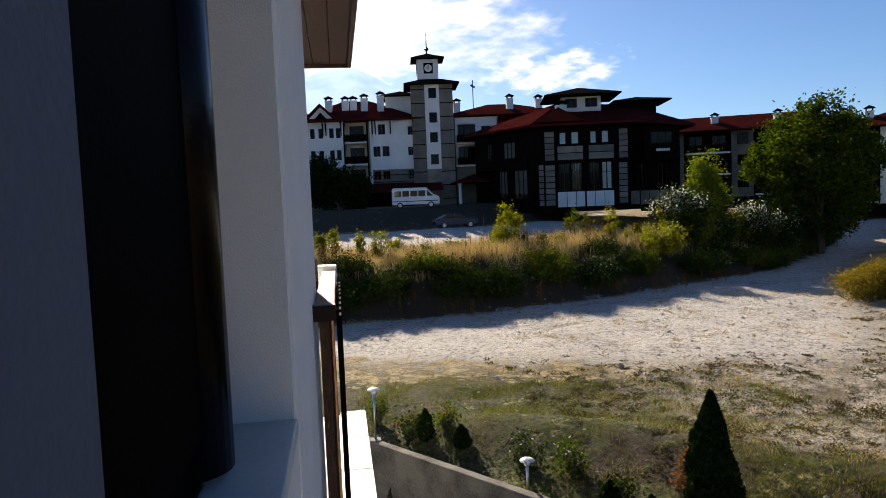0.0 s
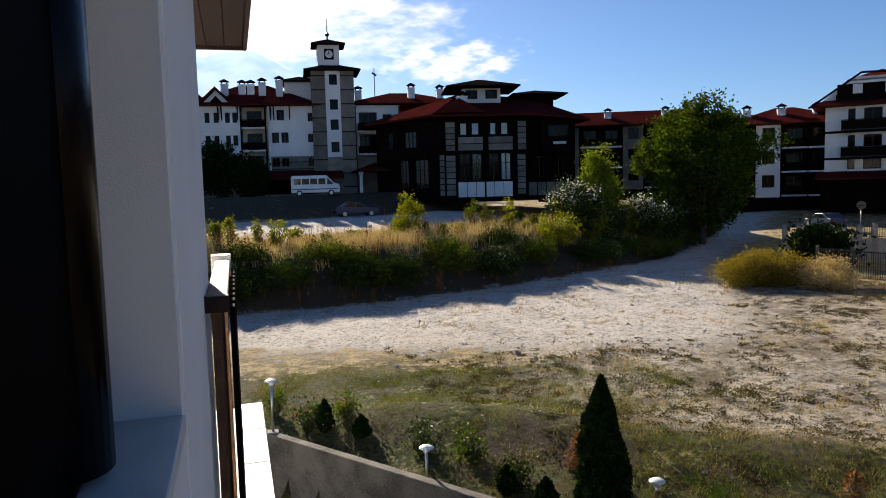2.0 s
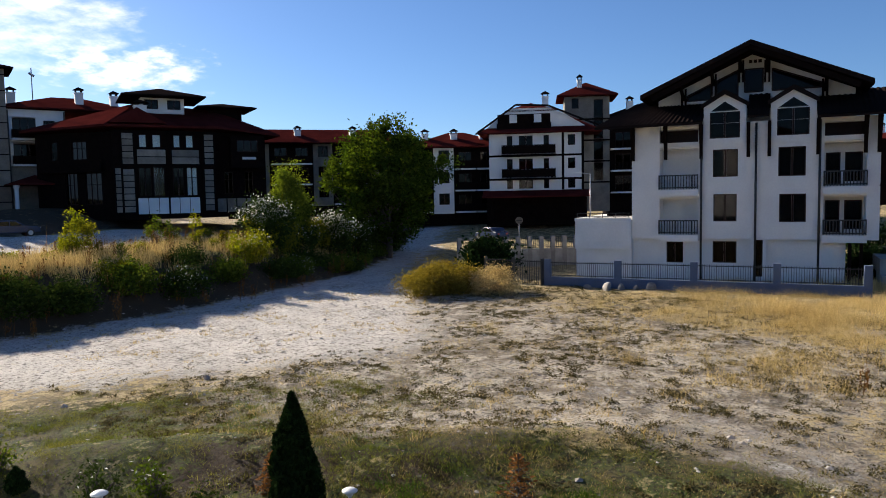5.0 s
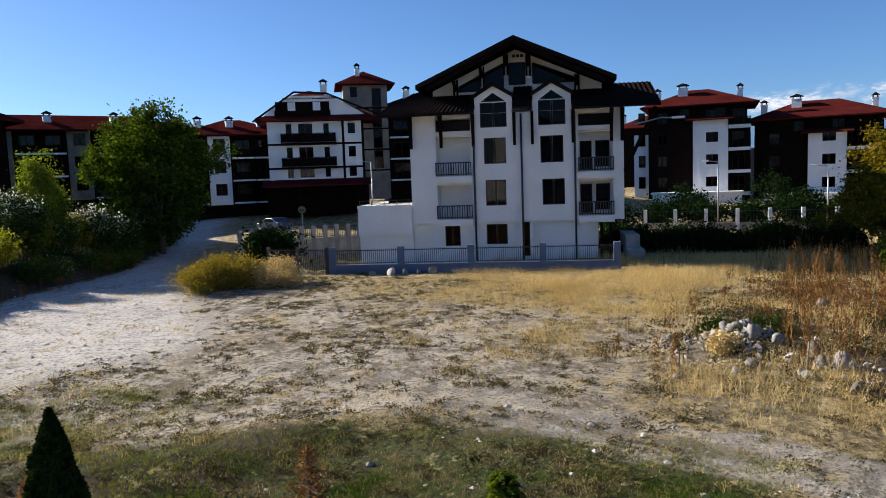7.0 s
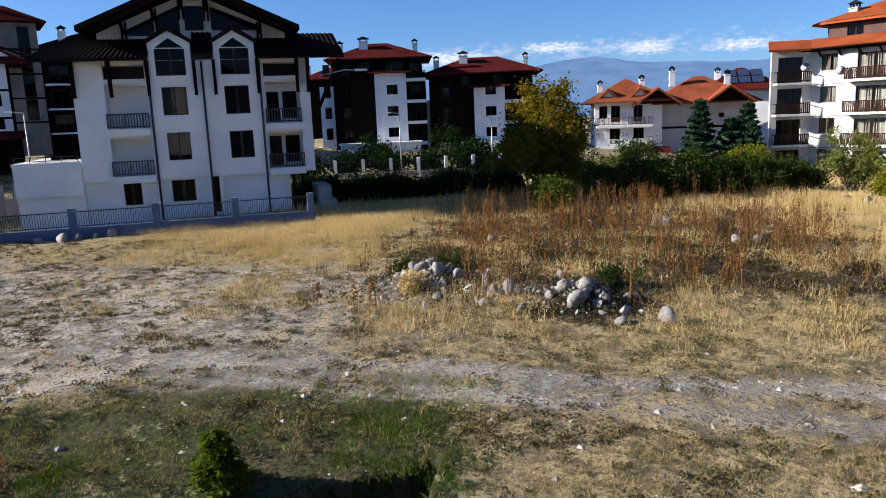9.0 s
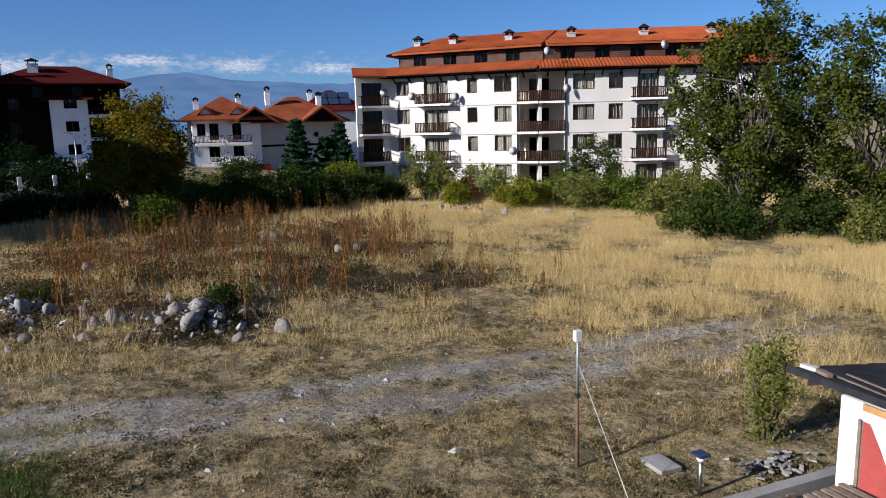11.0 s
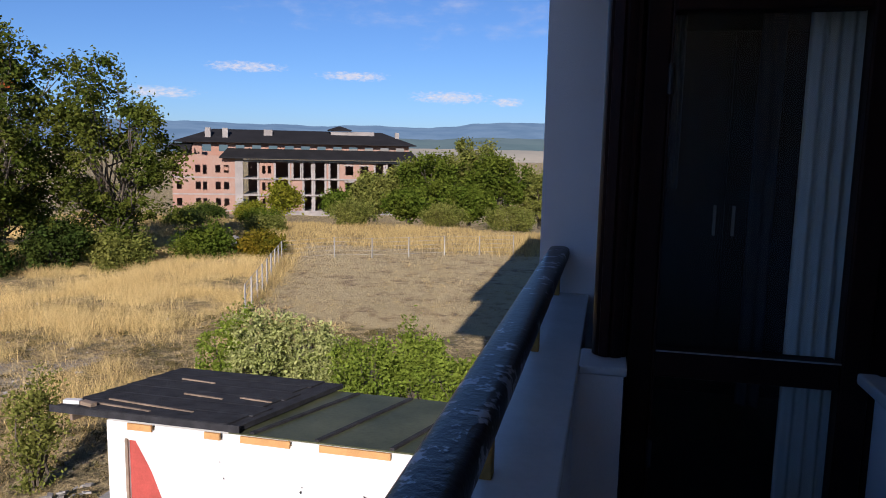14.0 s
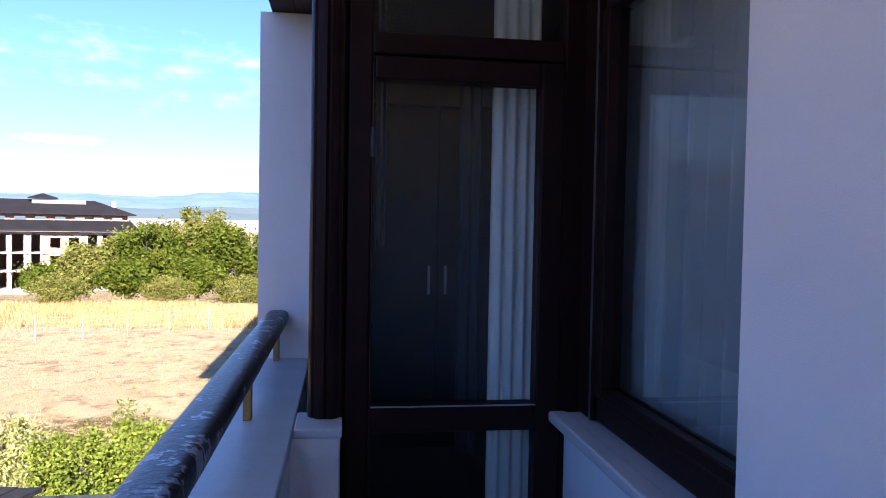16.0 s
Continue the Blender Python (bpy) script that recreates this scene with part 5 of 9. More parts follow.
    chimney(h, 11.5, 6.5, 20.0, 0.6, 1.1)
    part("wall", Build().box(15.2, 26, 6, 16, 3, 16), DARKWOOD, h, "dark rear wing")
    part("roof", hip(Build(), 15.2, 26, 6, 16, 16, 2.5, 0.9), DARKTILE, h)
    for z in (6.5, 9.3, 12.1):
        balcony(h, 15.4, 19.0, z, depth=1.2, y=6.0)
        window(h, 16.0, 18.0, z, z + 2.1, y=5.9, lights=2)
    chimney(h, 18.0, 7.5, 17.0, 0.8, 1.2)
    return h


timber_house()


# ---- two dark blocks with red roofs on the far side ----
def red_roof_block(x, y, z, turn, label, wide, left, storeys, top, balc=True):
    h = thing("apartment_house", (x, y, z), turn, label, "house")
    wins = []
    for i in range(storeys):
        zz = 1.9 + 2.88 * i
        wins += [(1.5, 3.0, zz + 0.8, zz + 2.1), (-4.6, -3.4, zz + 0.7, zz + 2.1)]
    part("wall", Build().wall(-0.1, 4.2, 0, top, 0, 0.3, [w for w in wins if w[0] > 0]), PAINT, h)
    part("wall", Build().wall(left, -0.1, 0, top, 0.9, 1.2, [w for w in wins if w[0] < 0]).box(4.2, wide, 1.2, 1.5, 0, top).box(left, left + 0.3, 1.2, 11, 0, top).box(wide - 0.3, wide, 1.5, 11, 0, top).box(left, wide, 10.7, 11, 0, top).box(-0.1, 0.2, 0.3, 1.2, 0, top).box(3.9, 4.2, 0.3, 1.2, 0, top), DARKWOOD, h, "dark timber wall")
    for w in wins:
        window(h, *w, y=0.12 if w[0] > 0 else 1.0, curtain=2 if w[2] % 2 > 1 else 0)
    if balc:
        for i in range(storeys):
            balcony(h, 4.25, wide, 1.9 + 2.88 * (i) + 0.0, depth=1.4, y=1.2, slabmat=PAINT, thick=0.4)
            window(h, 4.7, 6.2, 1.9 + 2.88 * i, 4.0 + 2.88 * i, y=1.1, lights=2)
    part("wall", Build().box(left - 2.0, left, 2, 9, 0, top - 1.5), PAINT, h, "white side wing")
    for i in range(storeys):
        window(h, left - 1.4, left - 0.5, 2.6 + 2.88 * i, 4.2 + 2.88 * i, y=1.93, lights=1)
    part("upper_wall", Build().wall(left, wide - 0.4, top, top + 1.9, 1.2, 1.5, [(-1.8, -0.6, top + 0.3, top + 1.6), (2.6, 3.9, top + 0.3, top + 1.6)]), DARKWOOD, h)
    window(h, -1.8, -0.6, top + 0.3, top + 1.6, y=1.3, curtain=2)
    window(h, 2.6, 3.9, top + 0.3, top + 1.6, y=1.3, curtain=2)
    part("roof", hip(Build(), left, wide, 0.8, 11, top + 1.85, 2.6, 1.0), REDTILE, h, "dark red hipped roof")
    part("skirt_roof", tiled(Build(), (-1, -0.8, top), (4.9, -0.8, top), (4.9, 1.2, top + 0.5), (-1, 1.2, top + 0.5), 0.15), REDTILE, h)
    chimney(h, left + 1.0, 4.0, top + 3.0, 0.8, 1.0)
    chimney(h, -1.5, 4.0, top + 3.4, 1.2, 1.1)
    chimney(h, wide - 1.2, 4.0, top + 3.0, 0.7, 1.0)
    part("porch", Build().box(-5, 5.8, -3.0, -0.2, 0, 1.9).box(-5.2, 6.0, -3.2, -0.1, 1.9, 2.1), PAINT, h)
    return h


red_roof_block(98.5, 24.0, 1.4, 78, "dark timber and white apartment house with dark red roof", 6.9, -5.8, 4, 11.4)
red_roof_block(102.8, 10.9, 0.9, 84, "white and dark timber apartment house with red hipped roof", 8.6, -6.4, 3, 9.6)
red_roof_block(128.0, 36.0, 2.0, 72, "distant dark apartment house with red roof", 9.0, -8.0, 3, 10.0)


# ---- low house with orange roof ----
def low_house():
    h = thing("villa", (103.5, -5.6, -1.5), 90, "white three-storey guest house with orange tiled gable roofs", "house")
    wins = [(0.6, 1.7, 7.0, 8.6), (2.2, 3.4, 6.4, 8.6), (5.2, 6.4, 6.4, 8.6), (2.0, 3.4, 3.4, 5.5), (5.2, 6.6, 3.4, 5.5)]
    shell(h, 0, 9.0, 12, 0, 9.2, wins, PAINT)
    for w in wins:
        window(h, *w)
    for z in (6.0, 3.1):
        balcony(h, 0.2, 4.0, z, depth=1.2, thick=0.35, rail=TIMBER if z > 5 else PAINT)
        balcony(h, 4.4, 7.6, z, depth=1.2, thick=0.35, rail=TIMBER if z > 5 else PAINT, solidrail=z < 5)
    shell(h, 9.02, 20.5, 10, 0, 8.6, [(13.0, 13.7, 6.5, 7.1), (16.6, 17.3, 6.5, 7.1), (13.0, 13.7, 3.4, 4.0)], GREYRENDER, y=1.0)
    rf = hip(Build(), 0, 9.0, 0, 12, 9.0, 3.4, 1.5)
    hip(rf, 9.0, 20.5, 1.0, 11, 8.5, 3.8, 1.4)
    # Flat dark gable fronts stand in for shaded recesses under these roofs.
    for x in (8.2, 17.5):
        part("gable", Build().prism([(x - 2.4, 8.7), (x + 2.4, 8.7), (x, 10.3)], -0.9, -0.7), DARKWOOD, h)
        part("gable_roof", Build().prism([(x - 3.2, 8.35), (x, 10.5), (x + 3.2, 8.35), (x + 3.2, 8.6), (x, 10.8), (x - 3.2, 8.6)], -1.9, 5), FADEDTILE, h)
    part("roof", rf, FADEDTILE, h, "faded red tiled roof")
    for x in (1.8, 6.0):
        part("dormer", Build().prism([(x - 1.2, 9.3), (x + 1.2, 9.3), (x, 10.7)], -0.2, 3), PAINT, h)
        part("dormer_roof", Build().prism([(x - 1.6, 9.2), (x - 1.5, 9.4), (x, 11.0), (x + 1.5, 9.4), (x + 1.6, 9.2), (x, 10.7)][::-1], -0.6, 4), FADEDTILE, h)
    part("porch_roof", tiled(Build(), (0.5, -3.5, 2.0), (10, -3.5, 2.0), (10, 0, 2.9), (0.5, 0, 2.9), 0.15), REDTILE, h)
    part("beam", Build().box(9.02, 20.5, 0.9, 0.995, 5.2, 5.5), DARKWOOD, h)
    for x, y, z in ((0.9, 3, 10.5), (6.6, 3, 11.0), (10.8, 4, 12.0), (18.2, 4, 11.2)):
        chimney(h, x, y, z, 0.7, 1.0)
    b = thing("villa", (118.0, -23.0, -1.5), 96, "white guest house with dark red roof and solar panels", "house")
    shell(b, 0, 11.0, 10, 0, 10.2, [(2, 3.2, 6.6, 8.2), (2, 3.2, 3.6, 5.2), (6, 7.2, 6.6, 8.2)], PAINT)
    for w in ((2, 3.2, 6.6, 8.2), (2, 3.2, 3.6, 5.2), (6, 7.2, 6.6, 8.2)):
        window(b, *w)
    part("roof", hip(Build(), 0, 11, 0, 10, 10.2, 3.6, 1.0), REDTILE, b)
    for i in range(3):
        for j in range(2):
            u0, u1 = 0.25 + 0.3 * j, 0.5 + 0.3 * j
            x0 = 3.0 + 1.9 * i
            part("solar_panel", Build().hexa([(x0, -1 + 6 * u0, 10.5 + 3.6 * u0), (x0 + 1.7, -1 + 6 * u0, 10.5 + 3.6 * u0), (x0 + 1.7, -1 + 6 * u1, 10.5 + 3.6 * u1), (x0, -1 + 6 * u1, 10.5 + 3.6 * u1),
                                              (x0, -1 + 6 * u0, 10.58 + 3.6 * u0), (x0 + 1.7, -1 + 6 * u0, 10.58 + 3.6 * u0), (x0 + 1.7, -1 + 6 * u1, 10.58 + 3.6 * u1), (x0, -1 + 6 * u1, 10.58 + 3.6 * u1)]), CARBLUE, b, "dark blue solar panel")
    chimney(b, 2.0, 3.0, 12.0, 0.8, 1.2)


low_house()


# ---- unfinished brick block ----
def brick_block():
    h = thing("unfinished_building", (66.2, -122.0, -6.2), 157, "unfinished red brick apartment building with concrete frame and black roof", "building")
    hz = [1.1, 4.15, 7.2]
    # end wing
    w1 = [(x, x + 0.9, z + 0.9, z + 2.3) for z in hz for x in (-11.2, -7.9, -4.4, -2.9)]
    w1 += [(-6.6, -5.9, z + 0.6, z + 2.3) for z in hz]
    part("wall", Build().wall(-11.9, -0.9, 0.2, 11.2, -0.4, -0.1, w1), BRICK, h, "hollow red brick infill")
    part("wall", Build().wall(-8.4, -6.7, 11.2, 12.9, -0.42, -0.1, [(-8.0, -7.1, 11.4, 12.5)]), BRICK, h)
    part("column", Build().box(-0.9, 0.5, -0.6, 0.2, 0.2, 11.3), FRESHCONC, h)
    for z in hz:
        part("band", Build().box(-11.95, -0.9, -0.44, -0.405, z - 0.1, z + 0.15), FRESHCONC, h)
    # open bays between brick infill, floor by floor
    for z in (1.0, 4.05, 7.1, 10.3):
        part("slab", Build().box(0.5, 32.0, -0.5, 11, z - 0.12, z + 0.15), FRESHCONC, h, "bare concrete floor slab")
    windows = [(3.9, 4.5, 0.8, 2.2), (4.9, 5.5, 0.8, 2.2), (19.2, 20.7, 0.7, 2.4), (22.0, 23.5, 0.7, 2.4)]
    for k, z in enumerate((1.15, 4.2, 7.25)):
        bays = [(0.5, 3.0), (6.4, 8.6), (13.6, 15.3), (16.4, 17.7), (24.9, 26.4), (27.2, 28.6), (29.3, 31.2)] + ([(9.6, 10.8), (11.4, 12.8)] if k == 2 else [(11.6, 12.9)])
        ends = sorted(bays)
        for (_, s0), (s1, _) in zip(ends, ends[1:] + [(32.0, 32.0)]):
            if s1 - s0 > 0.1:
                part("infill", Build().wall(s0, s1, z, z + 2.77, -0.12, 0.15, [(a, c, z + p, z + q) for a, c, p, q in windows if s0 < a and c < s1]), BRICK, h, "hollow red brick infill")
        for a, c in bays:
            part("column", Build().box(a - 0.38, a - 0.002, -0.2, 0.25, z, z + 2.77).box(c + 0.002, c + 0.38, -0.2, 0.25, z, z + 2.77), FRESHCONC, h)
            part("partition", Build().box(c + 0.05, c + 0.25, 0.26, 4.5, z, z + 2.77), BRICK, h)
        for a, c, p, q in windows[2:]:
            part("lintel", Build().box(a - 0.2, c + 0.2, -0.17, -0.125, z + q, z + q + 0.22), FRESHCONC, h)
    part("wall", Build().box(0.5, 32, 10.4, 10.7, 0.2, 10.2).box(-11.9, -0.9, 10.8, 11.2, 0.2, 11.2).box(-12.0, -11.6, -0.1, 11, 0.2, 11.2).box(31.7, 32.1, 0.2, 11, 0.2, 10.2), BRICK, h)
    part("ground_wall", Build().box(-12, 32, -0.35, 11, -3.0, 0.85), FRESHCONC, h)
    part("skirt_roof", tiled(Build(), (-3.5, -1.8, 11.0), (33.0, -1.8, 11.0), (32.0, 2.2, 12.6), (-2.5, 2.2, 12.6), 0.25), BLACKROOF, h)
    part("skirt_roof", tiled(Build(), (-12.8, -1.2, 12.4), (-8.6, -1.2, 12.4), (-8.6, 2.2, 13.4), (-12.2, 2.2, 13.4), 0.25), BLACKROOF, h)
    part("upper_wall", Build().wall(-10.5, 31.5, 11.2, 13.6, 2.2, 2.5, [(x, x + 1.6, 12.0, 13.2) for x in range(-7, 30, 3)]), BRICK, h)
    part("roof", hip(Build(), -10.8, 31.8, 1.6, 12, 13.6, 2.6, 1.0), BLACKROOF, h, "dark grey bitumen roof")
    for x in (-6.0, -2.9):
        part("chimney", Build().box(x - 0.5, x + 0.5, 2.6, 3.6, 14.0, 16.3), FRESHCONC, h)
    part("chimney", Build().box(4.0, 5.6, 4, 5, 15, 16.2).box(29.0, 29.8, 4, 5, 14.5, 16.2), FRESHCONC, h)
    part("roof_hut", Build().box(16.6, 25.0, 5, 8, 15.4, 16.2), FRESHCONC, h)
    part("hut_roof", hip(Build(), 16.4, 20.2, 4.8, 8.2, 16.35, 0.9, 0.4), BLACKROOF, h)


brick_block()


# ---- hotel with the clock tower ----
def clock_hotel():
    h = thing("hotel", (4.6, 96.9, 5.6), 5, "white and stone hotel with a clock tower and dark red roofs", "hotel")
    wins = [(1.35, 2.3, 9.85, 11.2), (0.65, 1.55, 6.95, 8.3), (1.85, 2.75, 6.95, 8.3), (5.3, 6.1, 9.7, 10.8), (5.25, 6.05, 7.0, 8.1)]
    part("wall", Build().wall(0.2, 6.5, 5.2, 11.7, 0, 0.3, wins), PAINT, h)
    low = [(0.6, 1.5, 3.9, 5.0), (1.8, 2.7, 3.9, 5.0), (5.2, 6.1, 3.9, 5.0)]
    part("wall", Build().wall(0.2, 6.5, -0.5, 5.2, -0.05, 0.3, low), STONE, h, "stone-clad lower wall")
    for w in wins + low:
        window(h, *w, cross=True, lights=2, arch=0.35 if w[2] > 9.8 else 0.0)
    lw = [(x, x + 0.6, z, z + 1.3) for z in (9.6, 6.7) for x in (-7.6, -6.5, -5.1, -4.2)]
    part("wall", Build().wall(-9.5, -3.1, 5.2, 11.7, 0, 0.3, lw), PAINT, h)
    part("wall", Build().box(-9.5, -3.1, -0.05, 0.3, -0.5, 5.2), STONE, h)
    for w in lw:
        window(h, *w, lights=1, arch=0.25 if w[2] > 9 else 0.0)
    bz = (9.0, 6.1, 3.2)
    part("wall", Build().box(-3.1, 0.2, 1.5, 1.8, -0.5, 11.7), CREAM, h)
    for z in bz:
        balcony(h, -3.1, 0.0, z, depth=0.5, y=0.4, rail=DARKWOOD, solidrail=True)
        window(h, -2.5, -0.6, z + 0.05, z + 2.2, y=1.4, lights=2, name="door")
    for x in (-3.2, -0.1, 0.3):
        part("post", Build().box(x - 0.1, x + 0.1, -0.12, 0.3, 3.0, 11.6), DARKWOOD if x < 0.2 else PAINT, h)
    # tower
    tw = [(8.2, 9.25, z, z + 1.35) for z in (14.3, 11.1, 8.5, 5.6)]
    part("tower", Build().wall(7.7, 9.6, 5.0, 16.1, -0.75, -0.4, tw), PAINT, h, "white tower face")
    part("tower_stone", Build().box(5.9, 7.69, -0.7, 4.5, -0.5, 16.1).box(9.61, 11.4, -0.7, 4.5, -0.5, 16.1).box(7.69, 9.61, 4.2, 4.5, -0.5, 16.1).box(7.69, 9.61, -0.7, 4.2, 15.8, 16.09).box(7.69, 9.61, -0.72, 0, -0.5, 5.0), STONE, h, "banded stone tower corners")
    for i in range(9):
        z = 1.0 + 1.8 * i
        part("band", Build().box(5.85, 7.68, -0.76, -0.705, z, z + 0.12).box(9.62, 11.45, -0.76, -0.705, z, z + 0.12), DARKWOOD, h)
    for w in tw:
        window(h, *w, y=-0.62, lights=1)
    part("tower_roof", hip(Build(), 5.9, 11.4, -0.7, 4.5, 16.1, 1.3, 0.9), DARKTILE, h)
    part("clock_room", Build().box(6.9, 9.7, 0.4, 3.2, 17.0, 19.6), PAINT, h)
    part("clock_face", Build().box(7.75, 9.0, 0.33, 0.39, 17.7, 19.1), DARKWOOD, h, "dark square clock face")
    dial = part("dial", Build().lathe([(0.5, 0.0), (0.5, 0.03)], (0, 0, 0), 20), LAMPWHITE, h, "pale round dial")
    dial.location = (8.37, 0.32, 18.4)
    dial.rotation_euler = (radians(90), 0, 0)
    part("dial_ring", Build().box(8.32, 8.42, 0.24, 0.285, 18.4, 18.8).box(8.1, 8.42, 0.24, 0.285, 18.36, 18.44), BLACKMETAL, h)
    part("clock_face", Build().box(6.83, 6.89, 1.2, 2.4, 17.7, 19.1), DARKWOOD, h)
    part("clock_roof", hip(Build(), 6.9, 9.7, 0.4, 3.2, 19.6, 1.0, 0.8), DARKTILE, h)
    part("spire", Build().lathe([(0.14, 20.4), (0.08, 20.9), (0.3, 21.1), (0.3, 21.25), (0.07, 21.5), (0.02, 23.4)], (8.3, 1.8, 0), 8), BLACKMETAL, h)
    # right wing
    part("wall", Build().wall(11.4, 17.5, 5.2, 11.8, 0.6, 0.9, [(12.0, 14.4, 8.6, 10.9), (12.0, 14.4, 5.4, 8.0), (15.2, 16.4, 9.2, 10.6), (15.2, 16.4, 6.2, 7.6)]).box(17.2, 17.5, 0.9, 12, 5.2, 11.8), PAINT, h)
    part("wall", Build().box(11.4, 17.5, 0.55, 0.9, -0.5, 5.2), STONE, h)
    for z in (8.4, 5.4):
        balcony(h, 11.8, 14.6, z, depth=0.9, y=0.7, rail=DARKWOOD, solidrail=True)
        window(h, 12.0, 14.4, z + 0.1, z + 2.4, y=0.8, lights=3, name="door")
        window(h, 15.2, 16.4, z + 0.8, z + 2.2, y=0.75)
    # roofs
    rf = hip(Build(), -9.6, 6.2, 0, 12, 11.7, 3.4, 0.9)
    part("roof", rf, REDTILE, h, "dark red tiled roof")
    part("roof", hip(Build(), 11.2, 26, 0.6, 12, 11.9, 2.2, 0.8), REDTILE, h)
    part("gable", Build().prism([(-0.6, 11.8), (2.4, 11.8), (0.9, 13.6)], -0.6, 4), REDTILE, h)
    part("upper_wall", Build().box(2.4, 6.0, 3.0, 8, 12, 15.2), PAINT, h)
    part("upper_roof", hip(Build(), 2.4, 6.6, 3.0, 8, 15.2, 1.0, 0.7), DARKTILE, h)
    for x, y, z in ((-5.2, 2.5, 13.6), (-3.0, 3, 13.6), (-1.9, 3, 13.6), (-0.4, 2.5, 13.8), (1.8, 2.2, 14.0), (12.2, 3.0, 12.8), (19.5, 3, 13.2), (23.5, 3, 13.0)):
        chimney(h, x, y, z, 0.9, 1.1)
    for x in (-9.2, -8.8, -5.9, -5.5, -3.5, 0.6, 1.0, 3.0, 6.0):
        part("bracket", Build().bar((x, -0.04, 10.2), (x, -0.75, 11.6), 0.14, 0.16), DARKWOOD, h)
        part("bracket_post", Build().box(x - 0.07, x + 0.07, -0.1, -0.004, 9.9, 11.5), DARKWOOD, h)
    for x in (-9.45, -3.35, 0.35, 6.35, 11.5, 17.3):
        part("downpipe", Build().tube((x, -0.22, 0.0), (x, -0.22, 11.6), 0.09), PAINT if x < 6 else BLACKMETAL, h)
    part("timber_front", Build().wall(-9.5, -3.3, 2.3, 5.05, -0.14, -0.06, [(-8.9, -7.6, 2.9, 4.7), (-7.0, -5.6, 2.9, 4.7), (-5.0, -3.8, 2.9, 4.7)]), DARKWOOD, h, "dark timber storey over the entrance")
    for x0, x1 in ((-8.9, -7.6), (-7.0, -5.6), (-5.0, -3.8)):
        window(h, x0, x1, 2.9, 4.7, y=-0.13, cross=True)
    for z in (0.8, 1.7, 2.6, 3.5, 4.4):
        part("stone_band", Build().box(0.4, 6.0, -0.1, -0.052, z, z + 0.1), DARKWOOD, h)
    part("dormer", Build().prism([(-8.0, 11.8), (-4.2, 11.8), (-6.1, 13.7)], -0.2, 4), PAINT, h)
    part("dormer_front", Build().prism([(-7.1, 11.9), (-5.1, 11.9), (-6.1, 13.0)], -0.28, -0.21), DARKWOOD, h)
    part("dormer_roof", Build().prism([(-8.6, 11.5), (-8.5, 11.8), (-6.1, 14.1), (-3.7, 11.8), (-3.6, 11.5), (-6.1, 13.8)][::-1], -0.9, 5), REDTILE, h)
    part("upper_wall", Build().box(-14.0, -9.6, 1.5, 10, -0.5, 13.6), PAINT, h, "taller white wing behind")
    part("upper_roof", hip(Build(), -14.0, -9.6, 1.5, 10, 13.6, 2.0, 0.9), REDTILE, h)
    for x in (-13.2, -11.9, -10.6):
        chimney(h, x, 3.2, 14.4, 0.8, 1.0)
    part("aerial", Build().tube((14.6, 4.0, 13.0), (14.6, 4.0, 17.2), 0.06).tube((14.3, 4.0, 16.6), (14.9, 4.0, 16.2), 0.14), GALV, h, "rooftop aerial mast")
    # entrance roofs and portico
    part("porch_roof", tiled(Build(), (-3.6, -4.5, 2.3), (9.5, -4.5, 2.3), (9.5, 0, 3.4), (-3.6, 0, 3.4), 0.2), REDTILE, h)
    part("portico_roof", hip(Build(), 11.0, 16.3, -5.0, 0.5, 2.9, 1.2, 0.3), REDTILE, h)
    for x in (11.6, 15.6):
        part("column", Build().lathe([(0.3, -0.6), (0.22, 0.0), (0.2, 2.4), (0.32, 2.7), (0.32, 2.9)], (x, -4.6, 0), 12), PAINT, h)
    part("wall", Build().box(-9.5, -9.2, 0.3, 12, -0.5, 11.7).box(-9.2, 17.2, 11.7, 12, -0.5, 11.7).box(-9.2, 17.2, 5.0, 5.2, 0, 11.6), PAINT, h)
    part("entrance", Build().box(-2.0, 6.0, -0.4, -0.06, -0.5, 2.2), DARKWOOD, h, "dark entrance front")
    return h


clock_hotel()


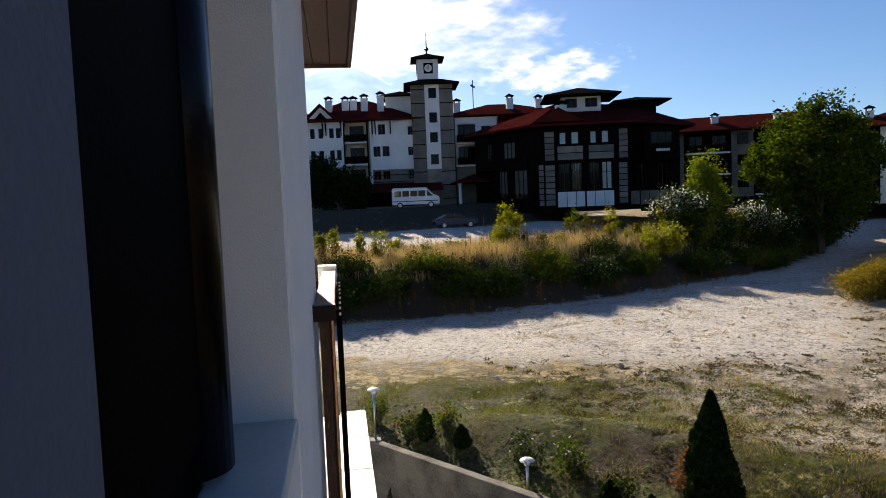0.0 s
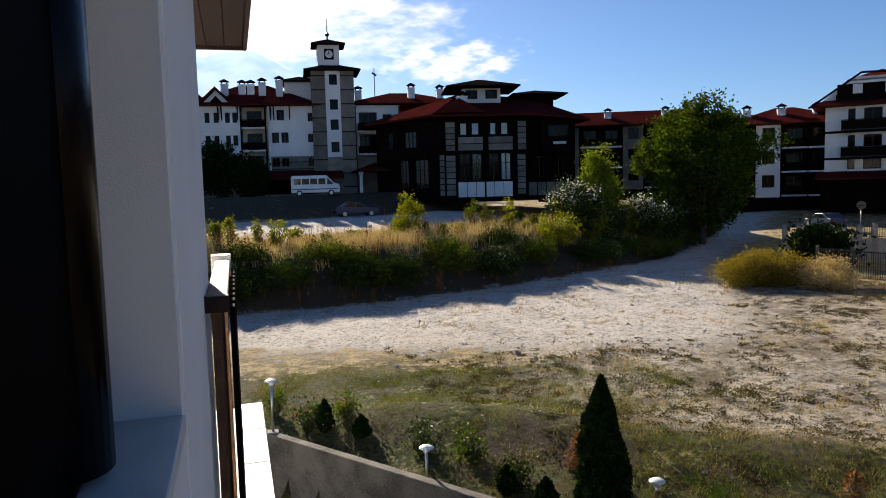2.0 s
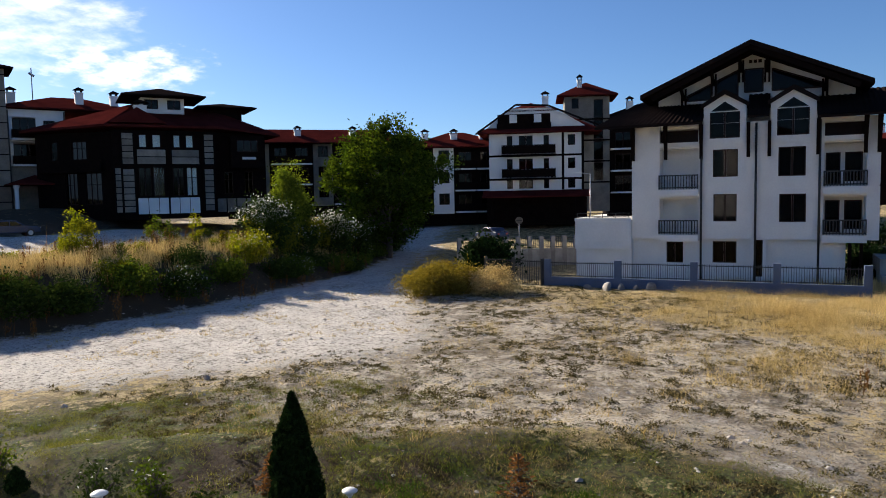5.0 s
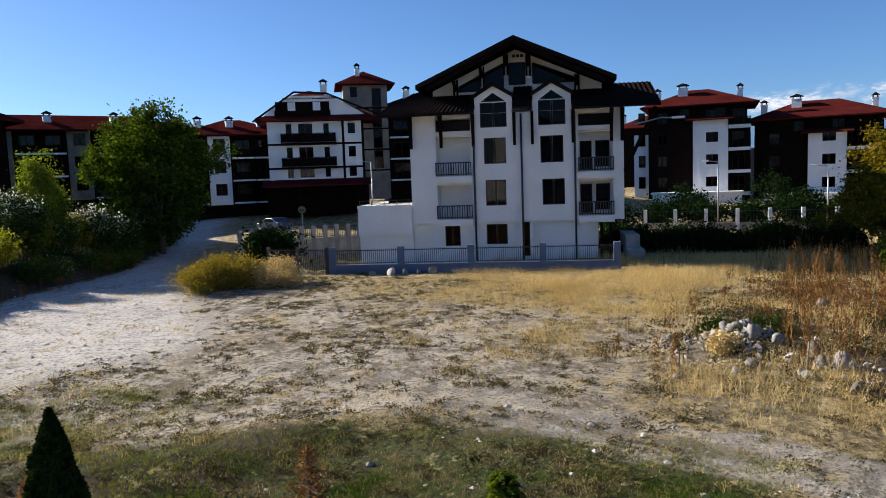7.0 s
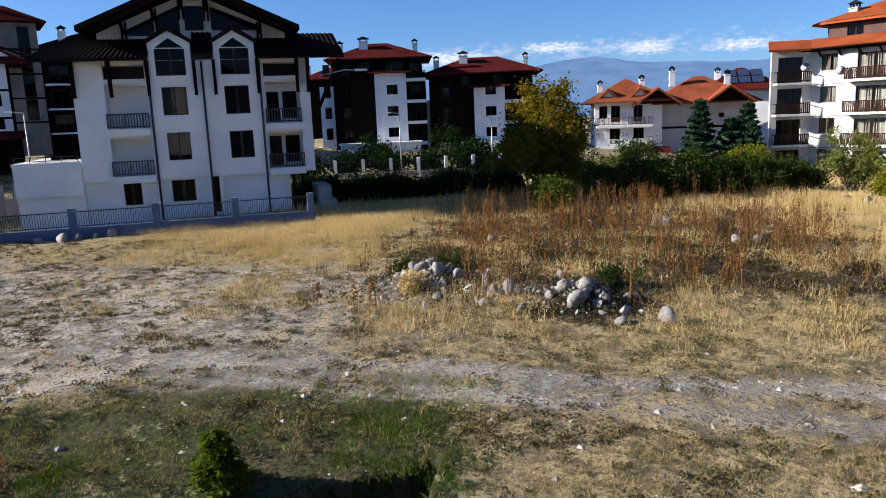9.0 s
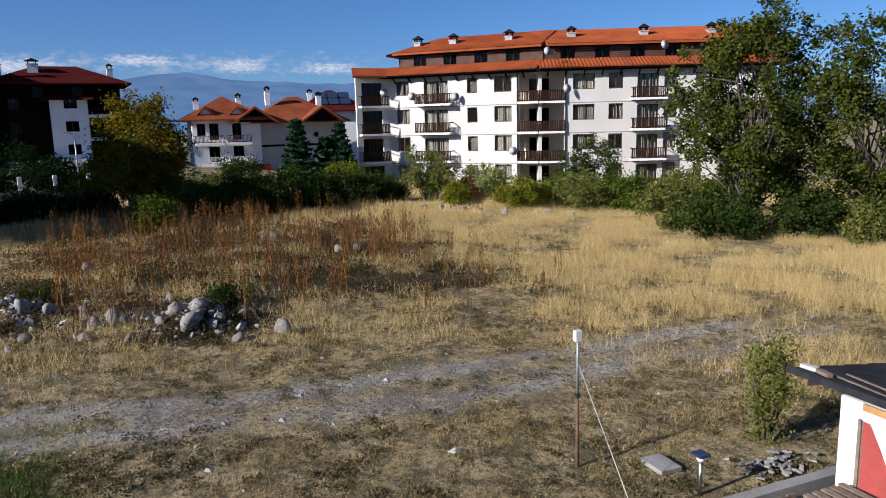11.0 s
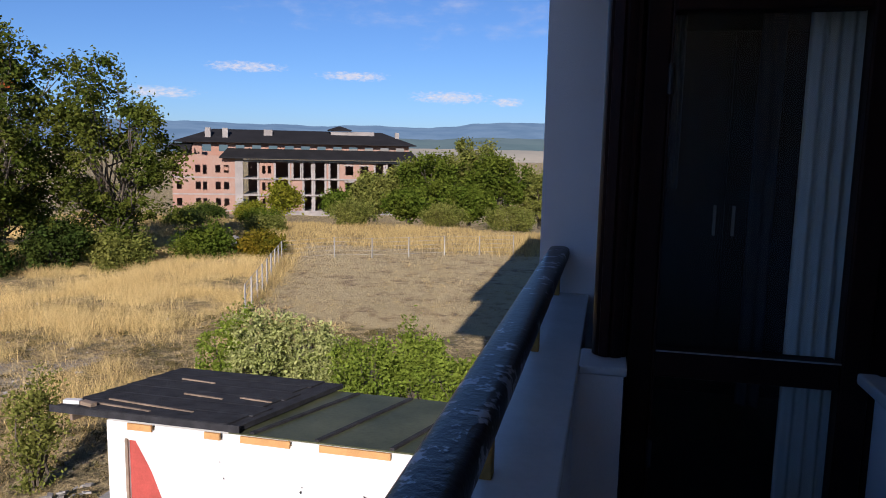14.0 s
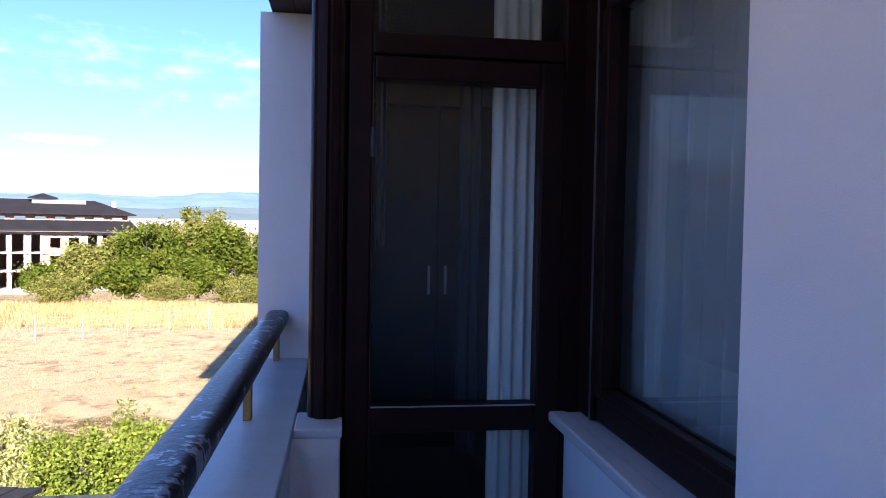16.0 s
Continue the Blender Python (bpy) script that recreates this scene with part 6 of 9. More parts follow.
# ---- dark timber and stone hotel hall ----
def dark_hotel():
    h = thing("hotel", (24.1, 84.7, 5.2), 12, "dark timber and stone hotel hall with broad red roof and lantern", "hotel")
    up = [(2.75, 3.55, 7.3, 8.75), (4.15, 5.05, 7.3, 8.75), (6.4, 7.15, 7.3, 8.75), (7.75, 8.6, 7.3, 8.75)]
    dn = [(2.6, 3.9, 1.8, 5.1), (4.1, 5.3, 1.8, 5.1), (6.2, 7.4, 1.8, 5.1), (7.7, 8.9, 1.8, 5.1)]
    part("wall", Build().wall(0.0, 11.0, -0.8, 9.2, 0, 0.35, up + dn), DARKWOOD, h, "dark timber front")
    # White curtains behind clear panes stand in for sky reflected in the glass.
    for w in up:
        window(h, *w, lights=1, curtain=2, cloth=SHEER, glass=PALEGLASS)
    for i, w in enumerate(dn):
        window(h, *w, lights=2, cross=True, curtain=(1, 0, 2, 1)[i], cloth=SHEER, glass=PALEGLASS if i % 2 else GLASS)
    for x0, x1, z0, z1 in ((0.9, 2.1, 5.4, 8.9), (2.5, 5.5, 5.4, 7.1), (6.2, 9.15, 5.4, 7.1), (9.8, 10.8, 5.4, 8.9), (0.9, 2.1, 0.0, 4.9), (9.6, 10.7, 0.0, 4.9), (0.2, 0.75, 0.0, 5.0)):
        n = max(1, round((z1 - z0) / 0.75))
        for i in range(n):
            part("stone_panel", Build().box(x0, x1, -0.06, -0.004, z0 + (z1 - z0) * i / n + 0.05, z0 + (z1 - z0) * (i + 1) / n - 0.05), STONE, h)
    for i in range(6):
        part("white_panel", Build().box(2.4 + 1.12 * i, 3.45 + 1.12 * i, -0.08, -0.005, -0.2, 1.6), PAINT, h, "white panel below the windows")
    part("beam", Build().box(-0.2, 11.2, -0.14, -0.09, 5.0, 5.3).box(-0.2, 11.2, -0.14, -0.09, 8.9, 9.15), DARKWOOD, h)
    for x in (-0.02, 0.78, 2.18, 5.62, 9.2, 9.5, 10.8):
        part("timber_post", Build().box(x, x + 0.2, -0.13, -0.066, -0.6, 9.0), DARKWOOD, h)
    for x in (3.9, 7.4):
        part("timber_post", Build().box(x, x + 0.16, -0.128, -0.082, 1.65, 5.0), DARKWOOD, h)
    part("sign", Build().box(14.1, 15.7, -0.24, -0.205, 6.0, 6.3), SILL, h, "pale sign board with a plain bar")
    # right part with bay
    part("wall", Build().wall(11.0, 17.2, -0.8, 9.2, 1.2, 1.5, [(12.2, 13.2, 2.0, 4.6), (14.6, 15.6, 2.0, 4.6)]).box(16.9, 17.2, 1.5, 14, -0.8, 9.2), DARKWOOD, h)
    part("bay", Build().wall(12.8, 16.6, 5.0, 8.8, -0.2, 0.0, [(13.5, 16.0, 6.9, 8.3)]).box(12.8, 16.6, 0.0, 1.2, 5.0, 5.2).box(12.8, 13.0, 0, 1.2, 5.2, 8.8).box(16.4, 16.6, 0, 1.2, 5.2, 8.8), DARKWOOD, h)
    window(h, 13.5, 16.0, 6.9, 8.3, y=-0.12, lights=3)
    window(h, 12.2, 13.2, 2.0, 4.6, y=1.3, cross=True)
    window(h, 14.6, 15.6, 2.0, 4.6, y=1.3, cross=True)
    for i in range(5):
        part("stone_panel", Build().box(11.3 + 1.15 * i, 12.3 + 1.15 * i, 1.12, 1.19, -0.2, 1.4), STONE, h)
    # left wing that runs back
    wg = new("wing")
    wg.empty_display_size = 0.2
    wg.parent = h
    wg.rotation_euler = (0, 0, radians(-38))
    lw = [(-7.6, -6.8, 5.2, 8.0), (-5.0, -3.2, 6.0, 8.0), (-6.0, -4.5, 1.0, 4.5), (-3.5, -1.5, 1.0, 4.5)]
    part("wall", Build().wall(-9.5, 0.0, -0.8, 9.0, 0.0, 0.3, lw), DARKWOOD, wg)
    for w in lw:
        window(wg, *w, lights=3 if w[1] - w[0] > 1.4 else 1, cross=True)
    part("balcony_front", Build().box(-8.5, -1.0, -0.9, -0.7, 4.6, 5.9).box(-8.5, -1.0, -0.7, 0, 4.5, 4.7), DARKWOOD, wg)
    # roof: broad hips
    ez = 9.3
    pts = [(-9.0, 5.5, ez), (-0.8, -1.2, ez + 0.4), (11.5, -1.2, ez + 0.4), (19.0, 0.8, ez - 0.2), (19.0, 15, ez), (-9.0, 15, ez), (3.5, 6.0, 13.0), (12.5, 7.0, 12.4)]
    part("roof", Build().poly(pts + [(p[0], p[1], p[2] - 0.25) for p in pts[:6]], [(0, 1, 6), (1, 2, 7, 6), (2, 3, 7), (3, 4, 7), (4, 5, 6, 7), (5, 0, 6), (0, 8, 9, 1), (1, 9, 10, 2), (2, 10, 11, 3), (3, 11, 12, 4), (4, 12, 13, 5), (5, 13, 8, 0), (13, 12, 11, 10, 9, 8)]), REDTILE, h, "broad dark red roof")
    part("gablet", Build().prism([(-0.4, 9.9), (5.6, 9.9), (2.6, 11.6)], -1.3, 2.5), REDTILE, h)
    chimney(h, 3.2, 1.6, 10.6, 1.3, 1.4)
    part("lantern", Build().wall(3.5, 8.3, 11.5, 13.3, 3.5, 3.7, [(3.9, 5.4, 12.0, 13.1), (6.4, 7.9, 12.0, 13.1)]).box(3.5, 3.7, 3.7, 8, 11.5, 13.3).box(8.1, 8.3, 3.7, 8, 11.5, 13.3).box(3.7, 8.1, 7.8, 8, 11.5, 13.3), PAINT, h)
    window(h, 3.9, 5.4, 12.0, 13.1, y=3.55)
    window(h, 6.4, 7.9, 12.0, 13.1, y=3.55)
    part("lantern_roof", hip(Build(), 3.3, 8.5, 3.3, 8.2, 13.3, 1.4, 2.0), DARKTILE, h)
    part("lantern", Build().box(11.6, 15.6, 6, 10, 11.0, 12.6), DARKWOOD, h)
    part("lantern_roof", hip(Build(), 11.4, 15.8, 5.8, 10.2, 12.6, 0.9, 1.4), DARKTILE, h)
    part("wall", Build().box(-0.1, 0.2, 0.35, 14, -0.8, 9.2).box(0.2, 16.9, 13.7, 14, -0.8, 9.2), DARKWOOD, h)
    return h


dark_hotel()


# ---- rear wings of the hotel, behind the walnut tree ----
def rear_wing(x, y, z, turn, wide, label, floors=3, white=True):
    h = thing("hotel_wing", (x, y, z), turn, label, "hotel")
    wins = [(0.8 + 2.9 * i, 2.2 + 2.9 * i, 1.2 + 2.85 * k, 2.7 + 2.85 * k) for i in range(int(wide / 2.9)) for k in range(floors)]
    shell(h, 0, wide, 11, -1.5, 2.9 * floors, [], DARKWOOD, y=1.2)
    for i in range(0, int(wide / 2.9)):
        zone = (2.9 * i + 0.1, 2.9 * i + 2.8)
        mine = [w for w in wins if zone[0] <= w[0] < zone[1]]
        if i % 3 == 1:
            part("wall", Build().wall(zone[0], zone[1], 0, 2.9 * floors, 0.9, 1.19, mine), PAINT if white else STONE, h)
            for w in mine:
                window(h, *w, y=1.0, cross=True)
        else:
            for k in range(floors):
                balcony(h, zone[0], zone[1], 0.3 + 2.85 * k, depth=0.9, y=1.19, rail=DARKWOOD, solidrail=True)
                window(h, zone[0] + 0.5, zone[1] - 0.5, 0.4 + 2.85 * k, 2.5 + 2.85 * k, y=1.11, lights=2, name="door")
    part("roof", hip(Build(), 0, wide, 0.2, 11, 2.9 * floors, 2.4, 1.0), REDTILE, h)
    part("upper_wall", Build().box(2, wide - 2, 4, 9, 2.9 * floors, 2.9 * floors + 1.6), DARKWOOD, h)
    for i in range(3):
        chimney(h, 2.0 + wide * 0.3 * i, 2.6, 2.9 * floors + 0.9, 0.9, 1.0)


rear_wing(41.0, 93.5, 5.3, 24, 26.0, "dark hotel wing with balconies and red roof", white=False)
rear_wing(58.5, 75.5, 4.0, 36, 13.0, "hotel wing with white wall panels and dark roof")
rear_wing(-22.0, 102.0, 5.0, 0, 12.0, "white hotel wing beyond the car park")
# ---- plants ----
def leaf_mesh(name, pts, size, material, flat=0.0, stretch=1.5, rng=None):
    """Many small leaves, each a four-cornered blade, at the given points."""
    n = len(pts)
    u = rng.normal(size=(n, 3))
    u[:, 2] *= 1 - flat
    u /= np.linalg.norm(u, axis=1, keepdims=True) + 1e-9
    w = rng.normal(size=(n, 3))
    v = np.cross(u, w)
    v /= np.linalg.norm(v, axis=1, keepdims=True) + 1e-9
    s = size * rng.uniform(0.6, 1.35, (n, 1))
    p = np.stack([pts - u * s * stretch * 0.5, pts + v * s * 0.42 - u * s * 0.05, pts + u * s * stretch * 0.5, pts - v * s * 0.42 - u * s * 0.05], axis=1).reshape(-1, 3)
    return quads(name, p, n, 4, material)


def quads(name, p, n, k, material):
    me = bpy.data.meshes.new(name)
    me.vertices.add(n * k)
    me.vertices.foreach_set("co", p.astype(np.float32).ravel())
    me.loops.add(n * k)
    me.loops.foreach_set("vertex_index", np.arange(n * k, dtype=np.int32))
    me.polygons.add(n)
    me.polygons.foreach_set("loop_start", np.arange(0, n * k, k, dtype=np.int32))
    me.materials.append(material)
    me.update(calc_edges=True)
    return me


def put(name, me, parent=None, label=""):
    ob = new(name, me)
    if parent:
        ob.parent = parent
    if label:
        ob["label"] = label
    return ob


def crown_points(rng, rx, ry, rz, clumps, per, spread, gap=0.15, low=-1.0):
    """Clumps of leaves spread through an uneven ellipsoid, with gaps."""
    cs = []
    off = rng.uniform(0, 50, 3)
    while len(cs) < clumps:
        d = rng.normal(size=3)
        d /= np.linalg.norm(d)
        r = rng.uniform(0.25, 1.0) ** 0.45
        bump = 0.82 + 0.42 * noise.noise(tuple(d * 1.7 + off))
        if d[2] * r < low or noise.noise(tuple(d * r * 2.6 + off + 9)) < gap - 0.55:
            continue
        cs.append(d * r * bump * np.array([rx, ry, rz]))
    cs = np.array(cs)
    pts = np.repeat(cs, per, axis=0) + rng.normal(size=(clumps * per, 3)) * spread * rng.uniform(0.5, 1.3, (clumps, 1)).repeat(per, axis=0)
    return cs, pts


def limb(b, p, q, r, rng, bend=0.12, n=4):
    p, q = Vector(p), Vector(q)
    last = p
    for i in range(1, n + 1):
        t = i / n
        c = p.lerp(q, t) + Vector(rng.normal(size=3)) * bend * (q - p).length * t * (1 - t) * 2 + Vector((0, 0, 0.12 * (q - p).length * math.sin(math.pi * t) * 0.5))
        b.tube(last, c, r * (1 - 0.8 * (i - 1) / n), r * (1 - 0.8 * t), 6)
        last = c


def tree(name, x, y, height, rx, base, label, leaf, seed, clumps=260, per=45, size=0.22, spread=0.55, ry=None, trunk=0.22, stems=1, gap=0.15, z=None):
    rng = np.random.default_rng(seed)
    g = ground_z(x, y) - 0.1 if z is None else z
    t = thing(name, (x, y, g), 0, label, "tree")
    rz = (height - base) / 2
    mid = np.array([0, 0, base + rz])
    cs, pts = crown_points(rng, rx, ry or rx, rz, clumps, per, spread, gap)
    b = Build()
    for s in range(stems):
        foot = Vector((rng.normal() * 0.25 * (stems - 1), rng.normal() * 0.25 * (stems - 1), 0))
        top = Vector((rng.normal() * rx * 0.25 * (stems > 1), rng.normal() * rx * 0.25 * (stems > 1), base + rz * 1.3))
        limb(b, foot, top, trunk, rng, 0.05, 6)
        for c in cs[s::stems][:: max(1, len(cs) // (26 * stems))]:
            end = Vector(c + mid)
            k = rng.uniform(0.35, 0.75) * min(1.0, max(0.25, (end.z - base * 0.4) / height))
            limb(b, foot.lerp(top, k), end, trunk * 0.32, rng)
    part("trunk", b, BARK, t, "grey-brown trunk and limbs", smooth=True)
    put("crown", leaf_mesh("crown", pts + mid, size, leaf, 0.3, rng=rng), t, "")
    return t


def bush(name, x, y, height, rx, label, leaf, seed, clumps=60, per=40, size=0.12, spread=0.3, ry=None, z=None, category="bush", gap=0.1, heads=None, headn=0):
    rng = np.random.default_rng(seed)
    g = ground_z(x, y) - 0.05 if z is None else z
    t = thing(name, (x, y, g), 0, label, category)
    cs, pts = crown_points(rng, rx, ry or rx, height * 0.55, clumps, per, spread, gap)
    mid = np.array([0, 0, height * 0.5])
    pts = pts + mid
    pts[:, 2] = np.abs(pts[:, 2])
    b = Build()
    for c in cs[:: max(1, clumps // 14)]:
        limb(b, (c[0] * 0.2, c[1] * 0.2, 0), Vector(c + mid), 0.035, rng, 0.1, 3)
    part("woody_base", b, BARK, t)["kind"] = "stuff"
    put("foliage", leaf_mesh("foliage", pts, size, leaf, 0.2, rng=rng), t)
    if heads:
        top = cs[cs[:, 2] > 0.1 * height] + mid
        if len(top):
            hp = np.repeat(top, headn, axis=0) + rng.normal(size=(len(top) * headn, 3)) * spread * 0.8
            put("bloom", leaf_mesh("bloom", hp, size * 0.8, heads, 0.2, rng=rng), t, "pale fluffy heads")["kind"] = "stuff"
    return t


def spindle(name, x, y, height, r, label, leaf, seed, n=9000, size=0.07, z=None, category="tree", point=1.6):
    """A narrow upright conifer: dense at its skin, pointed."""
    rng = np.random.default_rng(seed)
    g = ground_z(x, y) - 0.05 if z is None else z
    t = thing(name, (x, y, g), 0, label, category)
    h = rng.uniform(0, 1, n) ** 0.85
    prof = np.minimum(1.0, 4 * h + 0.35) * (1 - h ** point)
    a = rng.uniform(0, 2 * math.pi, n)
    lob = 1 + 0.16 * np.sin(a * 3 + h * 9) + 0.12 * np.sin(a * 7 - h * 23)
    rr = r * prof * lob * rng.uniform(0.55, 1.03, n) ** 0.5
    pts = np.stack([rr * np.cos(a), rr * np.sin(a), h * height + 0.05], axis=1)
    part("trunk", Build().tube((0, 0, 0), (0, 0, height * 0.9), 0.05 * height / 3, 0.01, 7), BARK, t)
    put("foliage", leaf_mesh("foliage", pts, size, leaf, -0.6, 2.2, rng), t)
    return t


def fir(name, x, y, height, r, label, leaf, seed, z=None, per=60, size=0.09, tiers=11):
    """A young fir: tiers of drooping boughs."""
    rng = np.random.default_rng(seed)
    g = ground_z(x, y) - 0.05 if z is None else z
    t = thing(name, (x, y, g), 0, label, "tree")
    b = Build().tube((0, 0, 0), (0, 0, height), 0.02 * height + 0.01, 0.006, 7)
    pts = []
    for k in range(tiers):
        h = height * (0.06 + 0.9 * k / tiers)
        L = r * (1 - k / tiers) ** 0.8 + 0.05
        for i in range(9):
            a = rng.uniform(0, 2 * math.pi)
            tip = Vector((L * math.cos(a), L * math.sin(a), h + L * 0.12))
            b.tube((0, 0, h), tip, 0.012, 0.004, 4)
            s = rng.uniform(0.1, 1, (per, 1))
            pts.append(np.array([0, 0, h]) * (1 - s) + np.array(tip) * s + rng.normal(size=(per, 3)) * 0.045 * (1 + L) * np.array([1, 1, 0.5]))
    part("trunk", b, BARK, t)
    put("needles", leaf_mesh("needles", np.concatenate(pts), size, leaf, 0.4, 2.4, rng), t)
    return t


# trees
LEAFTREE = leaf_mat("deep_green_leaves", (0.036, 0.058, 0.009), (0.088, 0.095, 0.018), 0.22)
LEAFWILLOW = leaf_mat("fresh_willow_leaves", (0.10, 0.145, 0.018), (0.15, 0.17, 0.026), 0.42)
LEAFWALNUT = leaf_mat("walnut_leaves", (0.026, 0.048, 0.006), (0.06, 0.082, 0.012), 0.32, 0.5, 1.5)
tree("walnut_tree", 41.0, 56.6, 13.6, 6.6, 1.6, "broad green walnut tree beside the gravel road", LEAFWALNUT, 11, 270, 160, 0.21, 0.46, trunk=0.35, gap=0.36)
tree("cherry_tree", 29.4, -29.6, 13.0, 4.8, 0.3, "tall loose green tree among bushes beside the dry field", LEAFTREE, 12, 270, 120, 0.14, 0.30, trunk=0.2, stems=3, gap=0.44)
tree("cherry_tree", 25.2, -33.4, 10.8, 3.9, 0.3, "slender dark green tree beside a larger one", LEAFTREE, 13, 175, 120, 0.13, 0.26, trunk=0.18, stems=2, gap=0.42)
tree("maple_tree", 51.7, 0.6, 8.7, 3.5, 0.6, "young tree with leaves turning yellow and orange", LEAFAUTUMN, 14, 280, 95, 0.14, 0.32, trunk=0.14, stems=3, gap=0.28)
for i, (x, y, h, r, lf) in enumerate(((27.4, -73.0, 3.0, 2.4, LEAF), (23.6, -72.0, 5.4, 2.8, LEAFOLIVE), (20.6, -74.9, 7.2, 3.2, LEAFOLIVE), (17.6, -72.0, 7.8, 3.2, LEAF), (14.2, -75.5, 10.0, 3.6, LEAFOLIVE), (10.8, -73.0, 8.4, 3.2, LEAF), (7.0, -78.0, 7.0, 3.4, LEAFOLIVE), (18.4, -66.0, 3.2, 2.6, LEAF), (12.6, -66.5, 3.6, 2.8, LEAF))):
    tree("plum_tree", x, y, h, r, 0.8, "round green tree behind the wire fence", lf, 20 + i, 170, 62, 0.21, 0.36, trunk=0.2)
tree("birch_tree", 46.9, -99.5, 6.0, 2.6, 1.0, "small light green tree before the unfinished building", LEAFLIGHT, 29, 90, 40, 0.3, 0.5)
for i, (x, y, h, r) in enumerate(((70.5, -13.3, 7.4, 2.0), (70.0, -15.9, 5.6, 1.9), (69.7, -17.3, 7.0, 1.9))):
    fir("pine_tree", x, y, h, r, "dense blue-green conifer near the guest house", CONIFER, 31 + i, per=46, size=0.3, tiers=12)
spindle("cypress_tree", 6.08, 11.04, 2.56, 0.44, "dark narrow cypress tree on the slope below the balcony", CYPRESS, 35, 16000, 0.055, point=2.6)
fir("fir_tree", 10.4, 5.5, 1.15, 0.48, "young green fir tree in the grass", LEAF, 36, per=34, size=0.06)
fir("larch_tree", 8.9, 8.4, 1.5, 0.42, "thin young larch with rusty brown needles", LEAFRUST, 37, per=5, size=0.045, tiers=14)
fir("larch_tree", 6.5, 12.6, 0.9, 0.3, "thin rusty sapling on the slope", LEAFRUST, 38, per=10, size=0.05)
bush("broom_bush", 28.1, 33.4, 1.7, 3.2, "broad fuzzy golden-olive bush on the gravel lot", BROOM, 39, 170, 190, 0.07, 0.26, ry=2.4)
bush("broom_bush", 30.4, 31.5, 1.5, 2.0, "dry straw-coloured bush on the gravel lot", DRYGRASS, 40, 80, 190, 0.06, 0.26)
bush("yew_bush", 37.0, 38.5, 2.6, 2.2, "dark green bush beside the driveway gate", CYPRESS, 41, 90, 60, 0.2, 0.4)

# bank of brambles with pale seed heads
rb_rng = random.Random(7)
k = 0
for x in np.arange(-9, 41, 1.9):
    for row in range(2):
        xx = x + rb_rng.uniform(-0.8, 0.8)
        if rb_rng.random() < 0.25 - 0.15 * row:
            continue
        dd = 1.3 + 1.9 * row + rb_rng.uniform(-0.6, 0.6)
        slope = 0.03 + 0.024 * max(0.0, xx)
        yy = bank_line(xx) + dd * math.sqrt(1 + slope * slope)
        big = sm(12, 26, xx)
        if row and big < 0.3 and rb_rng.random() < 0.45:
            continue
        # Leaf colours follow the light: darker on the bank's shaded face, lighter on top.
        bush("bramble", xx, yy, (rb_rng.uniform(0.55, 1.15) + 0.5 * (1 - row) * (1 - big)) * (1.0 - 0.68 * row * (1 - big)) + 1.5 * big * row, rb_rng.uniform(1.1, 1.6) + 0.5 * big, "dark green bramble thicket covering the earth bank", (LEAFDARK, LEAFDARK, LEAF, LEAFLIGHT if row else LEAFDARK)[k % 4], 100 + k, 44, 100, 0.10, 0.30, gap=0.16,
             heads=BLOSSOM if (xx > 11 and k % 3 == 0) else None, headn=12)
        k += 1
for i in range(30):
    x = -8 + 33 * i / 29 + rb_rng.uniform(-0.5, 0.5)
    slope = 0.03 + 0.024 * max(0.0, x)
    y = bank_line(x) + rb_rng.uniform(4.6, 9.0) * math.sqrt(1 + slope * slope)
    h = rb_rng.choice((0.7, 0.9, 1.2, 1.5, 2.0, 2.5))
    if 4.8 < x < 9.6:
        h = min(h, 0.8)
    bush("sapling_bush", x, y, h, h * rb_rng.uniform(0.2, 0.34), "slim yellow-green sapling in dry grass on the bank top", rb_rng.choice((LEAFLIGHT, LEAFLIGHT, LEAF, LEAFAUTUMN)), 200 + i, 22, 46, 0.085, 0.13, gap=0.3)
bush("sapling_bush", -2.4, 43.4, 3.0, 1.15, "leafy green sapling bush on the bank top", LEAF, 241, 60, 70, 0.09, 0.22, gap=0.25)
bush("sapling_bush", 10.9, 45.0, 3.1, 0.95, "yellow-green sapling bush on the bank top", LEAFLIGHT, 240, 60, 70, 0.09, 0.2, gap=0.3)
bush("willow_bush", 27.2, 50.6, 7.2, 1.25, "tall feathery light green willow bush", LEAFWILLOW, 215, 150, 110, 0.10, 0.3, gap=0.3)
bush("willow_bush", 28.8, 52.4, 5.0, 1.5, "feathery green willow bush", LEAF, 216, 90, 100, 0.12, 0.33)
for i, (x, y, h, r) in enumerate(((24.2, 48.3, 3.6, 2.2), (31.5, 51.8, 3.4, 2.2), (35.0, 54.0, 3.2, 2.3), (38.6, 58.5, 3.0, 2.2), (43.8, 61.5, 2.6, 2.0))):
    bush("clematis_thicket", x, y, h, r, "dark thicket overgrown with white seed heads", LEAFDARK, 220 + i, 90, 90, 0.13, 0.4, heads=BLOSSOM, headn=48 if i < 2 else 14)

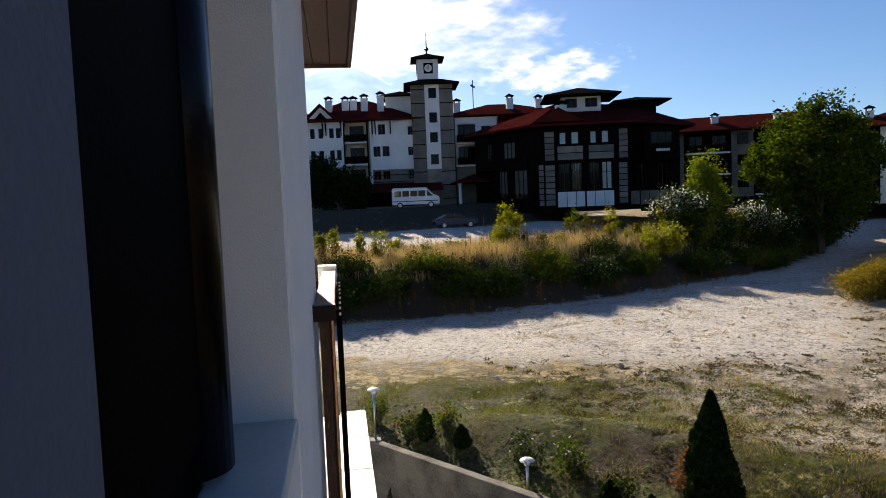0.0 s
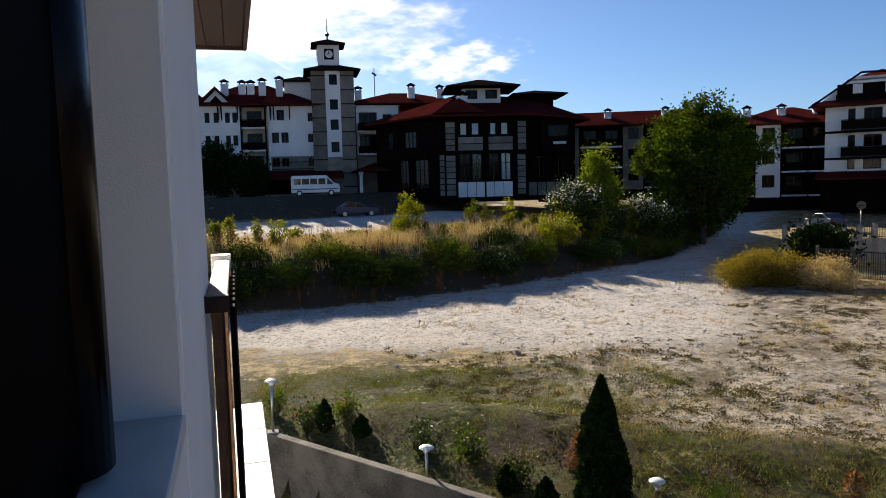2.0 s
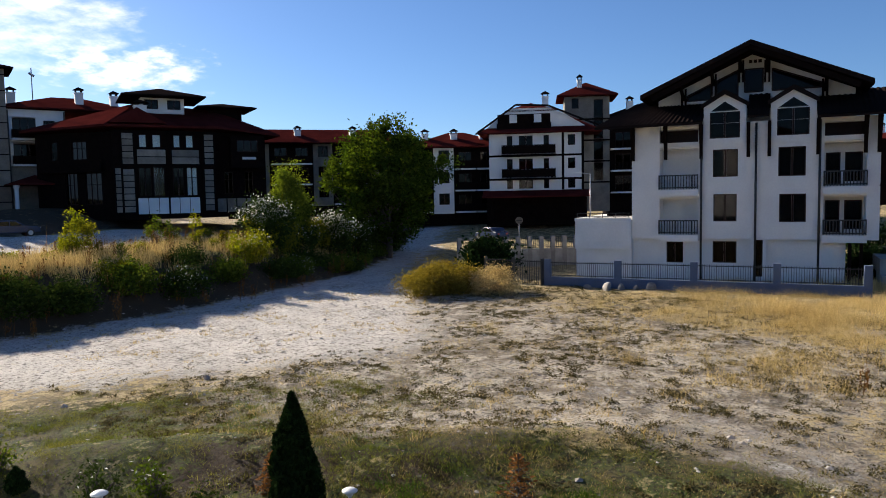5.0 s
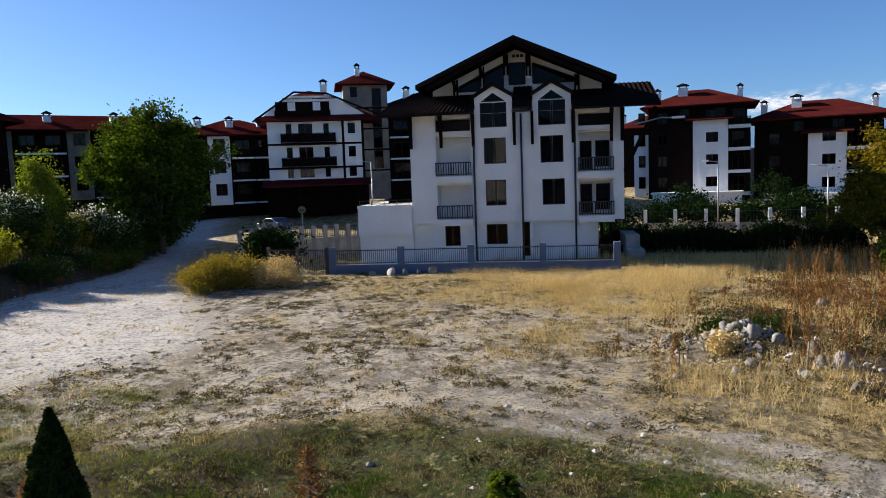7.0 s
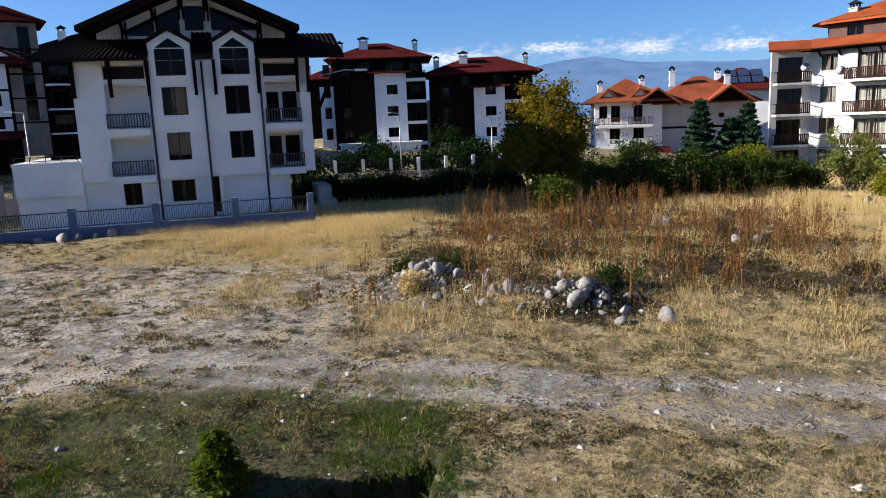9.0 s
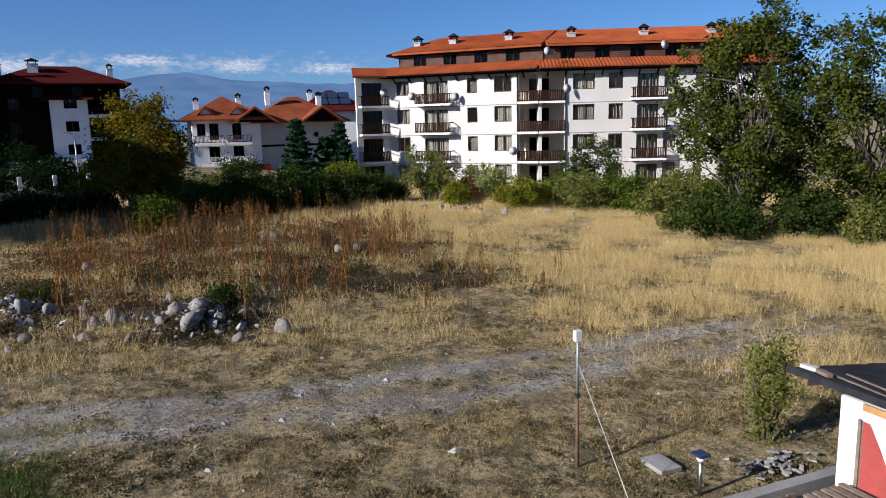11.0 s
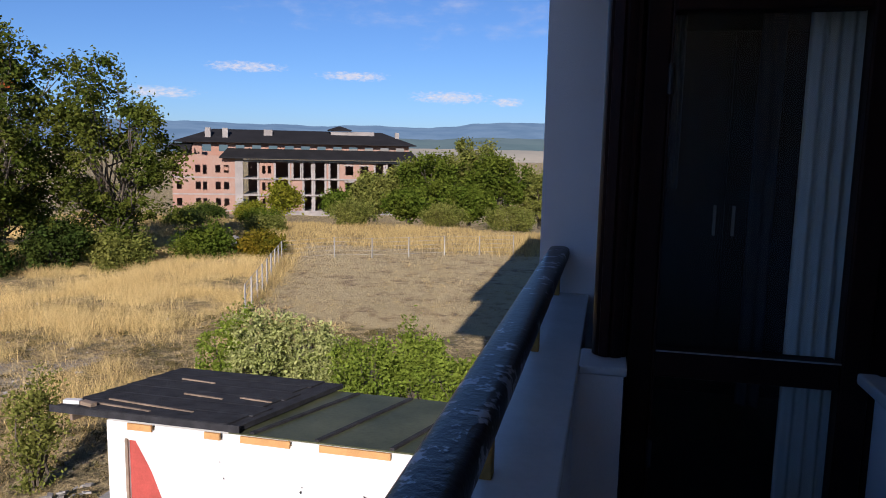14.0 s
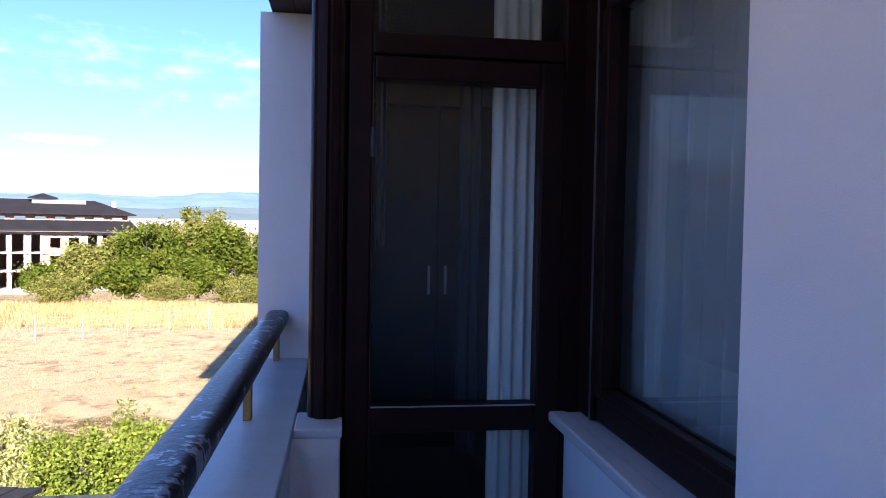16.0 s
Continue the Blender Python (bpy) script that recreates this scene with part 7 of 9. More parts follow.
# bushes on the far side of the dry field
far_b = ((54.0, -20.6, 4.2, 2.6, LEAF), (52.4, -24.8, 3.0, 2.0, LEAFPALE), (48.1, -32.0, 4.8, 3.0, LEAFDARK), (52.6, -23.6, 1.8, 1.1, LEAFRUST), (50.5, -21.5, 1.6, 0.9, LEAFLIGHT),
         (44.5, -24.0, 2.2, 2.2, LEAFLIGHT), (42.5, -27.5, 2.5, 2.4, LEAF), (40.0, -29.5, 2.8, 2.6, LEAF), (37.3, -31.5, 3.0, 2.6, LEAF), (34.6, -32.6, 2.8, 2.4, LEAFDARK), (46.8, -28.5, 2.4, 2.0, LEAF),
         (61.8, -0.5, 3.4, 3.2, LEAFDARK), (61.4, -6.4, 4.0, 3.2, LEAFDARK), (60.8, -11.0, 3.4, 3.0, LEAFDARK), (57.5, -3.5, 2.6, 2.4, LEAF), (58.5, 4.5, 3.0, 2.6, LEAFAUTUMN), (46.0, 0.2, 2.0, 1.4, LEAF),
         (66, -16.5, 3.0, 2.4, LEAFLIGHT), (32.4, -27.2, 3.0, 2.8, LEAF), (29.0, -27.4, 2.4, 2.4, LEAFDARK), (27.0, -31.0, 2.4, 2.4, LEAFDARK), (24.2, -32.2, 2.0, 1.8, LEAF), (22.0, -36.5, 1.8, 1.8, LEAF), (19.5, -38.5, 1.5, 1.4, LEAFAUTUMN),
         (33, -52, 1.0, 2.0, LEAF), (28, -55, 1.1, 1.9, LEAF), (30.5, -58, 1.6, 1.5, LEAFLIGHT), (25, -50, 1.1, 1.5, LEAF), (36, -60, 1.0, 2.0, LEAFDARK), (21, -58, 2.2, 2.4, LEAF), (40, -66, 1.0, 2.0, LEAF), (44, -46, 2.2, 2.4, LEAFDARK), (14, -62, 2.0, 2.4, LEAF), (8, -62, 2.0, 2.6, LEAF), (70, -55, 4, 3, LEAFDARK), (64, -62, 5, 3.4, LEAF), (56, -70, 4, 3.4, LEAF))
for i, (x, y, h, r, lf) in enumerate(far_b):
    lf = LEAFOLIVE if lf is LEAF and i % 3 != 1 else lf
    bush("wild_bush", x, y, h, r, "wild shrub at the edge of the dry field" if lf is not LEAFRUST else "reddish brown shrub at the edge of the field", lf, 300 + i, 80, 110, 0.115, 0.26, gap=0.28)
# The row near x 70 is added as a dark mass for the shaded garden.
for i, (x, y, h, r) in enumerate(((78, 30, 6, 3), (70, 33, 5, 2.6), (84, 12, 4, 2.4), (75, 8, 3, 2.2), (59.0, 20.5, 0.9, 1.7), (60.4, 16.0, 0.8, 1.6), (62.0, 9.0, 1.0, 1.8), (71.0, 16.5, 2.3, 2.3), (71.6, 12.5, 2.1, 2.3), (70.2, 20.5, 2.4, 2.3), (72.4, 8.5, 2.2, 2.3), (73.0, 4.5, 2.4, 2.3), (69.4, 24.5, 2.4, 2.2), (80, 20, 2.6, 2.6), (77, 3, 2.6, 2.4))):
    bush("garden_bush", x, y, h, r, "dark garden shrub between the houses", CYPRESS, 360 + i, 60, 50, 0.18, 0.42)

# Dark shrubs added as a strip of shade where the white house's shadow falls.
for i in range(11):
    u = i / 10
    bush("garden_bush", 51.6 + 3.4 * u + 0.6 * math.sin(i * 2.3), 18.0 - 14.5 * u, 1.5 + 0.35 * math.sin(i * 1.9), 1.5, "low dark shrub added to stand in for shade behind the meadow", CYPRESS, 440 + i, 70, 90, 0.13, 0.32, gap=0.05)
for i, (x, y, h, r) in enumerate(((-1.4, 88.0, 7.0, 2.6), (-5.0, 87.0, 5.4, 2.6), (2.0, 87.5, 4.6, 2.2))):
    bush("laurel_bush", x, y, h, r, "tall dark evergreen shrub before the hotel", CYPRESS, 460 + i, 90, 70, 0.26, 0.5, gap=0.1)

for i in range(9):
    u = i / 8
    bush("wild_bush", 49.5 + 5.5 * u + 0.8 * math.sin(i * 2.7), -3.5 - 14.0 * u, 2.3 + 0.5 * math.sin(i * 1.3), 1.9, "dark shrub in a thicket at the field's far edge", LEAFDARK, 480 + i, 70, 90, 0.12, 0.3, gap=0.2)

# hedge behind the shed, sapling beside it
for i in range(8):
    u = i / 7
    bush("hedge_shrub", 9.6 - 7.6 * u, -17.3 + 1.4 * u + 0.5 * math.sin(i * 2.1), 1.9 + 0.25 * math.sin(i * 1.7), 1.0, "pale variegated hedge shrub behind the shed" if i < 4 else "light green hedge shrub behind the shed", LEAFPALE if 1 <= i < 4 else HEDGELEAF, 380 + i, 64, 80, 0.066, 0.13, gap=0.2)
bush("poplar_sapling", 9.75, -10.5, 2.45, 0.42, "slim olive-green sapling beside the shed", LEAFOLIVE, 395, 60, 60, 0.05, 0.13, gap=0.25)

# roses and small shrubs by the retaining wall
for i, (x, y, h, r) in enumerate(((1.6, 17.4, 0.75, 0.4), (2.5, 17.2, 0.6, 0.35), (3.8, 14.9, 0.8, 0.45), (4.7, 14.2, 0.7, 0.4), (5.1, 12.8, 0.45, 0.3), (0.9, 18.9, 0.8, 0.35))):
    bush("rose_bush", x, y, h, r, "low rose bush with a few blooms by the retaining wall", LEAF if i % 2 else LEAFDARK, 400 + i, 20, 22, 0.06, 0.14, gap=0.3, heads=PINK if i in (0, 1) else (BLOSSOM if i in (2, 3) else None), headn=2, category="rose bush")
for i, (x, y, h) in enumerate(((1.95, 17.0, 0.75), (2.7, 16.2, 0.5), (4.9, 12.6, 0.55), (5.4, 11.9, 0.5))):
    spindle("boxwood_shrub", x, y, h, 0.2, "small dark clipped shrub in the garden bed", CYPRESS, 420 + i, 1500, 0.05, category="shrub", point=3.0)


# ---- grass and weeds ----
def blades(name, pts, height, width, lean, material, rng, label, nodes=1):
    n = len(pts)
    a = rng.uniform(0, 2 * math.pi, n)
    s = np.stack([np.cos(a), np.sin(a), np.zeros(n)], axis=1)
    patch = np.array([0.55 + 0.95 * clump(p[0], p[1], 0.22, 11) for p in pts[::8]]).repeat(8)[:n]
    patch = np.resize(patch, n)
    if name == "tall_dry_grass":
        patch = patch * (0.5 + 0.5 * np.clip((pts[:, 0] - 17 - 9 * (pts[:, 1] < -10) * -1) / 9, 0, 1))
    h = (height * patch * rng.uniform(0.4, 1.35, n))[:, None]
    tip = pts + rng.normal(size=(n, 3)) * lean * h * np.array([1, 1, 0]) + np.array([0, 0, 1.0]) * h
    w = width * rng.uniform(0.6, 1.4, (n, 1))
    p = np.stack([pts - s * w, pts + s * w, tip], axis=1).reshape(-1, 3)
    return tagged(put(name, quads(name, p, n, 3, material)), label, "grass", kind="stuff")


def scatter(rng, n, x0, x1, y0, y1, weight):
    xs, ys = rng.uniform(x0, x1, n), rng.uniform(y0, y1, n)
    u = rng.uniform(0, 1, n)
    return np.array([(x, y, ground_z(x, y) - 0.02) for x, y, k in zip(xs, ys, u) if k < weight(x, y)])


def tuft(rng, cs, per, spread):
    p = np.repeat(cs, per, axis=0)
    p[:, :2] += rng.normal(size=(len(p), 2)) * spread
    return p


gr = np.random.default_rng(77)


def clump(x, y, f=0.35, o=0.0):
    return 0.5 + noise.noise((x * f, y * f, 5.0 + o))


def open_land(x, y):
    return (1 - min(1.0, road_mask(x, y) * 1.3)) * (1 - 0.85 * dirt_mask(x, y)) * (1 - min(1.0, 1.1 * brush_mask(x, y))) * (1 - field_mask(x, y)) * (beyond_bank(x, y) < 0.5)


tall = scatter(gr, 40000, 9, 52, -42, 24, lambda x, y: open_land(x, y) * (0.05 + 0.95 * sm(0.38, 0.62, 0.6 * clump(x, y) + 0.4 * clump(x, y, 1.1, 9))) * sm(16.5, 20, x + 8 * sm(-7, -15, y)) * (0.4 + 0.6 * sm(19, 26, x - 0.5 * min(0.0, y + 6))) * (1 - 0.6 * sm(3, 9, x - 25) * sm(7, 3, abs(y + 1))) * (0.25 + 0.75 * sm(22, 10, y)))
blades("tall_dry_grass", tuft(gr, tall, 42, 0.32), 0.46, 0.0045, 0.45, DRYGRASS, gr, "tall dry straw-coloured meadow grass")
mid = scatter(gr, 52000, 7, 27, -30, 20, lambda x, y: open_land(x, y) * (0.12 + 0.85 * sm(0.4, 0.65, 0.5 * clump(x, y, 0.6, 2) + 0.5 * clump(x, y, 1.6, 5))) * sm(27, 23, math.hypot(x, y) - 4))
blades("short_dry_grass", tuft(gr, mid, 12, 0.11), 0.085, 0.005, 0.7, STUBBLE, gr, "short dry tufted grass")
lawn = scatter(gr, 12000, 8, 16, -3, 12, lambda x, y: sm(14.6, 13.2, math.hypot(x, y)) * sm(0.5, 3.0, y) * sm(0.35, 0.6, 0.6 * clump(x, y, 0.5, 21) + 0.4 * clump(x, y, 1.6, 2)))
blades("lawn_grass", tuft(gr, lawn, 22, 0.12), 0.085, 0.007, 0.6, LAWN, gr, "patch of fresh green grass below the house")
grn = scatter(gr, 52000, 0.5, 22, -3, 26, lambda x, y: min(1.0, green_mask(x, y)) * (1 - 0.8 * sm(46, 58, math.degrees(math.atan2(x, y))) * sm(15.4, 14.0, math.hypot(x, y))) * sm(0.05, 0.5, wall_side(x, y)) * (0.2 + 0.8 * sm(0.35, 0.65, clump(x, y, 0.8, 4))))
blades("green_grass", tuft(gr, grn, 12, 0.10), 0.075, 0.007, 0.6, SHORTGRASS, gr, "half-green tufted grass on the slope")
lot_w = lambda x, y: sm(0.5, 0.72, 0.55 * clump(x, y, 0.4, 8) + 0.45 * clump(x, y, 1.5, 3)) * (dirt_mask(x, y) > 0.1)
lotg = scatter(gr, 5000, 6, 34, 0, 38, lot_w)
blades("lot_tufts", tuft(gr, lotg, 12, 0.09), 0.13, 0.009, 0.5, DRYGRASS, gr, "sparse dry tufts on the stony lot")
low = scatter(gr, 34000, 5, 36, -24, 44, lambda x, y: (0.10 + 0.9 * sm(0.48, 0.68, 0.5 * clump(x, y, 0.5, 15) + 0.5 * clump(x, y, 2.0, 4))) * (1 - min(1.0, 1.5 * road_mask(x, y))) * (beyond_bank(x, y) < 0))
lowp = tuft(gr, low, 30, 0.085)
lowp[:, 2] += gr.uniform(0.0, 0.10, len(lowp)) * np.repeat(gr.uniform(0.3, 1.3, len(low)), 30)
tagged(put("low_weeds", leaf_mesh("low_weeds", lowp, 0.036, LOWWEED, 0.2, 1.8, gr)), "low brown-green weeds spread over the stony ground", "weeds", kind="stuff")
bed = scatter(gr, 9000, 19, 46, -15, 10, lambda x, y: min(1.0, brush_mask(x, y)) * sm(0.42, 0.6, 0.5 * clump(x, y, 0.45, 25) + 0.5 * clump(x, y, 1.4, 14)))
bedp = tuft(gr, bed, 26, 0.13)
bedp[:, 2] += gr.uniform(0.0, 0.34, len(bedp)) * np.repeat(gr.uniform(0.2, 1.2, len(bed)), 26)
tagged(put("bed_weeds", leaf_mesh("bed_weeds", bedp, 0.05, BEDWEED, 0.2, 1.8, gr)), "dark brown-green weeds between the rubble heaps", "weeds", kind="stuff")
topg = scatter(gr, 22000, -14, 36, 36, 60, lambda x, y: sm(2.0, 3.4, beyond_bank(x, y)) * sm(13.5, 10, beyond_bank(x, y)) * (0.3 + 0.7 * clump(x, y)))
blades("bank_grass", tuft(gr, topg, 11, 0.18), 0.66, 0.016, 0.25, DRYGRASS, gr, "dry golden grass on the bank top")
mown = scatter(gr, 9000, 2, 20, -45, -23, lambda x, y: field_mask(x, y) * (0.3 + 0.5 * clump(x, y, 0.5, 6)))
blades("mown_stubble", tuft(gr, mown, 5, 0.12), 0.06, 0.014, 0.7, STUBBLE, gr, "mown dry stubble in the fenced plot")
fg = scatter(gr, 9000, 4, 46, -58, -40, lambda x, y: (1 - field_mask(x, y)) * (0.3 + 0.7 * clump(x, y, 0.3, 3)))
blades("far_dry_grass", tuft(gr, fg, 12, 0.4), 0.38, 0.015, 0.35, STUBBLE, gr, "dry grass beyond the wire fence")
farg = scatter(gr, 8000, 44, 70, -50, 20, lambda x, y: 0.25 + 0.7 * clump(x, y, 0.25, 3))
blades("meadow_edge_grass", tuft(gr, farg, 8, 0.3), 0.5, 0.025, 0.25, DRYGRASS, gr, "dry grass at the field's far edge")


fl = scatter(gr, 1500, 11, 20, -41, -24, lambda x, y: sm(0.9, 0.2, abs(x - 13.0 + (y + 24.4) * 0.36 + 0.2)) * (0.35 + 0.65 * clump(x, y, 0.7, 3)))
blades("fence_weeds", tuft(gr, fl, 14, 0.16), 0.55, 0.007, 0.25, STUBBLE, gr, "tall dry weeds along the wire fence")


def dock_weeds(name, x0, x1, y0, y1, n, h, label, weight):
    cs = scatter(gr, n, x0, x1, y0, y1, weight)
    stems = blades(name, tuft(gr, cs, 5, 0.09), h * 1.05, 0.010, 0.10, WEED, gr, label)
    stalks = tuft(gr, cs, 3, 0.11)
    tall = np.array([0.55 + 0.95 * clump(p[0], p[1], 0.22, 11) for p in stalks]) * gr.uniform(0.6, 1.1, len(stalks)) * h
    rep = np.repeat(stalks, 24, axis=0)
    hh = gr.uniform(0.3, 1.0, len(rep)) * np.repeat(tall, 24)
    rep = rep + np.stack([gr.normal(size=len(rep)) * 0.025, gr.normal(size=len(rep)) * 0.025, hh], axis=1)
    tagged(put(name + "_heads", leaf_mesh("weed_heads", rep, 0.042, WEED, -1.6, 2.6, gr)), "rust-brown seed heads of tall dock weeds", "weeds", kind="stuff")


dock_weeds("dock_weeds", 20, 50, -16, 13, 1500, 1.5, "tall rust-brown dry dock weeds", lambda x, y: (0.08 + 0.92 * sm(0.4, 0.62, 0.6 * clump(x, y, 0.3, 1) + 0.4 * clump(x, y, 1.2, 2))) * sm(12, 6, abs(y + 3.5)) * (0.15 + 0.85 * sm(20, 26, x)))
dock_weeds("bank_weeds", -4, 34, 36, 56, 420, 1.2, "rust-brown dry weeds along the bank", lambda x, y: 0.8 * (-1.2 < beyond_bank(x, y) < 9))
# ---- stones ----
def boulder_mesh(seed, n=2, rough=1.0):
    rng = random.Random(seed)
    bm = bmesh.new()
    bmesh.ops.create_icosphere(bm, subdivisions=n, radius=1.0)
    off = Vector((rng.uniform(0, 40), rng.uniform(0, 40), 0))
    for v in bm.verts:
        v.co *= 1 + rough * (0.34 * noise.noise(v.co * 1.1 + off) + 0.14 * noise.noise(v.co * 2.6 + off))
    me = bpy.data.meshes.new("boulder")
    bm.to_mesh(me)
    bm.free()
    me.materials.append(ROCK)
    me.polygons.foreach_set("use_smooth", [rough < 1.5] * len(me.polygons))
    return me


RUBBLE = mat("pale_broken_rubble", (0.46, 0.435, 0.40), 0.95, 0.2, 6, 40, 0.4, objrand=0.3)
rocks = [boulder_mesh(s, 2, 1.0) for s in range(6)]
chips = [boulder_mesh(20 + s, 1, 1.9) for s in range(5)]
for me in chips:
    me.materials[0] = RUBBLE
rr = random.Random(3)


def boulder(x, y, r, label, z=None, group=""):
    ob = new("boulder", rocks[rr.randrange(6)] if r > 0.17 else chips[rr.randrange(5)])
    ob.location = (x, y, (ground_z(x, y) if z is None else z) + r * 0.35)
    ob.rotation_euler = (rr.uniform(0, 6), rr.uniform(0, 6), rr.uniform(0, 6))
    ob.scale = (r * rr.uniform(0.85, 1.3), r * rr.uniform(0.8, 1.1), r * rr.uniform(0.6, 0.85))
    return tagged(ob, label, "boulder", group)


for cx, cy, sx, n in ((24.7, 4.6, 2.1, 190), (21.9, -0.9, 1.35, 110), (22.6, 1.6, 2.2, 60)):
    for i in range(n):
        d, a = abs(rr.gauss(0, 0.55)), rr.uniform(0, 6.28)
        x, y = cx + sx * d * math.cos(a) * 1.3, cy + sx * d * math.sin(a) * 1.3
        boulder(x, y, min(0.16, 0.04 + 0.035 * rr.expovariate(1.0)) if i % 8 else rr.uniform(0.15, 0.26), "pale rounded boulder in a heap of rubble", None, "rubble heap stones")
for x, y, r in ((20.5, -3.1, 0.28), (20.9, 1.0, 0.2), (22.6, 2.0, 0.25), (23.3, 1.5, 0.22), (21.2, -0.6, 0.36), (20.2, -1.8, 0.2), (22.0, -2.2, 0.22), (35.8, 26.9, 0.4), (36.5, 26.4, 0.3), (37.3, 24.8, 0.34), (35.3, 28.0, 0.25), (36.9, 25.6, 0.2), (39.8, -5.8, 0.5), (34.2, -9.2, 0.35), (33.5, -8.0, 0.3), (33.0, 2.9, 0.35), (41.4, -24.2, 0.3), (42.0, -23.6, 0.22), (43.5, -22.0, 0.28), (43.9, -22.6, 0.2), (46.0, -19.8, 0.32), (46.6, -20.3, 0.25), (47.5, -19.0, 0.3), (45.2, -21.0, 0.2), (48.5, -18.0, 0.3), (40.2, -25.2, 0.2), (50.5, -15.0, 0.35), (51.2, -15.8, 0.25), (9.0, 22.2, 0.11), (21.5, -40, 0.5), (22.5, -41, 0.6)):
    boulder(x, y, r, "pale boulder lying in the dry grass")
for i, (x, y, h, r, lf) in enumerate(((23.1, -1.9, 0.75, 0.8, LEAFDARK), (26.6, 3.9, 0.6, 0.9, LEAFDARK), (26.4, 5.6, 0.55, 0.7, LEAFDARK), (23.0, 4.7, 0.6, 0.4, DRYGRASS))):
    bush("scrub_bush", x, y, h, r, "low dark scrub behind the rubble heap" if lf is LEAFDARK else "dry straw tuft before the rubble heap", lf, 470 + i, 40, 70, 0.05, 0.14)
# small stones over the lot and the track
pr = np.random.default_rng(5)
ps = scatter(pr, 26000, 0, 36, -24, 42, lambda x, y: 0.10 + 0.5 * min(1.0, road_mask(x, y) + 0.6 * dirt_mask(x, y)) * (0.2 + clump(x, y, 0.5, 7)))
ps = np.concatenate([ps, scatter(pr, 2200, 20, 29, -6, 9, lambda x, y: sm(3.5, 1.0, math.hypot(x - 24.5, y - 4.6)) + sm(3.0, 1.0, math.hypot(x - 21.9, y + 0.9))), scatter(pr, 500, 30, 42, -14, 6, lambda x, y: 0.6)])
oct_v = np.array([(1, 0, 0), (0, 1, 0), (-1, 0, 0), (0, -1, 0), (0, 0, 0.8), (0, 0, -0.5)])
oct_f = [(0, 1, 4), (1, 2, 4), (2, 3, 4), (3, 0, 4), (1, 0, 5), (2, 1, 5), (3, 2, 5), (0, 3, 5)]
pb = Build()
for p in ps:
    r = min(0.14, 0.016 + 0.022 * pr.exponential())
    ang = pr.uniform(0, 6.28)
    c, s = math.cos(ang) * r, math.sin(ang) * r
    v = oct_v * pr.uniform(0.7, 1.3, (6, 3))
    pb.poly([(p[0] + a * c - b * s, p[1] + a * s + b * c, p[2] + 0.02 + d * r * 0.7) for a, b, d in v], oct_f)
tagged(part("loose_stones", pb, mat("scattered_stone", (0.46, 0.43, 0.39), 0.9, 0.2, 3, 30, 0.3, island=0.35)), "small pale stones scattered over the ground", "stones", kind="stuff")


# ---- wire fence of the mown plot ----
wf = thing("wire_fence", (0, 0, 0), 0, "old wire mesh fence on pale concrete posts", "fence")
posts = [(13.0 + 0.36 * i * 1.6, -24.4 - 1.0 * i * 1.6) for i in range(0, 9)] + [(17.4 - 1.98 * i, -38.6 - 1.06 * i) for i in range(1, 7)]
for i, (x, y) in enumerate(posts):
    part("post", Build().box(x - 0.028, x + 0.028, y - 0.028, y + 0.028, ground_z(x, y) - 0.1, ground_z(x, y) + 1.2), CONCRETE, wf)
for (xa, ya), (xb, yb) in zip(posts, posts[1:]):
    for hgt in (0.2, 0.45, 0.7, 0.95, 1.18):
        part("wire", Build().tube((xa, ya, ground_z(xa, ya) + hgt), (xb, yb, ground_z(xb, yb) + hgt), 0.008, n=4), GALV, wf)


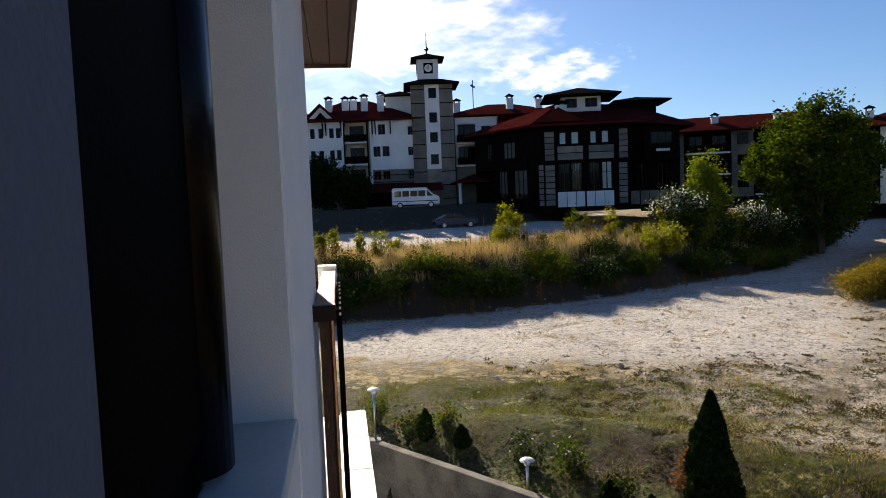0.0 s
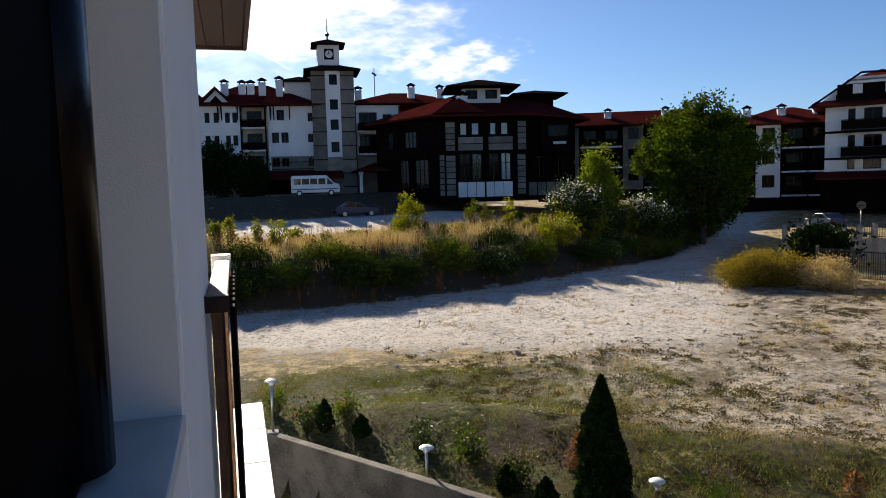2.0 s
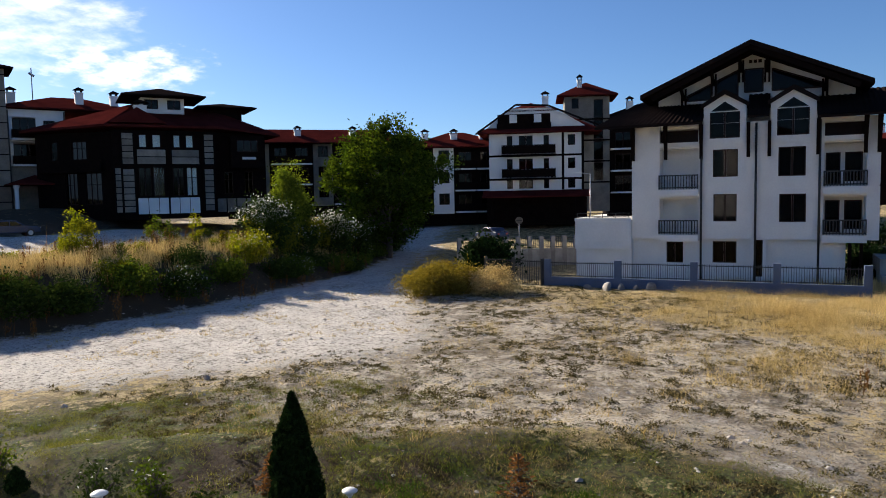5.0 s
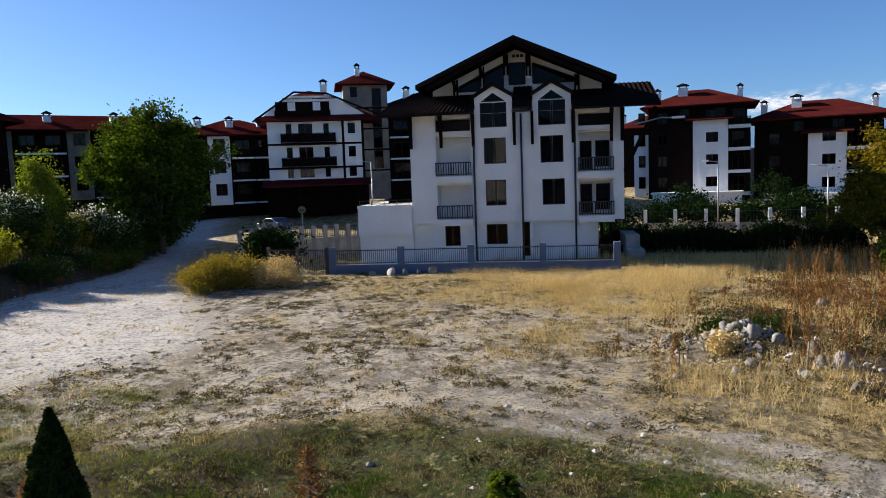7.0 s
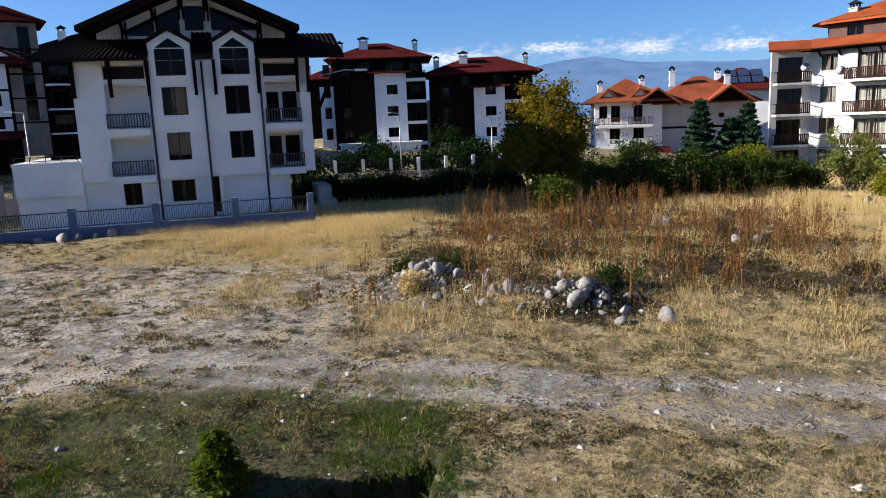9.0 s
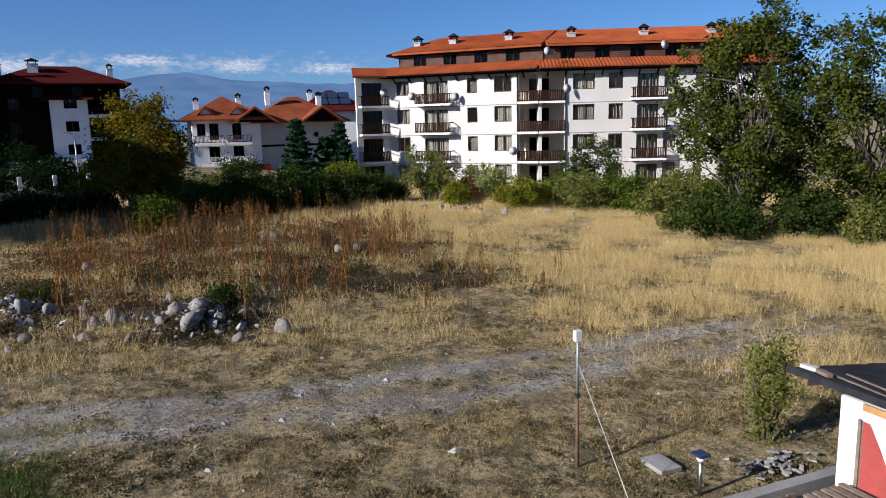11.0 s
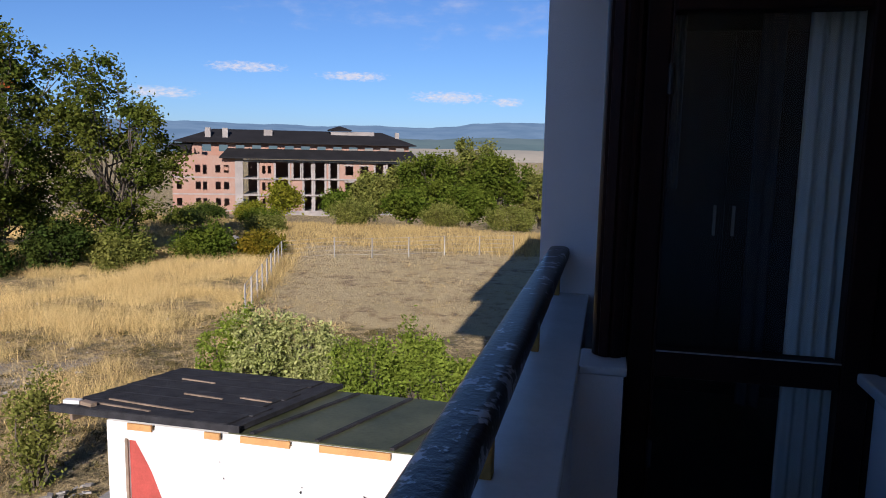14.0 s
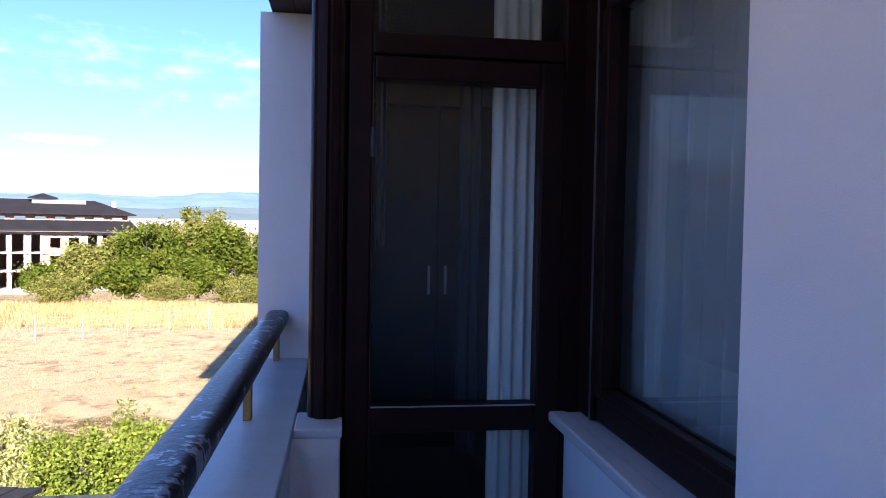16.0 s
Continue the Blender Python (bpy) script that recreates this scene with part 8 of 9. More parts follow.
# ---- shed with pallets ----
def shed():
    t = thing("shed", (0.03, 0.11, 0.05), 0, "makeshift white shed wrapped in plastic sheet with felt roof", "shed")
    FY, TZ = -9.3, 2.27
    part("wall", Build().box(0.6, 6.15, FY - 0.15, FY, -1.3, TZ).box(6.75, 7.12, FY - 0.15, FY, -1.3, TZ).box(6.15, 6.75, FY - 0.15, FY, 2.0, TZ), PAINT, t, "white boarded front")
    part("side_wall", Build().prism([(0, -0.4), (3.0, -0.4), (3.0, 2.27), (0, 1.9)], 0, 0.15), PAINT, t).matrix_local = pose(6.97, FY - 3.15, 0, 0, 0, 90)
    part("back_wall", Build().box(0.6, 7.1, FY - 3.2, FY - 3.05, -0.4, 1.85), PAINT, t)
    part("end_wall", Build().box(0.6, 0.75, FY - 3.0, FY - 0.16, -0.4, 1.85), PAINT, t)
    # hanging sheet with folds
    b = Build()
    nx, nz = 110, 22
    for j in range(nz + 1):
        v = j / nz
        for i in range(nx + 1):
            u = i / nx
            left = 6.72 - 1.55 * (1 - v) ** 0.75
            x = 0.6 + (left - 0.6) * u
            near = u ** 5
            fold = 0.03 * abs(noise.noise((u * 9 + v * 2.5, v * 2.2 - u * 3, 4))) + 0.025 * abs(noise.noise((u * 26, v * 5 + u * 6, 7))) + 0.004 * math.sin(u * 70 + 6 * v + 2 * math.sin(9 * v)) + 0.02 * noise.noise((u * 14, v * 5, 1)) + near * (0.018 * math.sin(u * 110 + 7 * v) + 0.16 * (1 - v))
            b.v.append((x, FY + 0.05 + fold, -1.25 + (TZ + 1.2) * v - 0.02 * math.sin(u * 20)))
    b.f = [(j * (nx + 1) + i, j * (nx + 1) + i + 1, (j + 1) * (nx + 1) + i + 1, (j + 1) * (nx + 1) + i) for j in range(nz) for i in range(nx)]
    part("plastic_sheet", b, TARP, t, "creased white plastic sheet", smooth=True)
    for x0, x1 in ((6.28, 6.68), (5.15, 5.4), (4.05, 4.82), (2.55, 3.6), (0.9, 1.7)):
        part("batten", Build().box(x0, x1, FY + 0.08, FY + 0.115, TZ - 0.06, TZ + 0.04), PINE, t, "raw pine batten")
    tr = random.Random(12)
    for k in range(16):
        x, z, q = tr.uniform(0.9, 5.2), tr.uniform(1.1, 1.95), tr.uniform(0.025, 0.075)
        a0 = tr.uniform(3.3, 5.6)
        tip = [(x, z), (x + q * math.cos(a0), z + q * math.sin(a0)), (x + q * 0.8 * math.cos(a0 + 0.7), z + q * 0.8 * math.sin(a0 + 0.7))]
        part("tear", Build().prism(tip, FY + 0.125, FY + 0.128), RUBBER, t, "small dark tear in the sheet")
    part("door", Build().box(6.2, 6.74, FY - 0.06, FY - 0.01, -0.2, 1.99), REDDOOR, t, "faded red door")
    part("door_frame", Build().box(6.75, 6.8, FY + 0.002, FY + 0.03, -0.2, 2.02), PALLETWOOD, t)

    def slope(y):
        return 2.47 + (y - (FY + 0.15)) * 0.115

    def sheet(x0, x1, y0, y1, lift, th, skew=0.0):
        z0, z1 = slope(y0) + lift, slope(y1) + lift
        return [(x0 + skew, y0, z0), (x1 + skew, y0, z0), (x1, y1, z1), (x0, y1, z1), (x0 + skew, y0, z0 + th), (x1 + skew, y0, z0 + th), (x1, y1, z1 + th), (x0, y1, z1 + th)]

    part("roof", Build().hexa(sheet(4.85, 7.95, FY - 3.2, FY + 0.15, -0.09, 0.08, -0.35)), FELT, t, "black bitumen felt roof")
    for i in range(6):
        y = FY - 3.18 + 0.55 * i
        part("felt_strip", Build().hexa(sheet(4.9 + 0.12 * (i % 2), 7.9, y, y + 0.54, -0.008, 0.022, -0.05)), FELT, t)
    part("fascia", Build().hexa(sheet(4.8, 7.98, FY + 0.151, FY + 0.18, -0.09, 0.11)), FELT, t, "felt folded over the roof edge")
    part("fascia", Build().hexa(sheet(7.6, 7.645, FY - 3.2, FY + 0.15, -0.2, 0.1, 0.0)), PALLETWOOD, t)
    part("roof_sheet", Build().hexa(sheet(0.3, 5.0, FY - 3.0, FY + 0.12, -0.13, 0.02, -0.3)), SHEET, t, "dull green roof sheet")
    for x in (1.3, 2.5, 3.6, 4.6):
        part("sheet_batten", Build().hexa(sheet(x, x + 0.07, FY - 2.9, FY + 0.1, -0.108, 0.035, -0.55)), FELT, t)
    for x, y, r, m in ((7.75, FY - 0.05, 8, SILL), (7.45, FY - 0.02, -14, PALLETWOOD)):
        bl = part("roof_block", Build().box(-0.13, 0.13, -0.05, 0.05, 0, 0.06), m, t)
        bl.location = (x, y, slope(y) + 0.016)
        bl.rotation_euler = (0, 0, radians(r))
    for x, y, L in ((6.2, FY - 1.2, 0.75), (5.3, FY - 1.3, 0.6), (6.6, FY - 0.35, 1.6), (7.0, FY - 0.12, 1.2), (6.9, FY - 2.2, 0.7)):
        st = part("roof_lath", Build().box(-L / 2, L / 2, -0.018, 0.018, 0, 0.02), PALLETWOOD, t)
        st.location = (x, y, slope(y) + 0.015)
        st.rotation_euler = (0, 0, radians(-6))


shed()
yw = Build()
yw.hexa([(7.6, -10.6, -1.3), (7.8, -10.6, -1.3), (7.82, -4.0, -1.3), (7.62, -4.0, -1.3), (7.6, -10.6, 0.72), (7.8, -10.6, 0.72), (7.82, -4.0, 0.66), (7.62, -4.0, 0.66)])
solid("yard_wall", yw, CONCRETE, "low grey concrete yard wall beside the shed", "wall")
for i in range(9):
    q = part("plank", Build().box(-0.09, 0.09, -0.012, 0.012, 0.0, 1.25), PALLETWOOD)
    q.location = (7.55 - 0.012 * i, -8.6 + 0.2 * i, -0.62)
    q.rotation_euler = (0, radians(-7), radians(90))
    tagged(q, "brown weathered plank leaning against the yard wall", "plank", "leaning planks")


def pallet(x, y, z, turn):
    t = thing("pallet", (x, y, z), turn, "weathered wooden pallet in a stack beside the shed", "pallet", "pallet stack")
    for i in range(5):
        part("slat", Build().box(-0.6, 0.6, -0.4 + 0.178 * i, -0.29 + 0.178 * i, 0.122, 0.144), PALLETWOOD, t)
    for yy in (-0.4, -0.06, 0.28):
        part("bottom_slat", Build().box(-0.6, 0.6, yy, yy + 0.1, 0.0, 0.022), PALLETWOOD, t)
    for xx in (-0.58, -0.06, 0.46):
        part("bearer", Build().box(xx, xx + 0.12, -0.4, 0.42, 0.022, 0.121), PALLETWOOD, t)


YF = -0.5
for px, py, n, tilt in ((6.3, -8.62, 11, 3), (6.15, -7.85, 9, 12), (6.75, -7.15, 8, 6), (5.9, -7.0, 7, -8)):
    for i in range(n):
        pallet(px + 0.05 * math.sin(i * 2.3 + px), py + 0.04 * math.cos(i * 3 + px), YF + 0.145 * i, tilt + 5 * math.sin(i * 1.7 + px))
solid("yard_floor", Build().box(0.6, 7.6, -9.15, -3.0, YF - 0.2, YF), CONCRETE, "concrete yard floor below the shed", "floor")

# pole with a small white box and guy wire
pl = thing("pole", (10.2, -6.55, ground_z(10.2, -6.55) - 0.1), 0, "thin rusty metal pole with a white box on top", "pole")
GX, GY = 8.6, -6.55
PH = 2.86 - ground_z(10.2, -6.55) + 0.1
part("mast", Build().tube((0, 0, 0), (0.02, 0, PH * 0.55), 0.034, 0.032, 10), mat("rusty_steel", (0.17, 0.10, 0.06), 0.85, 0.3, 6, 60, 0.3), pl, smooth=True)
part("upper_mast", Build().tube((0.02, 0, PH * 0.55), (0.02, 0, PH - 0.12), 0.026, 0.024, 10), GALV, pl, smooth=True)
part("box", Build().box(-0.02, 0.08, -0.06, 0.06, PH - 0.19, PH), LAMPWHITE, pl, "small white plastic box", bevel=0.008)
part("clamp", Build().lathe([(0.045, PH * 0.55 - 0.04), (0.045, PH * 0.55 + 0.04)], (0.02, 0, 0), 10), BLACKMETAL, pl)
part("guy_wire", Build().tube((0.02, 0, PH * 0.78), (GX - 10.2, GY + 6.55, 0.1), 0.0065, n=6), CORD, pl, "white cord stretched to the ground")
# blue solar lamp by the shed
sl = thing("solar_lamp", (8.52, -7.82, ground_z(8.52, -7.82) - 0.02), 0, "steel solar garden lamp with a dark blue cap", "garden lamp")
part("post", Build().tube((0, 0, 0), (0, 0, 0.62), 0.03, n=10), STEEL, sl, smooth=True)
part("glass", Build().lathe([(0.04, 0.62), (0.07, 0.66), (0.07, 0.73)], n=12), LAMPWHITE, sl, smooth=True)
part("cap", Build().box(-0.11, 0.11, -0.11, 0.11, 0.73, 0.765), CARBLUE, sl, "dark blue square solar cap")
# rubble of roof tiles and slab by the shed
for i in range(60):
    x, y = 8.75 + rr.gauss(0, 0.2), -9.75 + rr.gauss(0, 0.36)
    q = new("rubble_piece", shared(("rubble_piece", i % 4), lambda: Build().hexa([(-0.1, -0.05, 0), (0.08, -0.07, 0), (0.11, 0.05, 0), (-0.06, 0.06, 0), (-0.09, -0.05, 0.03), (0.08, -0.06, 0.025), (0.1, 0.05, 0.03), (-0.06, 0.06, 0.02)]).mesh("rubble_piece", ROCK)))
    q.location = (x, y, ground_z(x, y) + 0.01 + (0.013 * i) % 0.1)
    k = rr.uniform(0.5, 1.0)
    q.scale = (k, k * rr.uniform(0.6, 1.0), 1.0)
    q.rotation_euler = (rr.uniform(-0.3, 0.3), rr.uniform(-0.3, 0.3), rr.uniform(0, 6))
    tagged(q, "pale broken slab in a small heap beside the shed", "rubble", "broken slabs")
q = part("stone_slab", Build().box(-0.3, 0.3, -0.22, 0.22, 0, 0.09), CONCRETE, bevel=0.01)
q.location = (9.6, -7.9, ground_z(9.6, -7.9))
tagged(q, "flat concrete slab lying in the grass", "slab")


# ---- street furniture and vehicles ----
def street_lamp(x, y, top, turn, label, arm=0.8):
    g = ground_z(x, y) - 0.1
    t = thing("street_lamp", (x, y, g), turn, label, "street lamp", "street lamps")
    h = top - g
    part("post", Build().tube((0, 0, 0), (0, 0, h), 0.08, 0.05, 10), GALV, t, smooth=True)
    part("arm", Build().tube((0, 0, h), (-arm, 0, h + 0.12), 0.04, 0.035, 8), GALV, t)
    part("head", Build().box(-arm - 0.55, -arm, -0.12, 0.12, h + 0.06, h + 0.2), LAMPWHITE, t, "pale lamp head", bevel=0.03)


street_lamp(55.2, 43.5, 8.2, 47, "grey street lamp beside the hill road")
street_lamp(68.8, 14.6, 7.0, 78, "grey street lamp among the houses")
street_lamp(70.1, 5.9, 6.3, 84, "grey street lamp behind the fence")
street_lamp(13.0, -92.0, 4.0, 170, "tall grey street lamp by the far road", 0.6)
lw = thing("wall_lamp", (46.3, 13.6, 9.4), 70, "long curved lamp arm at the white house", "lamp")
part("arm", Build().tube((-1.3, 0, 0.0), (0.4, 0, 0.35), 0.04).tube((0.4, 0, 0.35), (1.0, 0, 0.3), 0.04), GALV, lw)
part("head", Build().box(1.0, 1.8, -0.12, 0.12, 0.24, 0.38), LAMPWHITE, lw, bevel=0.03)


rs = thing("road_sign", (57.0, 54.6, ground_z(57.0, 54.6) - 0.05), 47, "round white road sign with a dark bar on a grey post", "road sign")
part("post", Build().tube((0, 0, 0), (0, 0, 2.3), 0.04, n=8), GALV, rs, smooth=True)
# Dark concrete colour on a white face, to make it look shaded.
part("disc", Build().tube((0, -0.06, 2.5), (0, -0.045, 2.5), 0.4, n=24), OLDCONC, rs, "white round sign face, coloured dark for its shade")
part("bar", Build().box(-0.32, 0.32, -0.068, -0.062, 2.42, 2.58), BLACKMETAL, rs)


def wheel(parent, x, y, r=0.32):
    w = part("wheel", Build().tube((x, y - 0.1, r), (x, y + 0.1, r), r, n=20), RUBBER, parent)
    part("rim", Build().tube((x, y - 0.115 if y < 0.5 else y + 0.101, r), (x, y - 0.101 if y < 0.5 else y + 0.115, r), r * 0.62, n=14), STEEL, w)


def car(x, y, z, turn, label, paint):
    t = thing("car", (x, y, z), turn, label, "car")
    prof = [(0.0, 0.35), (0.0, 0.72), (0.25, 0.86), (1.15, 0.95), (1.85, 1.40), (3.05, 1.42), (3.75, 1.02), (4.2, 0.95), (4.3, 0.6), (4.28, 0.33)]
    part("body", Build().prism(prof[::-1], 0.0, 1.7), paint, t, bevel=0.06)
    for y0, y1 in ((-0.012, -0.004), (1.704, 1.712)):
        for px in ([(1.35, 0.97), (1.95, 1.33), (2.35, 1.34), (2.35, 0.97)], [(2.42, 0.97), (2.42, 1.34), (3.0, 1.34), (3.5, 1.0)]):
            part("side_window", Build().prism(px[::-1], y0, y1), CARGLASS, t)
    part("windscreen", Build().poly([(1.2, 0.15, 1.0), (1.2, 1.55, 1.0), (1.8, 1.45, 1.4), (1.8, 0.25, 1.4)], [(0, 1, 2, 3)]), CARGLASS, t)
    for xx in (0.8, 3.45):
        for yy in (0.08, 1.62):
            wheel(t, xx, yy)
    for yy in (0.2, 1.3):
        part("headlight", Build().box(-0.03, 0.08, yy, yy + 0.25, 0.62, 0.75), LAMPWHITE, t)
        part("tail_light", Build().box(4.24, 4.33, yy, yy + 0.25, 0.68, 0.85), REDDOOR, t)
    part("bumper", Build().box(-0.06, 0.12, 0.08, 1.62, 0.33, 0.55), RUBBER, t, bevel=0.02)


car(13.7, 72.0, max(ground_z(14.1, 72.0), ground_z(9.8, 72.4), ground_z(14.0, 70.3), ground_z(9.7, 70.7)) - 0.04, 175, "dark blue sedan parked on the gravel car park", CARBLUE)
car(55.2, 59.8, ground_z(56.2, 59.2) - 0.03, 100, "dark blue car parked beside the hill road", CARBLUE)


def van(x, y, z, turn):
    t = thing("van", (x, y, z), turn, "white minibus parked before the hotel", "van")
    prof = [(0.0, 0.4), (0.0, 2.2), (0.2, 2.35), (4.0, 2.35), (4.75, 1.55), (5.4, 1.3), (5.5, 0.9), (5.5, 0.4)]
    part("body", Build().prism(prof[::-1], 0, 1.9), CARWHITE, t, bevel=0.06)
    for i in range(4):
        part("side_window", Build().box(0.3 + 0.92 * i, 1.1 + 0.92 * i, -0.014, -0.004, 1.35, 2.0), CARGLASS, t)
    part("side_window", Build().prism([(4.05, 1.35), (4.75, 1.35), (4.1, 2.05)], -0.014, -0.004), CARGLASS, t)
    for xx in (0.9, 4.5):
        for yy in (0.05, 1.85):
            wheel(t, xx, yy, 0.35)
    part("stripe", Build().box(0.1, 5.3, -0.013, -0.005, 0.75, 0.85), CARBLUE, t, "thin blue side stripe")
    part("headlight", Build().box(5.42, 5.53, 0.2, 0.5, 0.85, 1.1), LAMPWHITE, t)
    part("bumper", Build().box(5.4, 5.62, 0.1, 1.8, 0.4, 0.7), RUBBER, t, bevel=0.03)


van(6.4, 83.6, ground_z(9, 83.6), 5)
fence_run("garden_fence", 64.8, 20.0, 68.3, 5.0, "dark fence with pale posts before the dark houses", high=2.0, plinth=0.9, step=2.6, plinthmat=CONCRETE, postmat=PAINT, postw=0.3, bar=0.28)
fence_run("parking_fence", 21.0, 66.0, 42.0, 72.0, "low dark railing beside the hotel car park", high=1.1, plinth=0.3, step=3.0, plinthmat=CONCRETE, postmat=BLACKMETAL, postw=0.1, bar=0.5)


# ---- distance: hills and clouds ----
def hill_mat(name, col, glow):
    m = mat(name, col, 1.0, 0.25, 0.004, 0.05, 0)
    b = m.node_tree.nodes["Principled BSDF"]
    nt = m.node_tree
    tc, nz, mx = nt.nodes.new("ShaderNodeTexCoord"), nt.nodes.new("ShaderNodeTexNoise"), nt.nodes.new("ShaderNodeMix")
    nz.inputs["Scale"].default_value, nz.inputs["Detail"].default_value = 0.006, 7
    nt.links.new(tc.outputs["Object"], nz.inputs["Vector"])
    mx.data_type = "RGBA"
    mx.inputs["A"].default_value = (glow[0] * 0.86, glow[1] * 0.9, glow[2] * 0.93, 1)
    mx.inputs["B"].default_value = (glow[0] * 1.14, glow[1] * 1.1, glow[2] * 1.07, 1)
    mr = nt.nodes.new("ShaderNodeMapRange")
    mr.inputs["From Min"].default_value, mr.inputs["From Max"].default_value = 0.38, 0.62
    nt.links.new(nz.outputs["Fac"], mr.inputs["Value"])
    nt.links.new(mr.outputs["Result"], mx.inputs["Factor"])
    # Distance haze is painted in as emission over the slope's own colour.
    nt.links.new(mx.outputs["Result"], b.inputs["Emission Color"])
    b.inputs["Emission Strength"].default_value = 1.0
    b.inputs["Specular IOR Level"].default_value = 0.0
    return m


def range_of_hills(name, a0, a1, r, height, material, label, seed, rough=1.0, step=0.4):
    """A mountain range on an arc of azimuths a0 to a1, r metres off, with its crest height in degrees as a function of azimuth."""
    b = Build()
    n = int((a1 - a0) / step)
    for i in range(n + 1):
        a = a0 + (a1 - a0) * i / n
        u = i / n
        fade = min(1.0, 6 * u, 6 * (1 - u))
        e = height(a) + rough * (0.35 * noise.noise((a * 0.22, seed, 0)) + 0.16 * noise.noise((a * 0.8, seed, 1)) + 0.05 * noise.noise((a * 3.0, seed, 2)))
        for k, (dr, f) in enumerate(((-0.3, 0.0), (-0.12, 0.55), (0.0, 1.0), (0.15, 0.2))):
            rad = r * (1 + dr)
            z = 6.5 + math.tan(radians(e)) * r * f * fade if f else -30.0
            b.v.append((rad * math.sin(radians(a)), rad * math.cos(radians(a)), z))
    b.f = [(i * 4 + k, (i + 1) * 4 + k, (i + 1) * 4 + k + 1, i * 4 + k + 1) for i in range(n) for k in range(3)]
    return solid(name, b, material, label, "mountains", smooth=True)


# The last colour of each hill is its emitted haze.
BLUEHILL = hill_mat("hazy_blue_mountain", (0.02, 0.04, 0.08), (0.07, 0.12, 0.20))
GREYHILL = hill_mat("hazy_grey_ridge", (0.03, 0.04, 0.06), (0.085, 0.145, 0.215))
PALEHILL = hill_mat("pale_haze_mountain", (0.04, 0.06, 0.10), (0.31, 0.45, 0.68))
NEARHILL = hill_mat("hazed_green_hill", (0.03, 0.05, 0.03), (0.07, 0.10, 0.125))
TANHILL = hill_mat("hazed_tan_hill", (0.16, 0.13, 0.09), (0.15, 0.15, 0.14))
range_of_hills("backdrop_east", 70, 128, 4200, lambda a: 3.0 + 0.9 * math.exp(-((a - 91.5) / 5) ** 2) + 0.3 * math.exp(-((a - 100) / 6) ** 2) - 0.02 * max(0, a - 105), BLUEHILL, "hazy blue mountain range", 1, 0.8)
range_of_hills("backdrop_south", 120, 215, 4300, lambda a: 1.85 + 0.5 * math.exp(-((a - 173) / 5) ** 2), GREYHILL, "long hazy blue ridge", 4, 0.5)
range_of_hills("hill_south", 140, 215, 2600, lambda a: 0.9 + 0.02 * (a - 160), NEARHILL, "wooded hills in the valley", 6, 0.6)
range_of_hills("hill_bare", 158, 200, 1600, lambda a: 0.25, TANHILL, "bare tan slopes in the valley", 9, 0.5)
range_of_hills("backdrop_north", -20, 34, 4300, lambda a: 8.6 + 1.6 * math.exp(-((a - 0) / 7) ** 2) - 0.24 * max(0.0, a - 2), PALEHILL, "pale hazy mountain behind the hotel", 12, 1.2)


def cloud_mat(name, level, thresh, scale, soft):
    m = bpy.data.materials.new(name)
    m.use_nodes = True
    nt = m.node_tree
    n, l = nt.nodes, nt.links
    n.remove(n["Principled BSDF"])
    tc = n.new("ShaderNodeTexCoord")
    nz = n.new("ShaderNodeTexNoise")
    nz.inputs["Scale"].default_value, nz.inputs["Detail"].default_value, nz.inputs["Roughness"].default_value = scale, 8, 0.58
    mp = n.new("ShaderNodeMapping")
    mp.inputs["Scale"].default_value = (1, 1, 2.6)
    l.new(tc.outputs["Object"], mp.inputs["Vector"])
    l.new(mp.outputs["Vector"], nz.inputs["Vector"])
    at = n.new("ShaderNodeAttribute")
    at.attribute_name = "body"
    mu = n.new("ShaderNodeMath")
    mu.operation = "ADD"
    l.new(nz.outputs["Fac"], mu.inputs[0])
    l.new(at.outputs["Fac"], mu.inputs[1])
    rm = n.new("ShaderNodeMapRange")
    rm.interpolation_type = "SMOOTHSTEP"
    rm.inputs["From Min"].default_value, rm.inputs["From Max"].default_value = thresh, thresh + soft
    l.new(mu.outputs[0], rm.inputs["Value"])
    # Clouds emit a fixed brightness in place of sunlight falling on them.
    em, tr, ms = n.new("ShaderNodeEmission"), n.new("ShaderNodeBsdfTransparent"), n.new("ShaderNodeMixShader")
    em.inputs["Color"].default_value = (0.93, 0.95, 1.0, 1)
    em.inputs["Strength"].default_value = level
    l.new(rm.outputs["Result"], ms.inputs[0])
    l.new(tr.outputs[0], ms.inputs[1])
    l.new(em.outputs[0], ms.inputs[2])
    l.new(ms.outputs[0], n["Material Output"].inputs["Surface"])
    return m


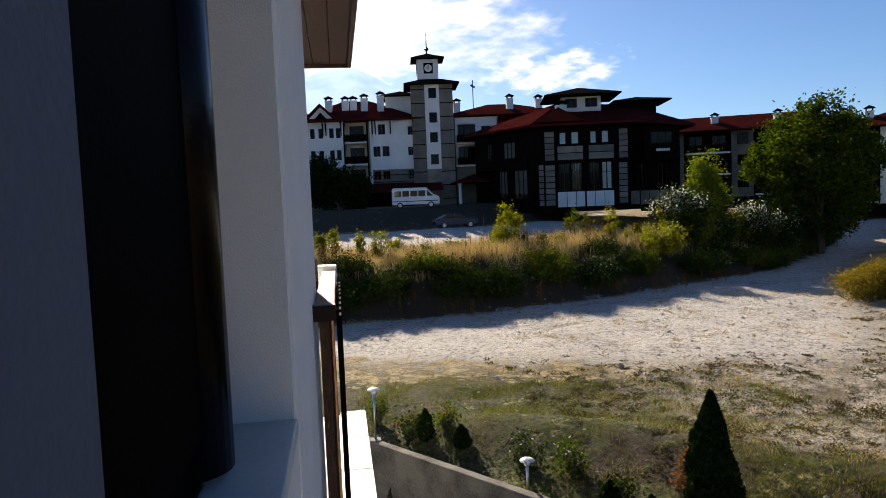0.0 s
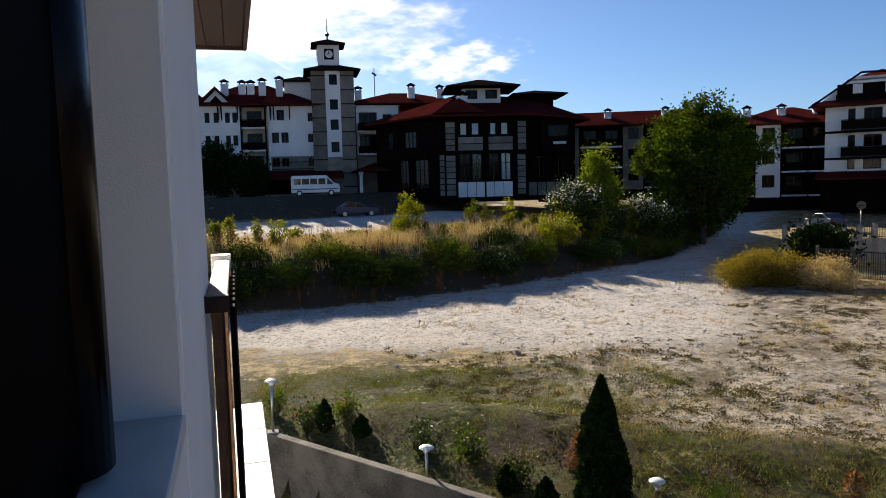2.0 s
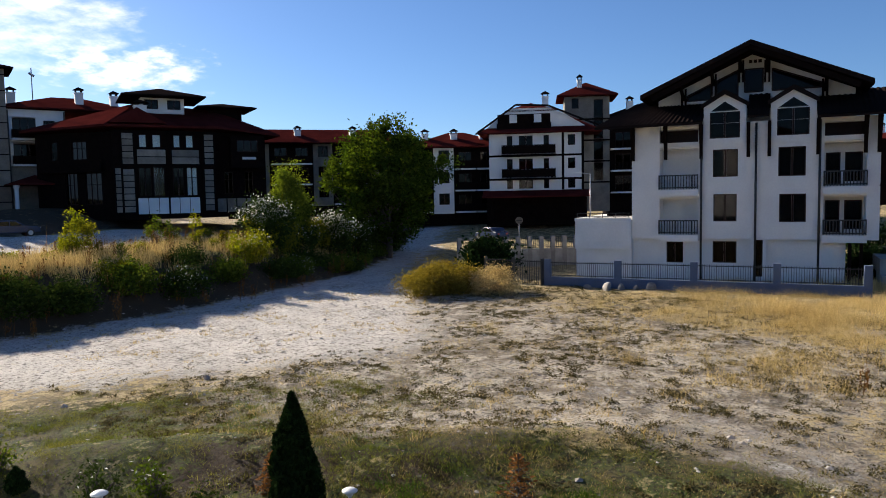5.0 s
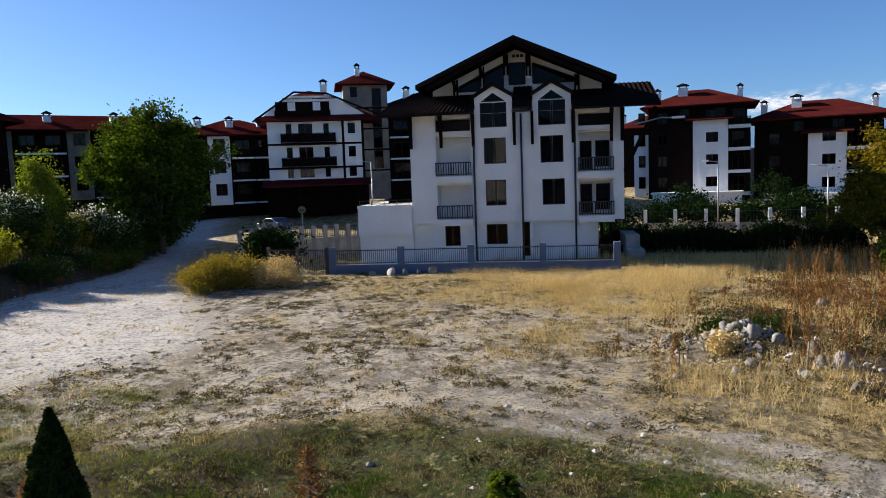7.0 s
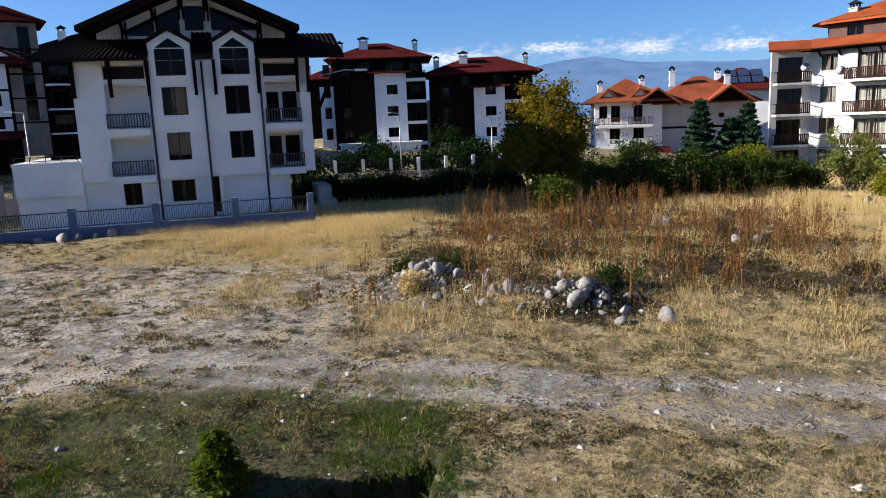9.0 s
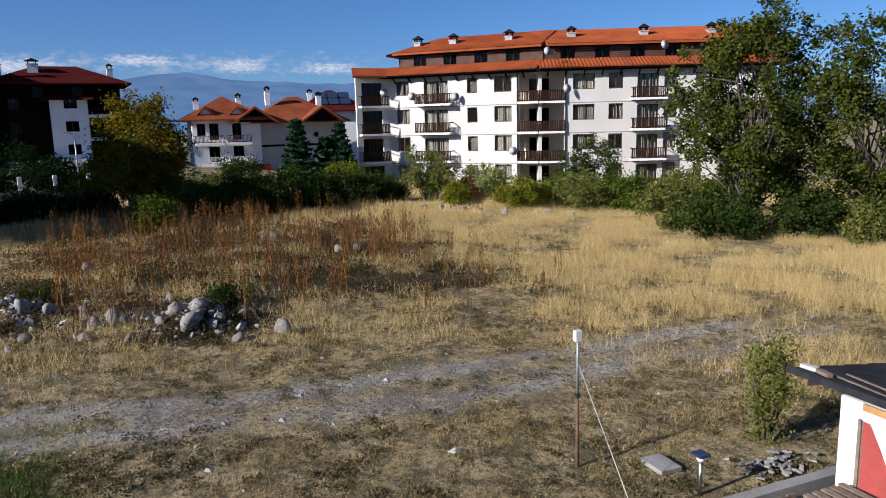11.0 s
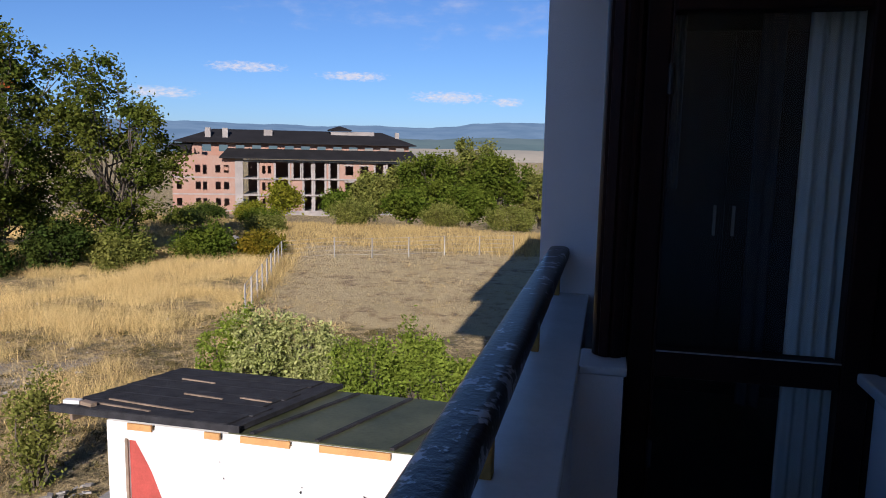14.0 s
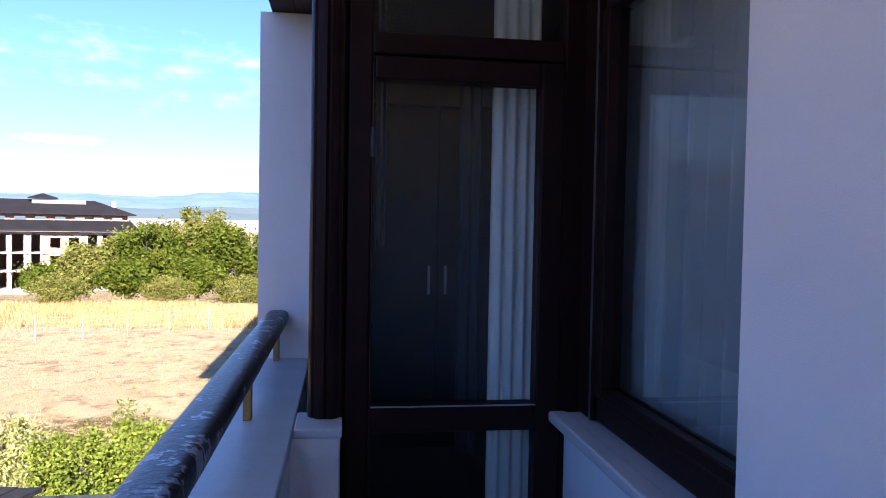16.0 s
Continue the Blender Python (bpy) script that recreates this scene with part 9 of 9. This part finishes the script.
def cloud(name, az, el, wide, high, r, material, label, strength=0.55):
    """A drifting cloud far off: a sheet that thins out to its edges."""
    b = Build()
    nx, nz = 24, 10
    body = []
    for j in range(nz + 1):
        for i in range(nx + 1):
            u, v = 2 * i / nx - 1, 2 * j / nz - 1
            a, e = az + wide / 2 * u, el + high / 2 * v
            b.v.append((r * math.sin(radians(a)), r * math.cos(radians(a)), 6.5 + r * math.tan(radians(e))))
            body.append(strength * (1 - u * u) * (1 - v * v) - strength * 0.5)
    b.f = [(j * (nx + 1) + i, j * (nx + 1) + i + 1, (j + 1) * (nx + 1) + i + 1, (j + 1) * (nx + 1) + i) for j in range(nz) for i in range(nx)]
    ob = solid(name, b, material, label, "cloud")
    at = ob.data.attributes.new("body", "FLOAT", "POINT")
    at.data.foreach_set("value", body)
    ob.visible_shadow = False
    return ob


CLOUD = cloud_mat("sunlit_cloud", 0.8, 0.48, 0.007, 0.5)
PUFF = cloud_mat("small_far_cloud", 0.48, 0.52, 0.03, 0.6)
VEIL = cloud_mat("thin_cloud_veil", 0.85, 0.50, 0.003, 0.5)
cloud("cloud_1", 6, 13.5, 34, 12, 4600, VEIL, "bright thin cloud near the sun", 0.7)
cloud("cloud_2", 17, 9.5, 16, 5, 4550, CLOUD, "white cumulus above the hotel roofs", 0.6)
cloud("cloud_3", 9, 17.5, 12, 5, 4500, CLOUD, "white wisp of cloud", 0.6)
cloud("cloud_4", 2, 10.5, 12, 6, 4520, CLOUD, "white cloud over the mountain", 0.6)
for i, (a, e, w, h) in enumerate(((152, 6.0, 7, 1.1), (160, 5.6, 6.5, 1.0), (167.5, 4.2, 7.5, 1.3), (172.0, 3.9, 3.0, 1.0), (177.5, 3.6, 3.4, 1.1), (146.0, 3.9, 6, 1.2), (97.0, 4.5, 5.0, 1.5), (82.0, 4.4, 8.0, 1.8), (103.5, 4.3, 5.5, 1.3), (90.0, 4.9, 6.0, 1.2))):
    cloud("cloud_%d" % (5 + i), a, e, w * 1.35, h * 1.15, 4600, PUFF, "small white cloud low over the hills", 0.8)
cloud("cloud_19", 92, 4.6, 46, 2.6, 4650, cloud_mat("low_haze_cloud", 0.42, 0.5, 0.012, 0.6), "low band of hazy cloud on the mountains", 0.35)
cloud("cloud_20", 165, 11, 44, 9, 4650, cloud_mat("wispy_high_cloud", 0.45, 0.55, 0.004, 0.9), "thin high cloud veil", 0.3)
